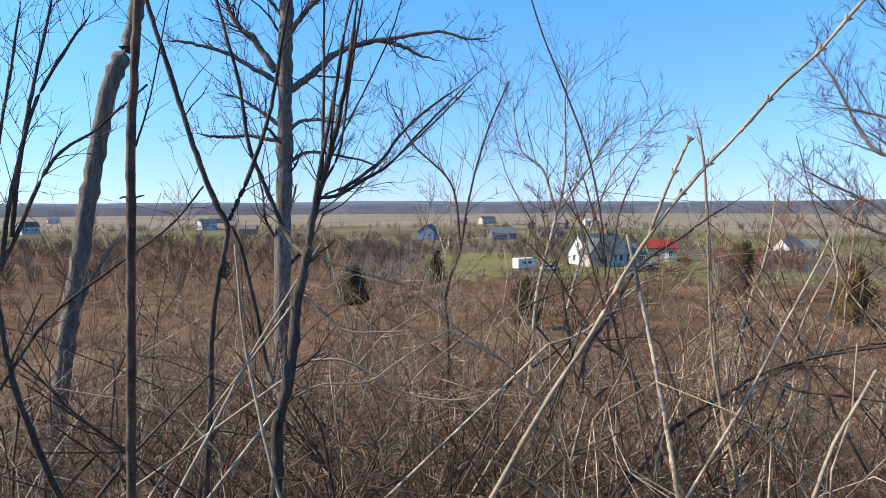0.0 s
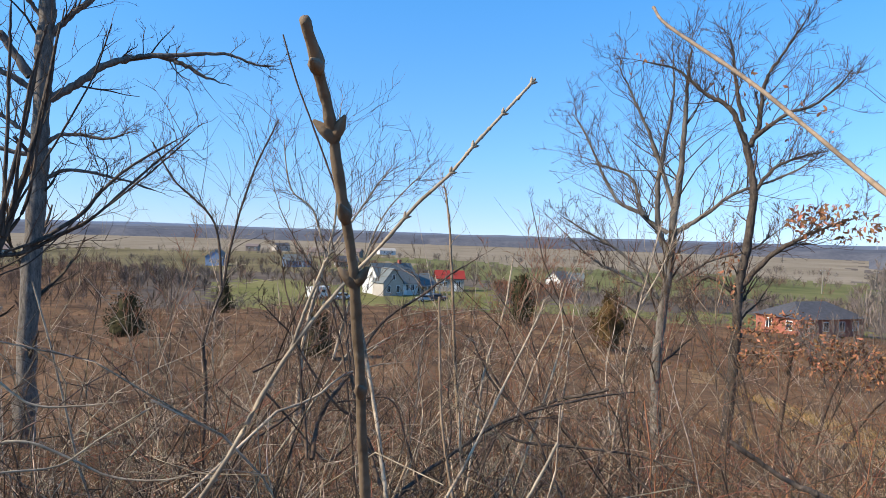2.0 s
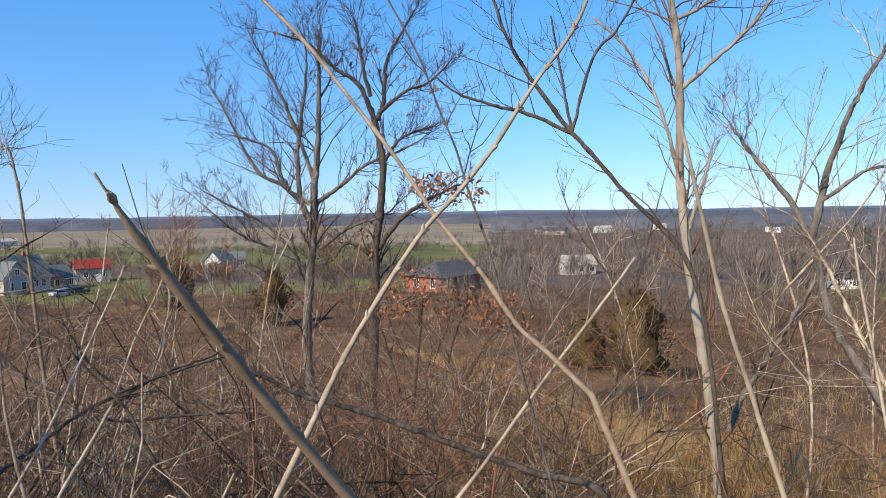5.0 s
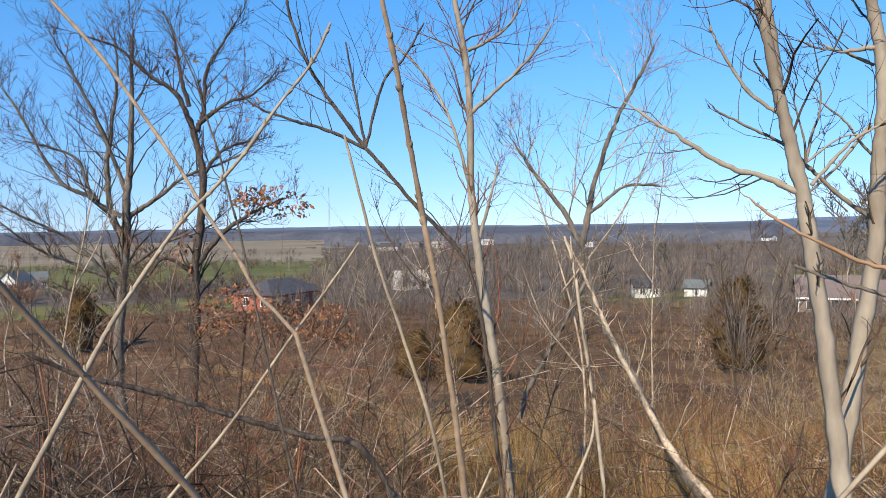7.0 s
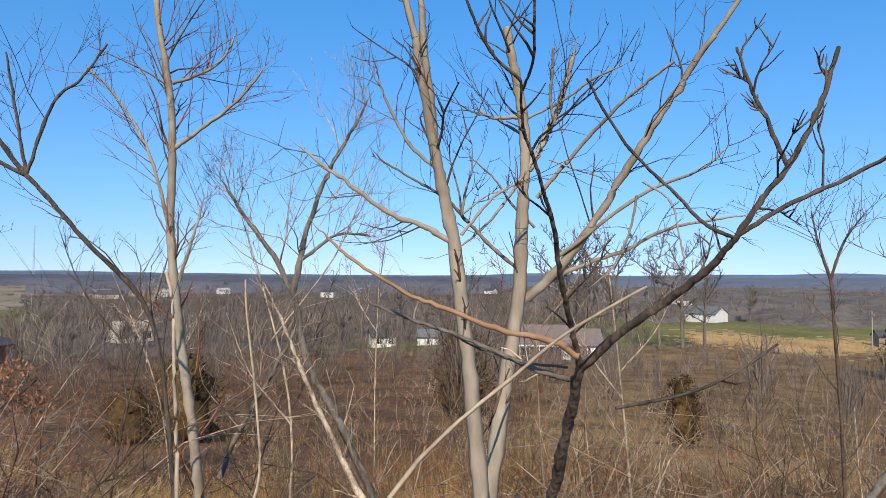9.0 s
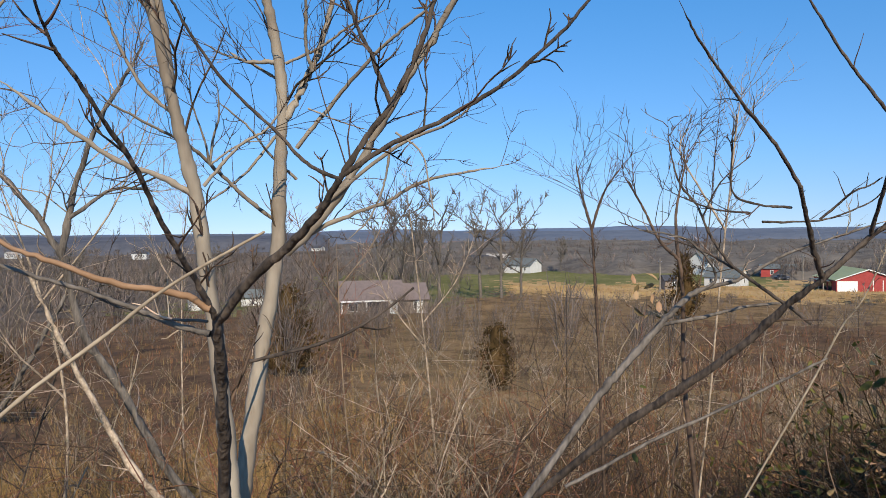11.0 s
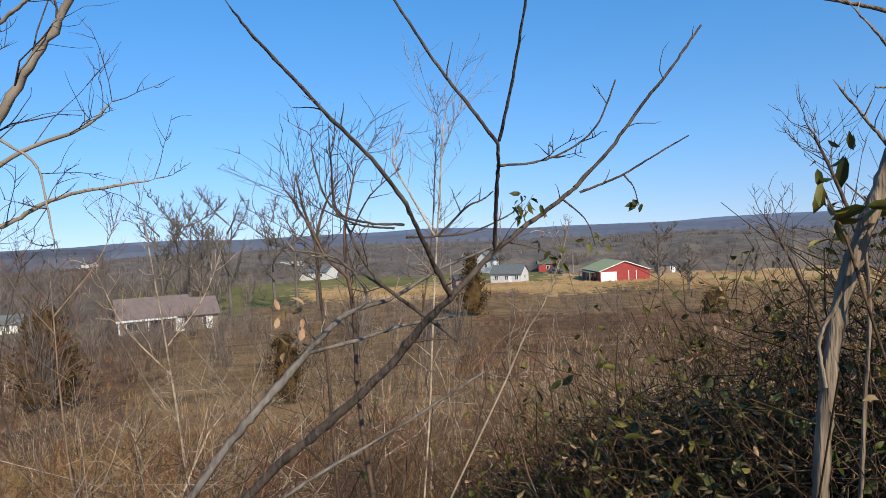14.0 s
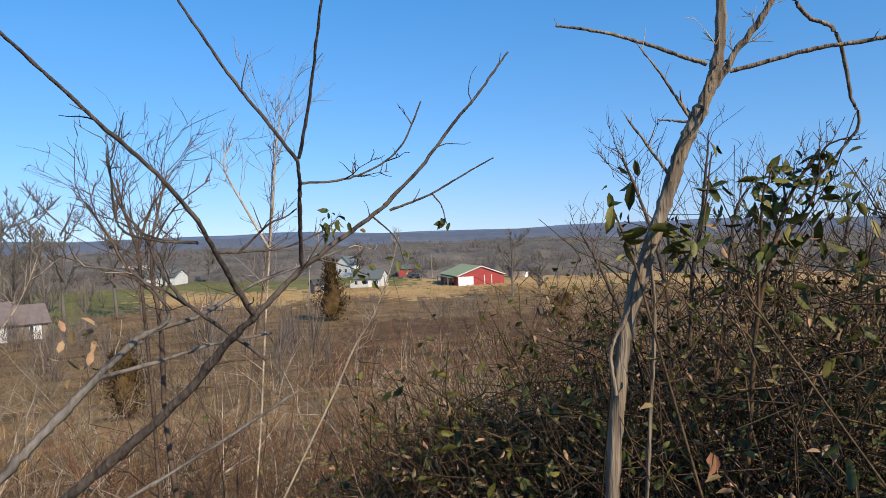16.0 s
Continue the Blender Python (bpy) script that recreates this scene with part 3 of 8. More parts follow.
limb(tree, "stem", [(-0.969, 1.517, 1.509), (-0.951, 1.516, 1.622), (-0.92, 1.519, 1.785), (-0.879, 1.526, 1.959), (-0.851, 1.529, 2.082)], 0.0068, 0.0029, (9,0.200,2))
limb(tree, "stem", [(-0.99, 1.503, 1.434), (-0.958, 1.507, 1.61), (-0.907, 1.519, 1.797), (-0.829, 1.548, 1.952), (-0.789, 1.562, 2.018)], 0.0068, 0.0029, (9,0.200,2))
limb(tree, "stem", [(-0.99, 1.503, 1.434), (-0.898, 1.56, 1.675), (-0.815, 1.605, 1.756), (-0.712, 1.653, 1.869)], 0.0060, 0.0030, (8,0.200,2))
limb(tree, "stem", [(-0.999, 1.498, 1.166), (-0.92, 1.547, 1.311), (-0.803, 1.611, 1.422), (-0.675, 1.669, 1.528), (-0.599, 1.698, 1.625)], 0.0060, 0.0030, (6,0.200,2))
limb(tree, "stem", [(-1.025, 1.48, 1.411), (-0.991, 1.503, 1.659), (-0.957, 1.525, 1.885), (-0.933, 1.539, 2.061)], 0.0060, 0.0023, (9,0.200,2))
end_tree(tree)
tree = start_tree("boxelder_shoot", "long pale jointed shoot leaning across the view", "shoot", CANE, TWIG_TAN, height=0)
limb(tree, "shoot", [(0.056, 0.798, 1.221), (0.121, 0.791, 1.341), (0.17, 0.782, 1.422), (0.205, 0.773, 1.492), (0.24, 0.763, 1.553), (0.282, 0.749, 1.611)], 0.0046, 0.0032, (0,0.000,0))
limb(tree, "shoot", [(0.282, 0.749, 1.611), (0.323, 0.732, 1.66), (0.355, 0.717, 1.702), (0.385, 0.701, 1.734), (0.404, 0.69, 1.761)], 0.0032, 0.0024, (0,0.000,0))
limb(tree, "shoot", [(0.401, 0.692, 1.757), (0.425, 0.691, 1.785), (0.448, 0.691, 1.811), (0.472, 0.691, 1.838)], 0.0027, 0.0021)
limb(tree, "shoot", [(0.234, 0.765, 1.544), (0.247, 0.757, 1.588), (0.262, 0.747, 1.631), (0.27, 0.742, 1.651)], 0.0030, 0.0020, (0,0.000,0))
joints(tree, 0.00360)
end_tree(tree)
tree = start_tree("boxelder_shoot", "thick jointed brown shoot close to the lens", "shoot", TWIG_BROWN, TWIG_TAN, height=0)
limb(tree, "shoot", [(0.262, 0.352, 1.24), (0.230, 0.277, 1.48), (0.213, 0.2375, 1.5895), (0.205, 0.2186, 1.648), (0.1997, 0.2093, 1.675), (0.1932, 0.200, 1.701), (0.186, 0.186, 1.717)], 0.0024, 0.0021)
joints(tree, 0.0034)
end_tree(tree)
tree = start_tree("fallen_branch", "dark dead branch arching over the brush", "branch", BARK_DARK, TWIG_DARK, height=0)
limb(tree, "limb", [(0.766, 2.589, 0.378), (0.917, 2.498, 0.672), (1.054, 2.408, 0.882), (1.188, 2.315, 0.998), (1.295, 2.232, 1.076), (1.435, 2.108, 1.148)], 0.0113, 0.0064, (3,0.300,2))
limb(tree, "limb", [(1.249, 2.394, 0.988), (1.147, 2.444, 1.102), (1.093, 2.469, 1.203), (1.057, 2.485, 1.285)], 0.0056, 0.0034, (5,0.300,2))
end_tree(tree)
tree = start_tree("sapling", "thin dark sapling with upswept twigs", "sapling", TWIG_DARK, TWIG_DARK, height=0)
limb(tree, "stem", [(0.017, 4.29, 0.122), (0.037, 4.29, 0.714), (0.02, 4.29, 1.006), (0.111, 4.289, 1.295)], 0.0161, 0.0108, (5,0.468,2))
limb(tree, "stem", [(0.111, 4.289, 1.295), (0.059, 4.321, 1.69), (-0.174, 4.345, 1.942), (-0.299, 4.358, 2.159)], 0.0108, 0.0055, (9,0.546,2))
limb(tree, "stem", [(0.111, 4.289, 1.295), (0.166, 4.287, 1.617), (0.273, 4.281, 2.006), (0.413, 4.27, 2.335)], 0.0108, 0.0054, (9,0.546,2))
end_tree(tree)
tree = start_tree("sapling", "slender forked sapling with fine twigs", "sapling", TWIG_GREY, TWIG_DARK, height=0)
limb(tree, "stem", [(0.587, 4.462, 0.524), (0.621, 4.457, 0.981), (0.711, 4.444, 1.357), (0.746, 4.438, 1.505)], 0.0169, 0.0113, (4,0.450,2))
limb(tree, "stem", [(0.746, 4.438, 1.505), (0.798, 4.429, 1.763), (0.798, 4.429, 2.236), (0.82, 4.425, 2.558)], 0.0113, 0.0038, (9,0.600,2))
limb(tree, "stem", [(0.746, 4.438, 1.505), (0.654, 4.452, 1.801), (0.507, 4.471, 1.95), (0.451, 4.477, 2.354)], 0.0113, 0.0038, (9,0.600,2))
limb(tree, "stem", [(0.746, 4.438, 1.505), (1.007, 4.386, 1.905), (1.175, 4.344, 2.15)], 0.0113, 0.0038, (9,0.600,2))
limb(tree, "stem", [(0.805, 4.427, 0.834), (0.943, 4.4, 1.358), (1.111, 4.361, 1.794), (1.419, 4.27, 2.157)], 0.0113, 0.0038, (9,0.600,2))
end_tree(tree)
tree = start_tree("shoot", "long thin dark shoot standing free", "shoot", TWIG_DARK, TWIG_DARK, height=0)
limb(tree, "shoot", [(0.628, 2.564, 1.147), (0.604, 2.57, 1.493), (0.55, 2.582, 1.771), (0.466, 2.599, 2.007), (0.381, 2.612, 2.221), (0.327, 2.62, 2.391)], 0.0066, 0.0044, (0,0.000,0))
end_tree(tree)
tree = start_tree("sapling", "thin pale sapling with budding tips", "sapling", TWIG_TAN, TWIG_GREY, height=0)
limb(tree, "stem", [(1.013, 2.433, 0.855), (0.98, 2.445, 1.194), (0.966, 2.45, 1.449), (0.943, 2.458, 1.746)], 0.0085, 0.0053, (4,0.225,2))
limb(tree, "stem", [(0.943, 2.458, 1.725), (0.928, 2.463, 1.831), (0.922, 2.465, 1.852)], 0.0053, 0.0032, (5,0.150,2))
end_tree(tree)
tree = start_tree("bare_tree", "slim grey bare tree with a fine spreading crown", "tree", BARK_GREY, TWIG_DARK, height=0)
limb(tree, "trunk", [(5.632, 7.632, -1.977), (5.587, 7.662, -1.031), (5.543, 7.692, -0.088), (5.602, 7.652, 0.85), (5.659, 7.613, 1.627)], 0.0960, 0.0600, (9,1.063,2))
limb(tree, "limb", [(5.659, 7.613, 1.627), (5.689, 7.591, 2.325), (5.733, 7.56, 3.096), (5.751, 7.547, 3.865), (5.786, 7.522, 4.401)], 0.0661, 0.0078, (12,1.063,3))
limb(tree, "limb", [(5.645, 7.623, 1.472), (5.513, 7.713, 1.862), (5.499, 7.722, 2.483), (5.542, 7.693, 3.023), (5.624, 7.637, 3.715), (5.566, 7.677, 4.484)], 0.0544, 0.0078, (14,0.975,3))
limb(tree, "limb", [(5.609, 7.647, 1.783), (5.397, 7.888, 2.023), (5.324, 8.059, 2.502), (5.093, 8.287, 2.671), (4.786, 8.556, 2.761)], 0.0389, 0.0081, (14,0.886,3))
limb(tree, "limb", [(5.352, 7.819, 2.02), (5.068, 8.096, 2.261), (4.817, 8.435, 3.068), (4.652, 8.625, 3.479)], 0.0350, 0.0081, (14,0.797,3))
limb(tree, "limb", [(5.685, 7.594, 1.782), (5.885, 7.367, 2.009), (6.132, 7.064, 2.304), (6.459, 6.646, 2.509), (6.748, 6.22, 2.774)], 0.0389, 0.0075, (14,0.886,3))
limb(tree, "limb", [(5.7, 7.584, 1.161), (6.005, 7.279, 1.469), (6.321, 6.945, 1.619), (6.561, 6.653, 1.916)], 0.0311, 0.0076, (14,0.709,3))
limb(tree, "limb", [(5.538, 7.696, 0.928), (5.15, 7.945, 1.478), (4.681, 8.212, 1.794), (4.34, 8.384, 2.029)], 0.0311, 0.0078, (12,0.709,3))
limb(tree, "limb", [(5.506, 7.717, 1.007), (5.081, 7.986, 1.245), (4.813, 8.14, 1.405), (4.202, 8.449, 2.03)], 0.0311, 0.0078, (12,0.709,3))
limb(tree, "limb", [(5.662, 7.61, 2.093), (5.425, 7.771, 2.948), (5.169, 7.933, 3.645), (4.974, 8.049, 4.107)], 0.0350, 0.0078, (12,0.797,3))
end_tree(tree)
tree = start_tree("oak_tree", "slender oak holding tufts of dry brown leaves", "tree", BARK_DARK, TWIG_DARK, height=0)
limb(tree, "trunk", [(6.091, 6.9, -0.026), (6.106, 6.888, 0.575), (6.115, 6.88, 1.174), (6.174, 6.83, 1.77), (6.205, 6.803, 2.363), (6.124, 6.873, 2.884)], 0.0740, 0.0450, (6,0.720,2))
limb(tree, "limb", [(6.124, 6.873, 2.884), (5.984, 6.988, 3.334), (5.752, 7.17, 3.566), (5.453, 7.387, 3.871), (4.887, 7.749, 4.027)], 0.0451, 0.0075, (14,0.810,3))
limb(tree, "limb", [(6.14, 6.859, 2.81), (6.237, 6.776, 3.102), (6.267, 6.75, 3.616), (6.431, 6.602, 4.045), (6.64, 6.401, 4.534)], 0.0451, 0.0075, (14,0.810,3))
limb(tree, "limb", [(6.097, 6.895, 3.182), (6.015, 6.964, 3.629), (5.988, 6.985, 4), (5.932, 7.03, 4.298)], 0.0339, 0.0075, (12,0.720,3))
limb(tree, "limb", [(6.18, 6.825, 2.956), (6.372, 6.546, 3.225), (6.58, 6.248, 3.34), (6.78, 5.866, 3.782)], 0.0339, 0.0073, (12,0.720,3))
limb(tree, "limb", [(6.194, 6.813, 2.289), (6.424, 6.607, 2.651), (6.834, 6.205, 2.814)], 0.0339, 0.0075, (12,0.630,3))
limb(tree, "limb", [(6.143, 6.857, 1.174), (6.298, 6.586, 1.546), (6.455, 6.333, 1.761), (6.605, 6.087, 1.899), (6.842, 5.661, 2.096)], 0.0451, 0.0072, (12,0.630,3))
limb(tree, "limb", [(6.125, 6.872, 1.024), (5.855, 7.091, 1.25), (5.675, 7.227, 1.026), (5.492, 7.36, 0.952)], 0.0301, 0.0075, (12,0.630,3))
end_tree(tree)
leaves_on(tree, "leaves", OAK_LEAF, np.vstack([cloud((6.591, 6.025, 1.954), (0.26, 0.26, 0.13), 190, 51), cloud((6.421, 6.197, 2.029), (0.14, 0.14, 0.09), 70, 52), cloud((6.865, 5.726, 1.856), (0.08, 0.08, 0.07), 40, 53), cloud((6.072, 6.917, 3.641), (0.22, 0.22, 0.13), 26, 54), cloud((5.11, 7.614, 3.937), (0.17, 0.17, 0.09), 16, 55), cloud((6.03, 6.951, 1.249), (0.10, 0.10, 0.20), 40, 56), cloud((6.48, 6.556, 3.236), (0.4, 0.4, 0.25), 18, 57)]), np.full(400, 0.065), 58, "dry brown oak leaves")
tree = start_tree("oak_shrub", "low oak sprout thick with dry rusty leaves", "shrub", TWIG_DARK, TWIG_DARK, height=0)
limb(tree, "stem", [(6.285, 6.382, -0.838), (6.34, 6.331, -0.11), (6.393, 6.279, 0.541)], 0.0365, 0.0219, (6,0.736,2))
limb(tree, "stem", [(6.538, 6.136, -0.821), (6.685, 5.984, 0.05), (6.87, 5.781, 0.627)], 0.0292, 0.0146, (6,0.736,2))
limb(tree, "stem", [(6.634, 6.037, -0.956), (6.957, 5.681, -0.074), (7.249, 5.321, 0.367)], 0.0292, 0.0146, (6,0.736,2))
limb(tree, "stem", [(6.18, 6.478, -0.844), (6.023, 6.617, -0.048), (5.916, 6.708, 0.461)], 0.0292, 0.0146, (6,0.736,2))
end_tree(tree)
leaves_on(tree, "leaves", OAK_LEAF, np.vstack([*[cloud((6.45 + 0.42 * u - 0.02, 6.238 - 0.45 * u, 0.50 + 1.3 * w), (0.14, 0.14, 0.08), 95, 610 + q) for q, (u, w) in enumerate([(-0.9, 0.1), (-0.7, -0.12), (-0.5, 0.2), (-0.3, 0.0), (-0.1, 0.22), (0.1, -0.1), (0.35, 0.06), (0.6, -0.14), (0.85, 0.05), (1.1, -0.08), (1.35, -0.2), (1.6, 0.0), (1.85, -0.22), (2.0, -0.34)])]]), np.full(1330, 0.052), 65, "dry rusty oak leaves")
tree = start_tree("boxelder_shoot", "long tan shoot slanting down across another", "shoot", TWIG_TAN, TWIG_TAN, height=0)
limb(tree, "shoot", [(0.771, 0.183, 1.481), (0.806, 0.244, 1.496), (0.839, 0.308, 1.513), (0.889, 0.395, 1.553), (0.958, 0.535, 1.615)], 0.0032, 0.0040, (0,0.000,0))
limb(tree, "shoot", [(0.958, 0.535, 1.615), (1.03, 0.69, 1.704), (1.131, 0.932, 1.838), (1.289, 1.324, 2.053), (1.544, 2.004, 2.403), (1.661, 2.258, 2.554)], 0.0040, 0.0087, (0,0.000,0))
joints(tree, 0.00216)
end_tree(tree)
tree = start_tree("boxelder_shoot", "long pale shoot rising across another", "shoot", CANE, TWIG_TAN, height=0)
limb(tree, "shoot", [(0.707, 0.458, 1.415), (0.738, 0.448, 1.475), (0.777, 0.43, 1.541), (0.814, 0.41, 1.6), (0.848, 0.386, 1.644)], 0.0045, 0.0036, (0,0.000,0))
limb(tree, "shoot", [(0.848, 0.386, 1.644), (0.884, 0.37, 1.69), (0.926, 0.353, 1.752), (0.971, 0.331, 1.816), (1.004, 0.323, 1.878)], 0.0036, 0.0027, (1,0.116,1))
joints(tree, 0.00425)
end_tree(tree)
tree = start_tree("shoot", "slender dark shoot rising through the others", "shoot", BARK_DARK, TWIG_DARK, height=0)
limb(tree, "shoot", [(0.879, 0.378, 1.587), (0.909, 0.433, 1.649), (0.932, 0.472, 1.697), (0.956, 0.523, 1.752), (0.994, 0.601, 1.841), (1.044, 0.735, 1.977)], 0.0021, 0.0021, (3,0.10,2))
end_tree(tree)
tree = start_tree("bare_sapling", "brown sapling branch forking upward", "sapling", BARK_DARK, TWIG_DARK, height=0)
limb(tree, "stem", [(2.25, 0.693, 0.919), (2.236, 0.731, 1.276), (2.211, 0.792, 1.496), (2.148, 0.928, 1.662), (2.107, 1.004, 1.773), (2.069, 1.068, 1.855)], 0.0093, 0.0084, (3,0.380,2))
limb(tree, "limb", [(2.069, 1.068, 1.855), (2.011, 1.156, 2.003), (1.966, 1.219, 2.136), (1.933, 1.262, 2.285), (1.923, 1.274, 2.366)], 0.0093, 0.0051, (5,0.380,2))
limb(tree, "limb", [(2.069, 1.068, 1.855), (1.993, 1.182, 1.922), (1.927, 1.27, 1.955), (1.864, 1.343, 1.984), (1.798, 1.415, 2.07)], 0.0076, 0.0034, (5,0.380,2))
limb(tree, "limb", [(2.069, 1.068, 1.855), (2.054, 1.093, 2.029), (2.037, 1.118, 2.205)], 0.0067, 0.0034, (4,0.304,2))
limb(tree, "limb", [(2.069, 1.068, 1.855), (2.1, 1.017, 2.068), (2.134, 0.954, 2.152), (2.166, 0.893, 2.263)], 0.0067, 0.0034, (4,0.304,2))
end_tree(tree)
tree = start_tree("fallen_branch", "long dark branch lying over the brush", "branch", BARK_DARK, TWIG_DARK, height=0)
limb(tree, "limb", [(1.254, 0.394, 1.09), (1.213, 0.45, 1.198), (1.154, 0.519, 1.221), (1.084, 0.589, 1.257), (1.011, 0.651, 1.299), (0.935, 0.705, 1.336), (0.875, 0.743, 1.361), (0.816, 0.775, 1.405)], 0.0070, 0.0040, (4,0.141,2))
end_tree(tree)
tree = start_tree("bare_sapling", "slender sapling with peeling orange-tan bark", "sapling", BARK_TAN, TWIG_RED, height=0)
limb(tree, "trunk", [(3.04, 1.005, 0.323), (3.031, 1.026, 0.611), (3.015, 1.057, 0.923), (2.996, 1.095, 1.182), (2.978, 1.131, 1.466), (2.967, 1.151, 1.723)], 0.0257, 0.0219, (5,0.450,2))
limb(tree, "trunk", [(2.967, 1.151, 1.723), (2.966, 1.153, 2.105), (2.959, 1.166, 2.333), (2.937, 1.207, 2.612), (2.925, 1.227, 2.788)], 0.0206, 0.0129, (8,0.525,2))
limb(tree, "limb", [(2.97, 1.146, 2.105), (3.004, 1.034, 2.199), (3.041, 0.885, 2.336), (3.058, 0.771, 2.493)], 0.0116, 0.0050, (6,0.375,2))
limb(tree, "limb", [(2.964, 1.157, 1.774), (2.952, 1.239, 2.06), (2.91, 1.361, 2.299), (2.856, 1.479, 2.433)], 0.0103, 0.0053, (7,0.375,2))
limb(tree, "limb", [(2.984, 1.119, 1.543), (3.009, 1.071, 1.746), (3.026, 1.035, 1.911)], 0.0103, 0.0051, (5,0.375,2))
limb(tree, "limb", [(2.963, 1.158, 2.383), (3.001, 1.086, 2.419), (3.051, 0.982, 2.502), (3.077, 0.924, 2.649)], 0.0103, 0.0051, (7,0.375,2))
end_tree(tree)
tree = start_tree("boxelder_shoot", "straight tan pole-like shoot with joints", "shoot", TWIG_TAN, TWIG_TAN, height=0)
limb(tree, "shoot", [(0.658, -0.076, 1.398), (0.654, -0.069, 1.473), (0.649, -0.061, 1.543), (0.644, -0.053, 1.597)], 0.0035, 0.0031, (0,0.000,0))
limb(tree, "shoot", [(0.644, -0.053, 1.597), (0.629, -0.053, 1.645), (0.614, -0.053, 1.694), (0.602, -0.052, 1.73), (0.596, -0.053, 1.748)], 0.0031, 0.0023, (0,0.000,0))
joints(tree, 0.00281)
end_tree(tree)
tree = start_tree("boxelder_shoot", "pale thin shoot curving upward", "shoot", CANE, TWIG_TAN, height=0)
limb(tree, "shoot", [(0.84, 0.048, 1.314), (0.828, 0.059, 1.397), (0.811, 0.077, 1.478), (0.794, 0.094, 1.552), (0.782, 0.104, 1.613), (0.77, 0.114, 1.678)], 0.0031, 0.0019, (0,0.000,0))
end_tree(tree)
tree = start_tree("shoot", "whitish upright cane in the brush", "shoot", CANE, TWIG_TAN, height=0)
limb(tree, "shoot", [(0.905, -0.097, 1.316), (0.942, -0.073, 1.409), (0.968, -0.053, 1.476), (0.994, -0.034, 1.543), (1.005, -0.02, 1.575)], 0.0031, 0.0023, (0,0.000,0))
end_tree(tree)
tree = start_tree("shoot", "pale straight cane leaning over the brush", "shoot", CANE, TWIG_TAN, height=0)
limb(tree, "shoot", [(0.807, 0.437, 1.251), (0.862, 0.393, 1.329), (0.926, 0.331, 1.45), (0.956, 0.297, 1.509), (0.983, 0.264, 1.569)], 0.0035, 0.0023, (1,0.075,1))
end_tree(tree)
tree = start_tree("bare_sapling", "leaning grey forked sapling", "sapling", BARK_GREY, TWIG_GREY, height=0)
limb(tree, "trunk", [(3.62, 0.257, 0.233), (3.586, 0.431, 0.515), (3.543, 0.608, 0.892), (3.505, 0.736, 1.14), (3.484, 0.798, 1.447)], 0.0257, 0.0185, (3,0.434,2))
limb(tree, "limb", [(3.484, 0.798, 1.447), (3.452, 0.887, 1.644), (3.402, 1.015, 1.843), (3.347, 1.141, 2.044)], 0.0185, 0.0071, (9,0.558,3))
limb(tree, "limb", [(3.48, 0.811, 1.475), (3.498, 0.757, 1.78), (3.53, 0.652, 2.106), (3.558, 0.55, 2.289), (3.583, 0.448, 2.494)], 0.0185, 0.0071, (9,0.558,3))
limb(tree, "limb", [(3.363, 1.104, 0.621), (3.398, 1.024, 0.852), (3.441, 0.918, 1.053), (3.484, 0.799, 1.307)], 0.0171, 0.0100, (4,0.434,2))
limb(tree, "limb", [(3.489, 0.784, 1.642), (3.544, 0.603, 1.776), (3.587, 0.426, 1.77)], 0.0128, 0.0057, (8,0.496,2))
end_tree(tree)
tree = start_tree("bare_tree", "smooth tan double-trunked tree with wide bare limbs", "tree", BARK_TAN, TWIG_DARK, height=0)
limb(tree, "trunk", [(1.603, -0.301, 1.09), (1.619, -0.286, 1.258), (1.635, -0.265, 1.44), (1.65, -0.238, 1.624)], 0.0178, 0.0159, (2,0.204,2))
limb(tree, "trunk", [(1.65, -0.238, 1.624), (1.644, -0.218, 1.726), (1.64, -0.201, 1.796), (1.635, -0.185, 1.885), (1.629, -0.166, 1.982), (1.627, -0.161, 2.041)], 0.0148, 0.0088, (4,0.291,2))
limb(tree, "trunk", [(1.753, -0.286, 1.031), (1.777, -0.306, 1.194), (1.804, -0.33, 1.374), (1.827, -0.354, 1.525), (1.847, -0.359, 1.68)], 0.0211, 0.0161, (2,0.204,2))
limb(tree, "trunk", [(1.847, -0.359, 1.68), (1.847, -0.365, 1.848), (1.846, -0.355, 1.966), (1.843, -0.336, 2.06), (1.841, -0.326, 2.129)], 0.0155, 0.0105, (4,0.291,2))
limb(tree, "limb", [(1.848, -0.373, 1.812), (1.866, -0.42, 1.901), (1.882, -0.456, 2.003), (1.898, -0.481, 2.119)], 0.0118, 0.0051, (5,0.291,2))
limb(tree, "limb", [(1.838, -0.37, 1.524), (1.826, -0.449, 1.607), (1.804, -0.534, 1.736), (1.782, -0.605, 1.849), (1.752, -0.685, 1.969), (1.729, -0.741, 2.053)], 0.0135, 0.0068, (5,0.291,2))
limb(tree, "limb", [(1.649, -0.235, 1.64), (1.646, -0.172, 1.675), (1.639, -0.097, 1.705), (1.633, -0.034, 1.749), (1.625, 0.028, 1.791), (1.616, 0.095, 1.847)], 0.0077, 0.0035, (5,0.291,2))
limb(tree, "limb", [(1.84, -0.388, 1.548), (1.844, -0.483, 1.596), (1.842, -0.58, 1.631), (1.835, -0.659, 1.673), (1.821, -0.762, 1.696), (1.803, -0.844, 1.712)], 0.0068, 0.0024, (5,0.232,2))
limb(tree, "limb", [(1.825, -0.437, 1.619), (1.783, -0.604, 1.745), (1.748, -0.718, 1.792), (1.725, -0.772, 1.839)], 0.0055, 0.0023, (4,0.232,2))
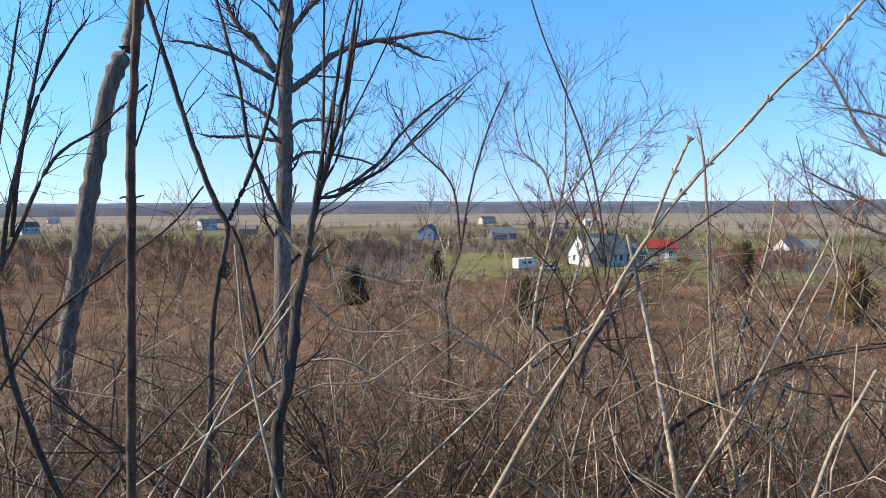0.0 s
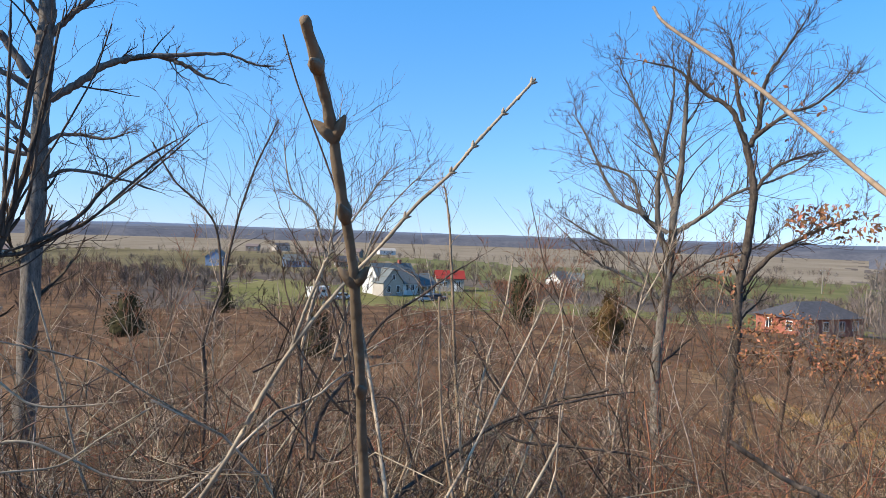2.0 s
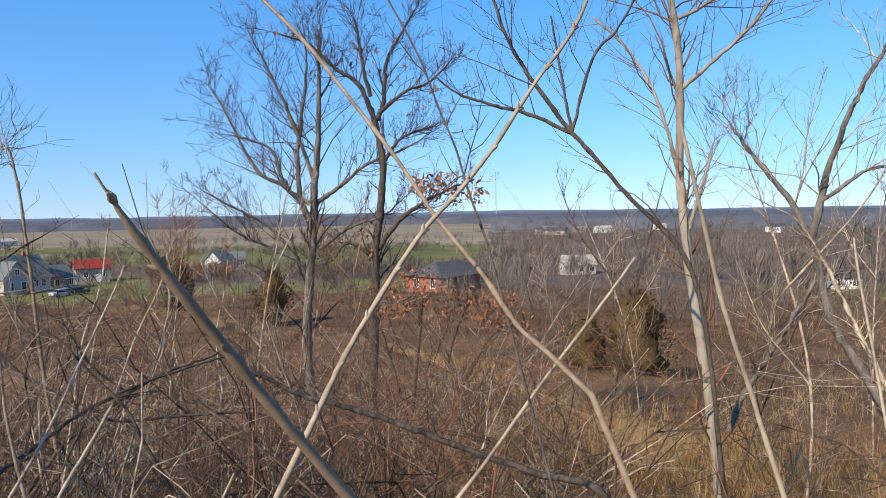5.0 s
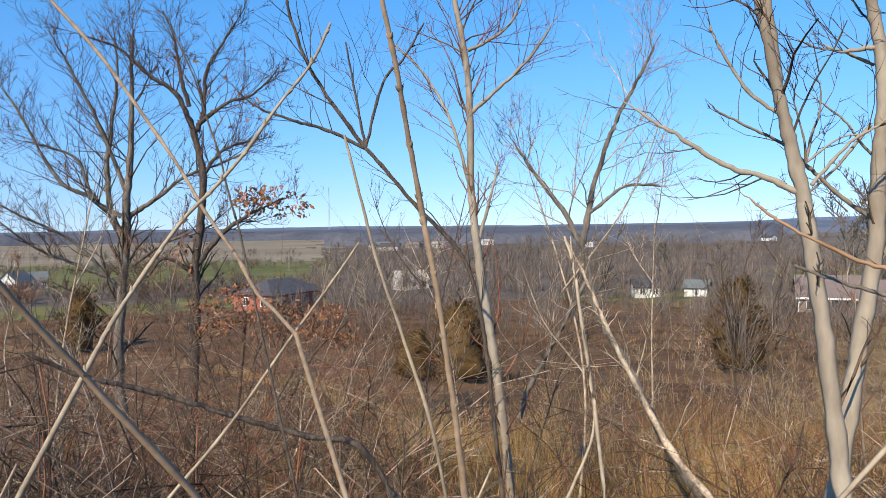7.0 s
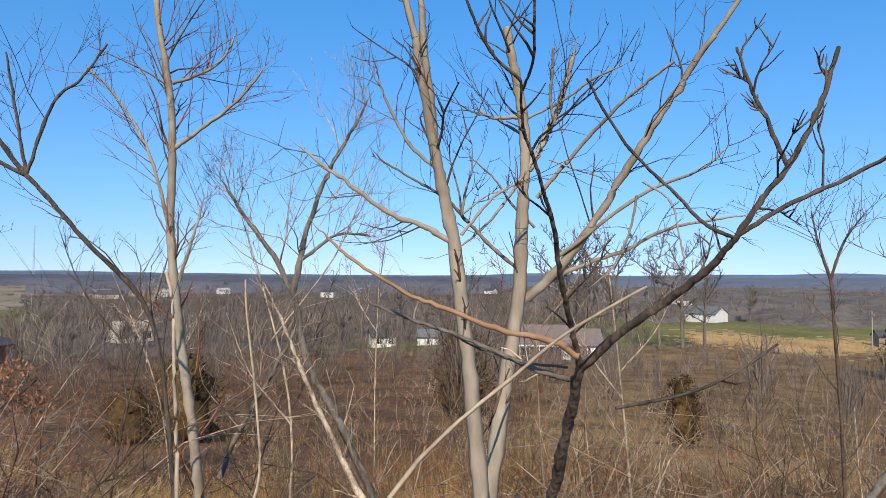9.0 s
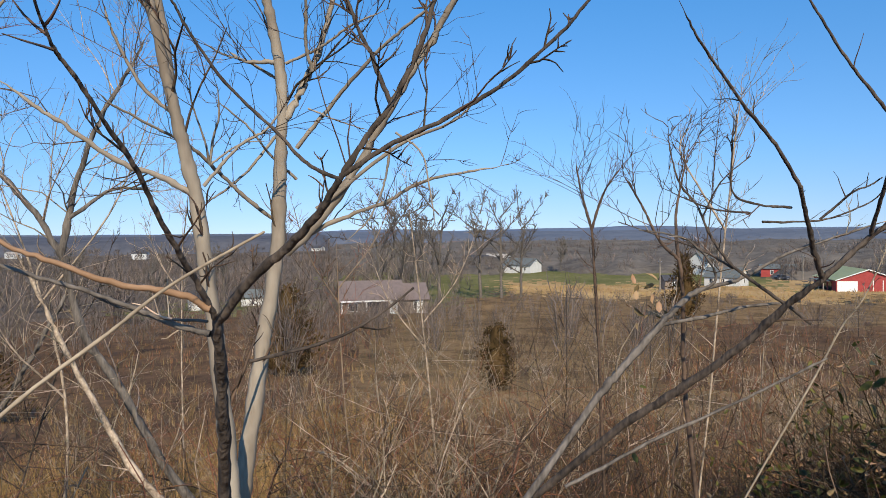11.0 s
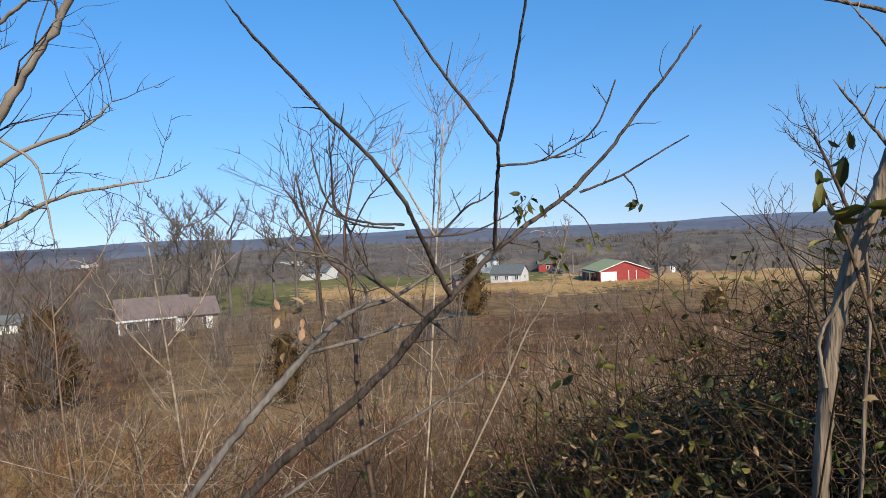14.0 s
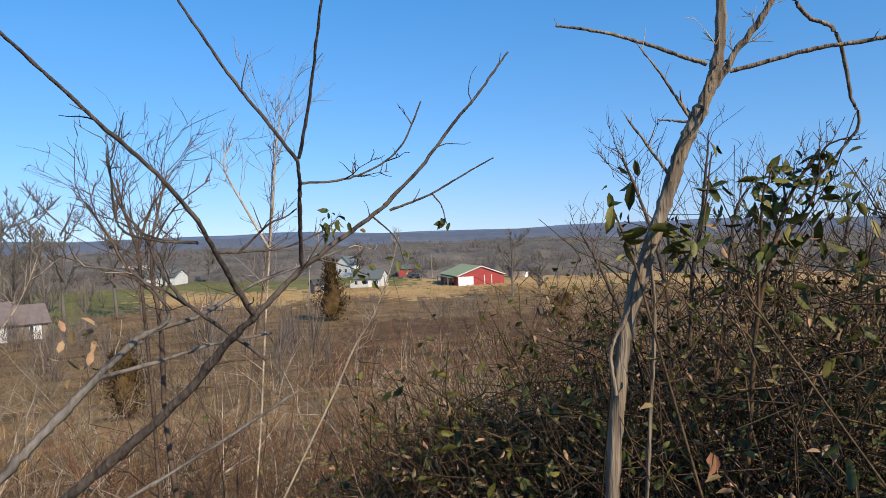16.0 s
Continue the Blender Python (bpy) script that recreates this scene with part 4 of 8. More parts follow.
limb(tree, "limb", [(1.64, -0.201, 1.786), (1.65, -0.145, 1.838), (1.672, -0.09, 1.934), (1.689, -0.065, 2)], 0.0049, 0.0023, (4,0.232,2))
limb(tree, "limb", [(1.847, -0.359, 1.931), (1.837, -0.3, 1.928), (1.828, -0.257, 1.948)], 0.0062, 0.0025, (4,0.232,2))
limb(tree, "limb", [(1.865, -0.349, 1.591), (1.831, -0.285, 1.650), (1.797, -0.242, 1.694), (1.763, -0.212, 1.730), (1.733, -0.189, 1.748), (1.692, -0.141, 1.776), (1.648, -0.096, 1.801), (1.613, -0.075, 1.824)], 0.0055, 0.0020, (4,0.160,2))
limb(tree, "limb", [(1.916, -0.386, 1.688), (1.871, -0.338, 1.737), (1.823, -0.300, 1.790), (1.765, -0.235, 1.847)], 0.0042, 0.0016, (3,0.140,2))
limb(tree, "limb", [(1.900, -0.347, 1.784), (1.866, -0.291, 1.706), (1.828, -0.252, 1.661), (1.788, -0.218, 1.630)], 0.0042, 0.0018, (3,0.120,2))
limb(tree, "limb", [(1.756, -0.237, 1.704), (1.745, -0.248, 1.761), (1.734, -0.261, 1.803), (1.717, -0.262, 1.854)], 0.0035, 0.0014, (4,0.120,2))
limb(tree, "limb", [(1.756, -0.237, 1.704), (1.770, -0.265, 1.728), (1.784, -0.298, 1.750), (1.802, -0.349, 1.758)], 0.0030, 0.0014, (3,0.120,2))
limb(tree, "limb", [(1.756, -0.237, 1.704), (1.729, -0.234, 1.747), (1.694, -0.221, 1.817), (1.666, -0.224, 1.852)], 0.0030, 0.0012, (4,0.120,2))
limb(tree, "limb", [(1.879, -0.392, 1.754), (1.842, -0.474, 1.845), (1.797, -0.547, 1.919), (1.753, -0.605, 1.967), (1.708, -0.661, 1.999)], 0.0058, 0.0030, (4,0.160,2))
limb(tree, "limb", [(1.874, -0.371, 1.935), (1.856, -0.451, 1.968), (1.831, -0.512, 2.006), (1.805, -0.595, 2.035)], 0.0040, 0.0018, (4,0.140,2))
limb(tree, "limb", [(1.835, -0.432, 1.911), (1.808, -0.422, 1.957), (1.780, -0.425, 2.006), (1.751, -0.427, 2.052)], 0.0048, 0.0034, (3,0.120,2))
limb(tree, "limb", [(1.850, -0.420, 1.834), (1.834, -0.486, 1.805), (1.815, -0.551, 1.782)], 0.0028, 0.0012, (3,0.100,1))
limb(tree, "limb", [(1.879, -0.352, 1.902), (1.847, -0.298, 1.930), (1.819, -0.258, 1.937), (1.785, -0.211, 1.958)], 0.0040, 0.0016, (5,0.140,2))
limb(tree, "limb", [(1.720, -0.591, 1.737), (1.744, -0.579, 1.661), (1.764, -0.544, 1.593), (1.779, -0.497, 1.548)], 0.0032, 0.0014, (4,0.120,2))
limb(tree, "limb", [(1.716, -0.602, 1.764), (1.702, -0.651, 1.724), (1.690, -0.666, 1.657), (1.676, -0.675, 1.580)], 0.0030, 0.0014, (4,0.120,2))
limb(tree, "trunk", [(1.627, -0.161, 2.041), (1.618, -0.134, 2.140), (1.610, -0.105, 2.240)], 0.0088, 0.0050, (4,0.250,2))
limb(tree, "trunk", [(1.643, -0.198, 1.810), (1.646, -0.188, 1.911), (1.638, -0.176, 2.021), (1.623, -0.169, 2.128), (1.601, -0.155, 2.229)], 0.0120, 0.0060, (4,0.250,2))
limb(tree, "limb", [(1.729, -0.741, 2.053), (1.705, -0.81, 2.15), (1.67, -0.90, 2.28)], 0.0068, 0.0025, (4,0.250,2))
limb(tree, "limb", [(1.653, -0.25, 1.655), (1.666, -0.309, 1.729), (1.675, -0.359, 1.762), (1.68, -0.4, 1.816)], 0.0044, 0.0022, (4,0.232,2))
end_tree(tree)
tree = start_tree("bare_sapling", "dark forked sapling with red-brown limbs", "sapling", BARK_DARK, TWIG_DARK, height=0)
limb(tree, "stem", [(1.064, -0.41, 1.294), (1.003, -0.423, 1.37), (0.943, -0.435, 1.444), (0.897, -0.444, 1.501)], 0.0076, 0.0049, (0,0.000,0))
limb(tree, "limb", [(0.897, -0.444, 1.5), (0.87, -0.473, 1.532), (0.845, -0.504, 1.56), (0.826, -0.525, 1.58), (0.81, -0.54, 1.599)], 0.0044, 0.0025, (2,0.056,2))
limb(tree, "limb", [(0.81, -0.54, 1.599), (0.811, -0.558, 1.624), (0.811, -0.573, 1.645), (0.81, -0.591, 1.681), (0.809, -0.604, 1.723)], 0.0027, 0.0018, (3,0.056,2))
limb(tree, "limb", [(0.811, -0.573, 1.645), (0.811, -0.562, 1.673), (0.81, -0.55, 1.701), (0.81, -0.542, 1.726)], 0.0020, 0.0011, (3,0.056,2))
limb(tree, "limb", [(0.81, -0.54, 1.601), (0.81, -0.576, 1.622), (0.808, -0.608, 1.638), (0.802, -0.647, 1.662), (0.794, -0.681, 1.692), (0.788, -0.701, 1.715)], 0.0022, 0.0011, (4,0.056,2))
limb(tree, "limb", [(0.897, -0.444, 1.501), (0.867, -0.437, 1.533), (0.835, -0.429, 1.564), (0.802, -0.424, 1.598), (0.768, -0.416, 1.627)], 0.0031, 0.0016, (3,0.056,2))
limb(tree, "limb", [(0.768, -0.416, 1.627), (0.746, -0.409, 1.649), (0.732, -0.405, 1.662), (0.714, -0.404, 1.681)], 0.0016, 0.0009, (2,0.056,1))
limb(tree, "limb", [(0.81, -0.54, 1.599), (0.808, -0.52, 1.609), (0.806, -0.5, 1.63), (0.801, -0.474, 1.656), (0.796, -0.453, 1.688), (0.794, -0.444, 1.704)], 0.0016, 0.0009, (0,0.000,0))
limb(tree, "limb", [(0.714, -0.404, 1.681), (0.703, -0.389, 1.694), (0.697, -0.379, 1.714), (0.695, -0.367, 1.746)], 0.0012, 0.0007, (2,0.050,1))
limb(tree, "limb", [(0.718, -0.405, 1.677), (0.702, -0.411, 1.689), (0.684, -0.412, 1.709), (0.675, -0.412, 1.731)], 0.0011, 0.0006, (2,0.050,1))
limb(tree, "limb", [(0.882, -0.47, 1.473), (0.889, -0.518, 1.483), (0.891, -0.556, 1.499), (0.89, -0.59, 1.524)], 0.0017, 0.0011, (1,0.056,1))
end_tree(tree)
tree = start_tree("branch", "smooth orange-tan branch reaching sideways from the dark fork", "branch", BARK_ORANGE, TWIG_TAN)
limb(tree, "limb", [(0.884, -0.442, 1.512), (0.878, -0.417, 1.526), (0.871, -0.387, 1.532), (0.872, -0.346, 1.545), (0.881, -0.307, 1.558), (0.891, -0.261, 1.583), (0.896, -0.237, 1.601), (0.899, -0.213, 1.625)], 0.0036, 0.0010, (1,0.050,1))
end_tree(tree, root=False)
tree = start_tree("branch", "weathered grey branch under the dark fork", "branch", BARK_GREY, TWIG_GREY)
limb(tree, "limb", [(0.906, -0.437, 1.490), (0.917, -0.416, 1.493), (0.922, -0.377, 1.508), (0.925, -0.339, 1.523), (0.926, -0.301, 1.536), (0.923, -0.263, 1.550)], 0.0030, 0.0018, (2,0.050,1))
limb(tree, "limb", [(0.907, -0.435, 1.500), (0.917, -0.404, 1.501), (0.926, -0.367, 1.508), (0.934, -0.335, 1.523)], 0.0014, 0.0010, (2,0.050,1))
end_tree(tree, root=False)
tree = start_tree("fallen_branch", "crooked dark dead branch arching through the thicket", "branch", BARK_DARK, TWIG_DARK)
limb(tree, "limb", [(0.638, 1.931, 0.894), (0.730, 1.998, 0.925), (0.862, 2.057, 0.978), (1.023, 2.102, 1.048), (1.226, 2.110, 1.101), (1.417, 2.101, 1.132), (1.617, 2.066, 1.151)], 0.0085, 0.0032, (5,0.250,2))
limb(tree, "limb", [(1.023, 2.102, 1.048), (1.086, 2.062, 0.999), (1.285, 1.969, 0.989), (1.443, 1.876, 0.981), (1.554, 1.779, 0.926)], 0.0060, 0.0030, (4,0.220,2))
end_tree(tree)
tree = start_tree("shoot", "long pale orange shoot leaning across", "shoot", CANE, TWIG_TAN, height=0)
limb(tree, "shoot", [(0.789, -0.335, 1.452), (0.802, -0.36, 1.476), (0.817, -0.393, 1.502), (0.828, -0.427, 1.53), (0.838, -0.464, 1.553), (0.842, -0.488, 1.567)], 0.0022, 0.0014, (0,0.000,0))
end_tree(tree)
tree = start_tree("bare_sapling", "dark leaning sapling with long forked upright shoots", "sapling", BARK_DARK, TWIG_DARK, height=0)
limb(tree, "stem", [(1.504, -0.981, 1.232), (1.437, -1.054, 1.31), (1.367, -1.124, 1.394), (1.32, -1.166, 1.457), (1.287, -1.196, 1.495)], 0.0092, 0.0054, (2,0.090,1))
limb(tree, "limb", [(1.287, -1.196, 1.495), (1.249, -1.152, 1.552), (1.2, -1.104, 1.621)], 0.0054, 0.0031, (2,0.090,1))
limb(tree, "limb", [(1.2, -1.104, 1.621), (1.178, -1.054, 1.675), (1.158, -1.003, 1.714), (1.134, -0.959, 1.753), (1.11, -0.92, 1.784), (1.087, -0.89, 1.814)], 0.0031, 0.0014, (2,0.05,1))
limb(tree, "limb", [(1.287, -1.196, 1.495), (1.278, -1.265, 1.555), (1.263, -1.329, 1.603), (1.249, -1.377, 1.638)], 0.0051, 0.0036, (2,0.090,1))
limb(tree, "limb", [(1.249, -1.377, 1.638), (1.239, -1.43, 1.691), (1.229, -1.486, 1.759), (1.217, -1.532, 1.811), (1.205, -1.578, 1.871)], 0.0036, 0.0018, (3,0.068,1))
limb(tree, "limb", [(1.274, -1.259, 1.559), (1.229, -1.239, 1.612), (1.187, -1.225, 1.66), (1.163, -1.212, 1.688)], 0.0035, 0.0024, (1,0.068,1))
limb(tree, "limb", [(1.163, -1.212, 1.688), (1.164, -1.182, 1.726), (1.165, -1.15, 1.763), (1.162, -1.114, 1.811), (1.158, -1.082, 1.854), (1.157, -1.071, 1.869)], 0.0027, 0.0013, (1,0.04,1))
limb(tree, "limb", [(1.163, -1.214, 1.691), (1.127, -1.211, 1.739), (1.095, -1.206, 1.782), (1.052, -1.199, 1.842), (1.039, -1.197, 1.86)], 0.0027, 0.0012, (1,0.04,1))
limb(tree, "limb", [(1.181, -1.223, 1.663), (1.174, -1.27, 1.666), (1.166, -1.314, 1.681), (1.159, -1.353, 1.711), (1.161, -1.387, 1.772)], 0.0021, 0.0011, (3,0.06,2))
limb(tree, "limb", [(1.245, -1.383, 1.632), (1.218, -1.434, 1.653), (1.192, -1.477, 1.68), (1.168, -1.513, 1.703)], 0.0024, 0.0012, (1,0.04,1))
limb(tree, "limb", [(1.229, -1.111, 1.595), (1.227, -1.06, 1.6), (1.223, -1.025, 1.617), (1.209, -1.017, 1.671), (1.198, -1.014, 1.715)], 0.0021, 0.0010, (4,0.068,2))
limb(tree, "limb", [(1.217, -1.438, 1.654), (1.21, -1.449, 1.636), (1.206, -1.454, 1.611)], 0.0016, 0.0008, (0,0,0))
limb(tree, "limb", [(1.257, -1.362, 1.623), (1.242, -1.389, 1.593), (1.236, -1.399, 1.557)], 0.0016, 0.0008, (0,0,0))
limb(tree, "limb", [(1.284, -1.285, 1.566), (1.268, -1.32, 1.556), (1.252, -1.351, 1.54)], 0.0016, 0.0008, (0,0,0))
limb(tree, "limb", [(1.382, -1.243, 1.418), (1.412, -1.194, 1.462), (1.437, -1.146, 1.504), (1.454, -1.119, 1.546), (1.467, -1.097, 1.605), (1.477, -1.070, 1.647), (1.483, -1.056, 1.704), (1.484, -1.054, 1.757)], 0.0040, 0.0013, (5,0.100,2))
limb(tree, "limb", [(1.443, -1.147, 1.503), (1.481, -1.109, 1.534), (1.518, -1.054, 1.557), (1.553, -0.992, 1.583)], 0.0022, 0.0011, (4,0.080,2))
limb(tree, "limb", [(1.408, -1.177, 1.579), (1.407, -1.231, 1.578), (1.404, -1.283, 1.583), (1.398, -1.337, 1.602), (1.395, -1.378, 1.625)], 0.0026, 0.0012, (3,0.060,1))
limb(tree, "limb", [(1.413, -1.160, 1.593), (1.443, -1.119, 1.599), (1.470, -1.087, 1.615), (1.493, -1.065, 1.631)], 0.0024, 0.0011, (4,0.080,2))
limb(tree, "limb", [(1.466, -1.106, 1.588), (1.473, -1.135, 1.638), (1.479, -1.162, 1.664), (1.481, -1.199, 1.692)], 0.0018, 0.0010, (3,0.070,1))
limb(tree, "limb", [(1.246, -1.162, 1.579), (1.234, -1.196, 1.613), (1.227, -1.216, 1.623), (1.22, -1.232, 1.634)], 0.0022, 0.0011, (2,0.068,1))
end_tree(tree)
leaves_on(tree, "leaves", GREEN_LEAF, np.vstack([cloud((1.248, -1.292, 1.616), (0.016, 0.016, 0.014), 16, 71), cloud((1.236, -1.399, 1.561), (0.010, 0.010, 0.011), 9, 72), cloud((1.254, -1.348, 1.543), (0.014, 0.014, 0.010), 10, 73), cloud((1.206, -1.454, 1.614), (0.006, 0.006, 0.006), 4, 74)]), np.full(39, 0.015), 75, "few glossy green leaves")
tree = start_tree("fallen_branch", "pale grey weathered branch leaning in the weeds", "branch", BARK_GREY, TWIG_GREY, height=0)
limb(tree, "limb", [(1.408, -0.908, 1.309), (1.424, -0.953, 1.349), (1.441, -1.009, 1.4), (1.45, -1.046, 1.432), (1.457, -1.093, 1.466)], 0.0079, 0.0054, (2,0.091,1))
limb(tree, "limb", [(1.457, -1.093, 1.466), (1.466, -1.168, 1.483), (1.47, -1.25, 1.52), (1.467, -1.345, 1.551), (1.454, -1.446, 1.585)], 0.0045, 0.0020, (3,0.091,2))
limb(tree, "limb", [(1.445, -1.023, 1.412), (1.462, -1.108, 1.422), (1.472, -1.193, 1.436), (1.475, -1.285, 1.443)], 0.0039, 0.0024, (1,0.091,1))
limb(tree, "limb", [(1.459, -1.086, 1.458), (1.456, -1.125, 1.488), (1.473, -1.084, 1.548), (1.493, -1.007, 1.568)], 0.0036, 0.0018, (2,0.091,1))
limb(tree, "limb", [(1.499, -0.877, 1.131), (1.506, -0.957, 1.166), (1.507, -1.046, 1.206), (1.497, -1.159, 1.255), (1.481, -1.244, 1.3), (1.46, -1.324, 1.346)], 0.0041, 0.0024, (0,0.000,0))
end_tree(tree)
leaves_on(tree, "leaves", DEAD_LEAF, np.vstack([cloud((1.46, -1.013, 1.448), (0.02, 0.02, 0.028), 16, 76), cloud((1.452, -1.444, 1.583), (0.02, 0.02, 0.015), 7, 77)]), np.full(23, 0.017), 78, "curled dry brown leaves")
tree = start_tree("bare_tree", "crooked trunk with shredding bark and a vine", "tree", BARK_SHRED, TWIG_GREY, height=0)
limb(tree, "trunk", [(1.142, -1.713, 1.158), (1.135, -1.719, 1.277), (1.126, -1.727, 1.394), (1.108, -1.742, 1.492)], 0.0133, 0.0142, (0,0.000,0))
limb(tree, "trunk", [(1.108, -1.742, 1.492), (1.09, -1.757, 1.571), (1.065, -1.776, 1.658), (1.051, -1.786, 1.708), (1.027, -1.803, 1.77)], 0.0142, 0.0119, (1,0.092,1))
limb(tree, "trunk", [(1.027, -1.803, 1.77), (1.011, -1.814, 1.823), (1.002, -1.82, 1.88), (0.999, -1.822, 1.963)], 0.0110, 0.0078, (3,0.092,2))
limb(tree, "limb", [(1.017, -1.81, 1.79), (0.993, -1.826, 1.837), (0.959, -1.846, 1.889), (0.933, -1.861, 1.941)], 0.0078, 0.0046, (5,0.092,2))
limb(tree, "limb", [(1.018, -1.809, 1.838), (1.049, -1.782, 1.857), (1.096, -1.737, 1.885), (1.131, -1.7, 1.901), (1.173, -1.651, 1.913)], 0.0041, 0.0022, (1,0.046,1))
limb(tree, "limb", [(0.992, -1.826, 1.824), (0.944, -1.861, 1.834), (0.895, -1.893, 1.843), (0.848, -1.922, 1.845), (0.808, -1.944, 1.847)], 0.0041, 0.0033, (1,0.069,1))
limb(tree, "limb", [(1.039, -1.795, 1.757), (1.048, -1.772, 1.792), (1.058, -1.746, 1.83), (1.074, -1.71, 1.876)], 0.0032, 0.0013, (2,0.046,1))
limb(tree, "limb", [(1.065, -1.776, 1.675), (1.078, -1.735, 1.726), (1.089, -1.698, 1.772)], 0.0032, 0.0013, (3,0.055,1))
limb(tree, "limb", [(1.04, -1.794, 1.754), (1.06, -1.78, 1.758), (1.076, -1.767, 1.761)], 0.0028, 0.0014, (0,0.000,0))
limb(tree, "vine", [(1.124, -1.71, 1.334), (1.128, -1.706, 1.405), (1.109, -1.723, 1.459), (1.092, -1.737, 1.529), (1.081, -1.746, 1.563)], 0.0036, 0.0032, (0,0.000,0))
limb(tree, "vine", [(1.057, -1.765, 1.665), (1.043, -1.775, 1.715), (1.016, -1.794, 1.755), (1.012, -1.797, 1.805), (0.995, -1.808, 1.836)], 0.0036, 0.0023, (0,0.000,0))
limb(tree, "vine", [(0.942, -1.908, 1.936), (0.925, -1.922, 1.9), (0.898, -1.941, 1.878), (0.887, -1.953, 1.828), (0.885, -1.961, 1.779), (0.878, -1.969, 1.745), (0.893, -1.967, 1.714), (0.93, -1.958, 1.667), (0.962, -1.95, 1.626)], 0.0038, 0.0020, (1,0.046,1))
limb(tree, "stem", [(1.13, -1.784, 1.144), (1.12, -1.792, 1.322), (1.114, -1.797, 1.451), (1.119, -1.793, 1.561)], 0.0038, 0.0029, (0,0.000,0))
end_tree(tree)
tree = start_tree("bare_sapling", "thin pale sapling with fine upright twigs", "sapling", TWIG_GREY, TWIG_GREY, height=0)
limb(tree, "stem", [(2.299, -1.545, 1.052), (2.293, -1.562, 1.278), (2.285, -1.582, 1.521), (2.28, -1.596, 1.666)], 0.0038, 0.0032, (5,0.2,2))
limb(tree, "stem", [(2.28, -1.596, 1.666), (2.277, -1.606, 1.779), (2.273, -1.615, 1.876), (2.268, -1.629, 1.981)], 0.0042, 0.0016, (6,0.36,2))
limb(tree, "stem", [(2.285, -1.584, 1.569), (2.344, -1.533, 1.702), (2.393, -1.496, 1.82), (2.404, -1.544, 1.906)], 0.0042, 0.0018, (5,0.2,2))
end_tree(tree)
tree = start_tree("bare_sapling", "small grey fork-branched sapling among weeds", "sapling", TWIG_DARK, TWIG_DARK, height=0)
limb(tree, "stem", [(1.63, -1.154, 1.236), (1.631, -1.149, 1.335), (1.631, -1.149, 1.451), (1.632, -1.142, 1.51)], 0.0052, 0.0042, (3,0.15,2))
limb(tree, "stem", [(1.632, -1.142, 1.51), (1.639, -1.105, 1.55), (1.645, -1.067, 1.627), (1.649, -1.032, 1.683)], 0.0042, 0.0016, (5,0.24,2))
limb(tree, "stem", [(1.632, -1.142, 1.51), (1.649, -1.143, 1.587), (1.661, -1.159, 1.654), (1.675, -1.184, 1.736)], 0.0042, 0.0016, (5,0.24,2))
end_tree(tree)
tree = start_tree("bare_sapling", "slim young sapling with dark twigs", "sapling", TWIG_DARK, TWIG_DARK, height=0)
limb(tree, "stem", [(2.656, -1.333, 0.909), (2.659, -1.323, 1.231), (2.663, -1.31, 1.492), (2.664, -1.305, 1.572)], 0.0070, 0.0050, (3,0.2,2))
limb(tree, "stem", [(2.664, -1.305, 1.572), (2.673, -1.273, 1.693), (2.677, -1.255, 1.793)], 0.0060, 0.0030, (5,0.34,2))
limb(tree, "stem", [(2.664, -1.305, 1.572), (2.654, -1.341, 1.692), (2.639, -1.39, 1.772)], 0.0060, 0.0030, (5,0.34,2))
end_tree(tree)
tree = start_tree("bramble_cane", "pale arching bramble cane", "cane", CANE, TWIG_TAN, height=0)
limb(tree, "cane", [(-0.45, 1.849, 1.258), (-0.386, 1.844, 1.33), (-0.337, 1.842, 1.282), (-0.274, 1.839, 1.236), (-0.181, 1.837, 1.228), (-0.067, 1.829, 1.239)], 0.0048, 0.0023, (3,0.10,1))
end_tree(tree)
tree = start_tree("bramble_cane", "pale arching bramble cane dipping over the brush", "cane", CANE, TWIG_TAN, height=0)
limb(tree, "cane", [(-0.356, 1.772, 1.165), (-0.27, 1.775, 1.166), (-0.184, 1.774, 1.125), (-0.091, 1.768, 1.076), (0.028, 1.757, 1.062), (0.135, 1.74, 1.089)], 0.0045, 0.0021, (4,0.12,1))
end_tree(tree)
tree = start_tree("boxelder_shoot", "smooth grey-tan shoot leaning low across the brush", "shoot", TWIG_TAN, TWIG_TAN, height=0)
limb(tree, "shoot", [(0.547, 0.074, 1.421), (0.485, 0.087, 1.508), (0.442, 0.09, 1.566), (0.414, 0.088, 1.604), (0.396, 0.086, 1.63)], 0.0035, 0.0015, (0,0,0))
joints(tree, 0.0020)
end_tree(tree)


# single stems that stand out of the brush
tree = start_tree("bramble_cane", "pale cane slanting up through the shrub", "cane", CANE, TWIG_TAN)
limb(tree, "cane", [(-0.537, 1.342, 1.004), (-0.502, 1.451, 1.102), (-0.457, 1.555, 1.217), (-0.393, 1.650, 1.340), (-0.313, 1.735, 1.480)], 0.0048, 0.0030, (9,0.045,1))
end_tree(tree, "single stems in the brush")
tree = start_tree("shoot", "pale sunlit shoot rising beside the shrub", "shoot", CANE, TWIG_TAN)
limb(tree, "cane", [(-0.393, 1.536, 0.933), (-0.451, 1.599, 1.105), (-0.493, 1.644, 1.274), (-0.517, 1.678, 1.478)], 0.0052, 0.0034, (10,0.050,1))
end_tree(tree, "single stems in the brush")
tree = start_tree("bramble_cane", "pale bramble cane crossing the others", "cane", CANE, TWIG_TAN)
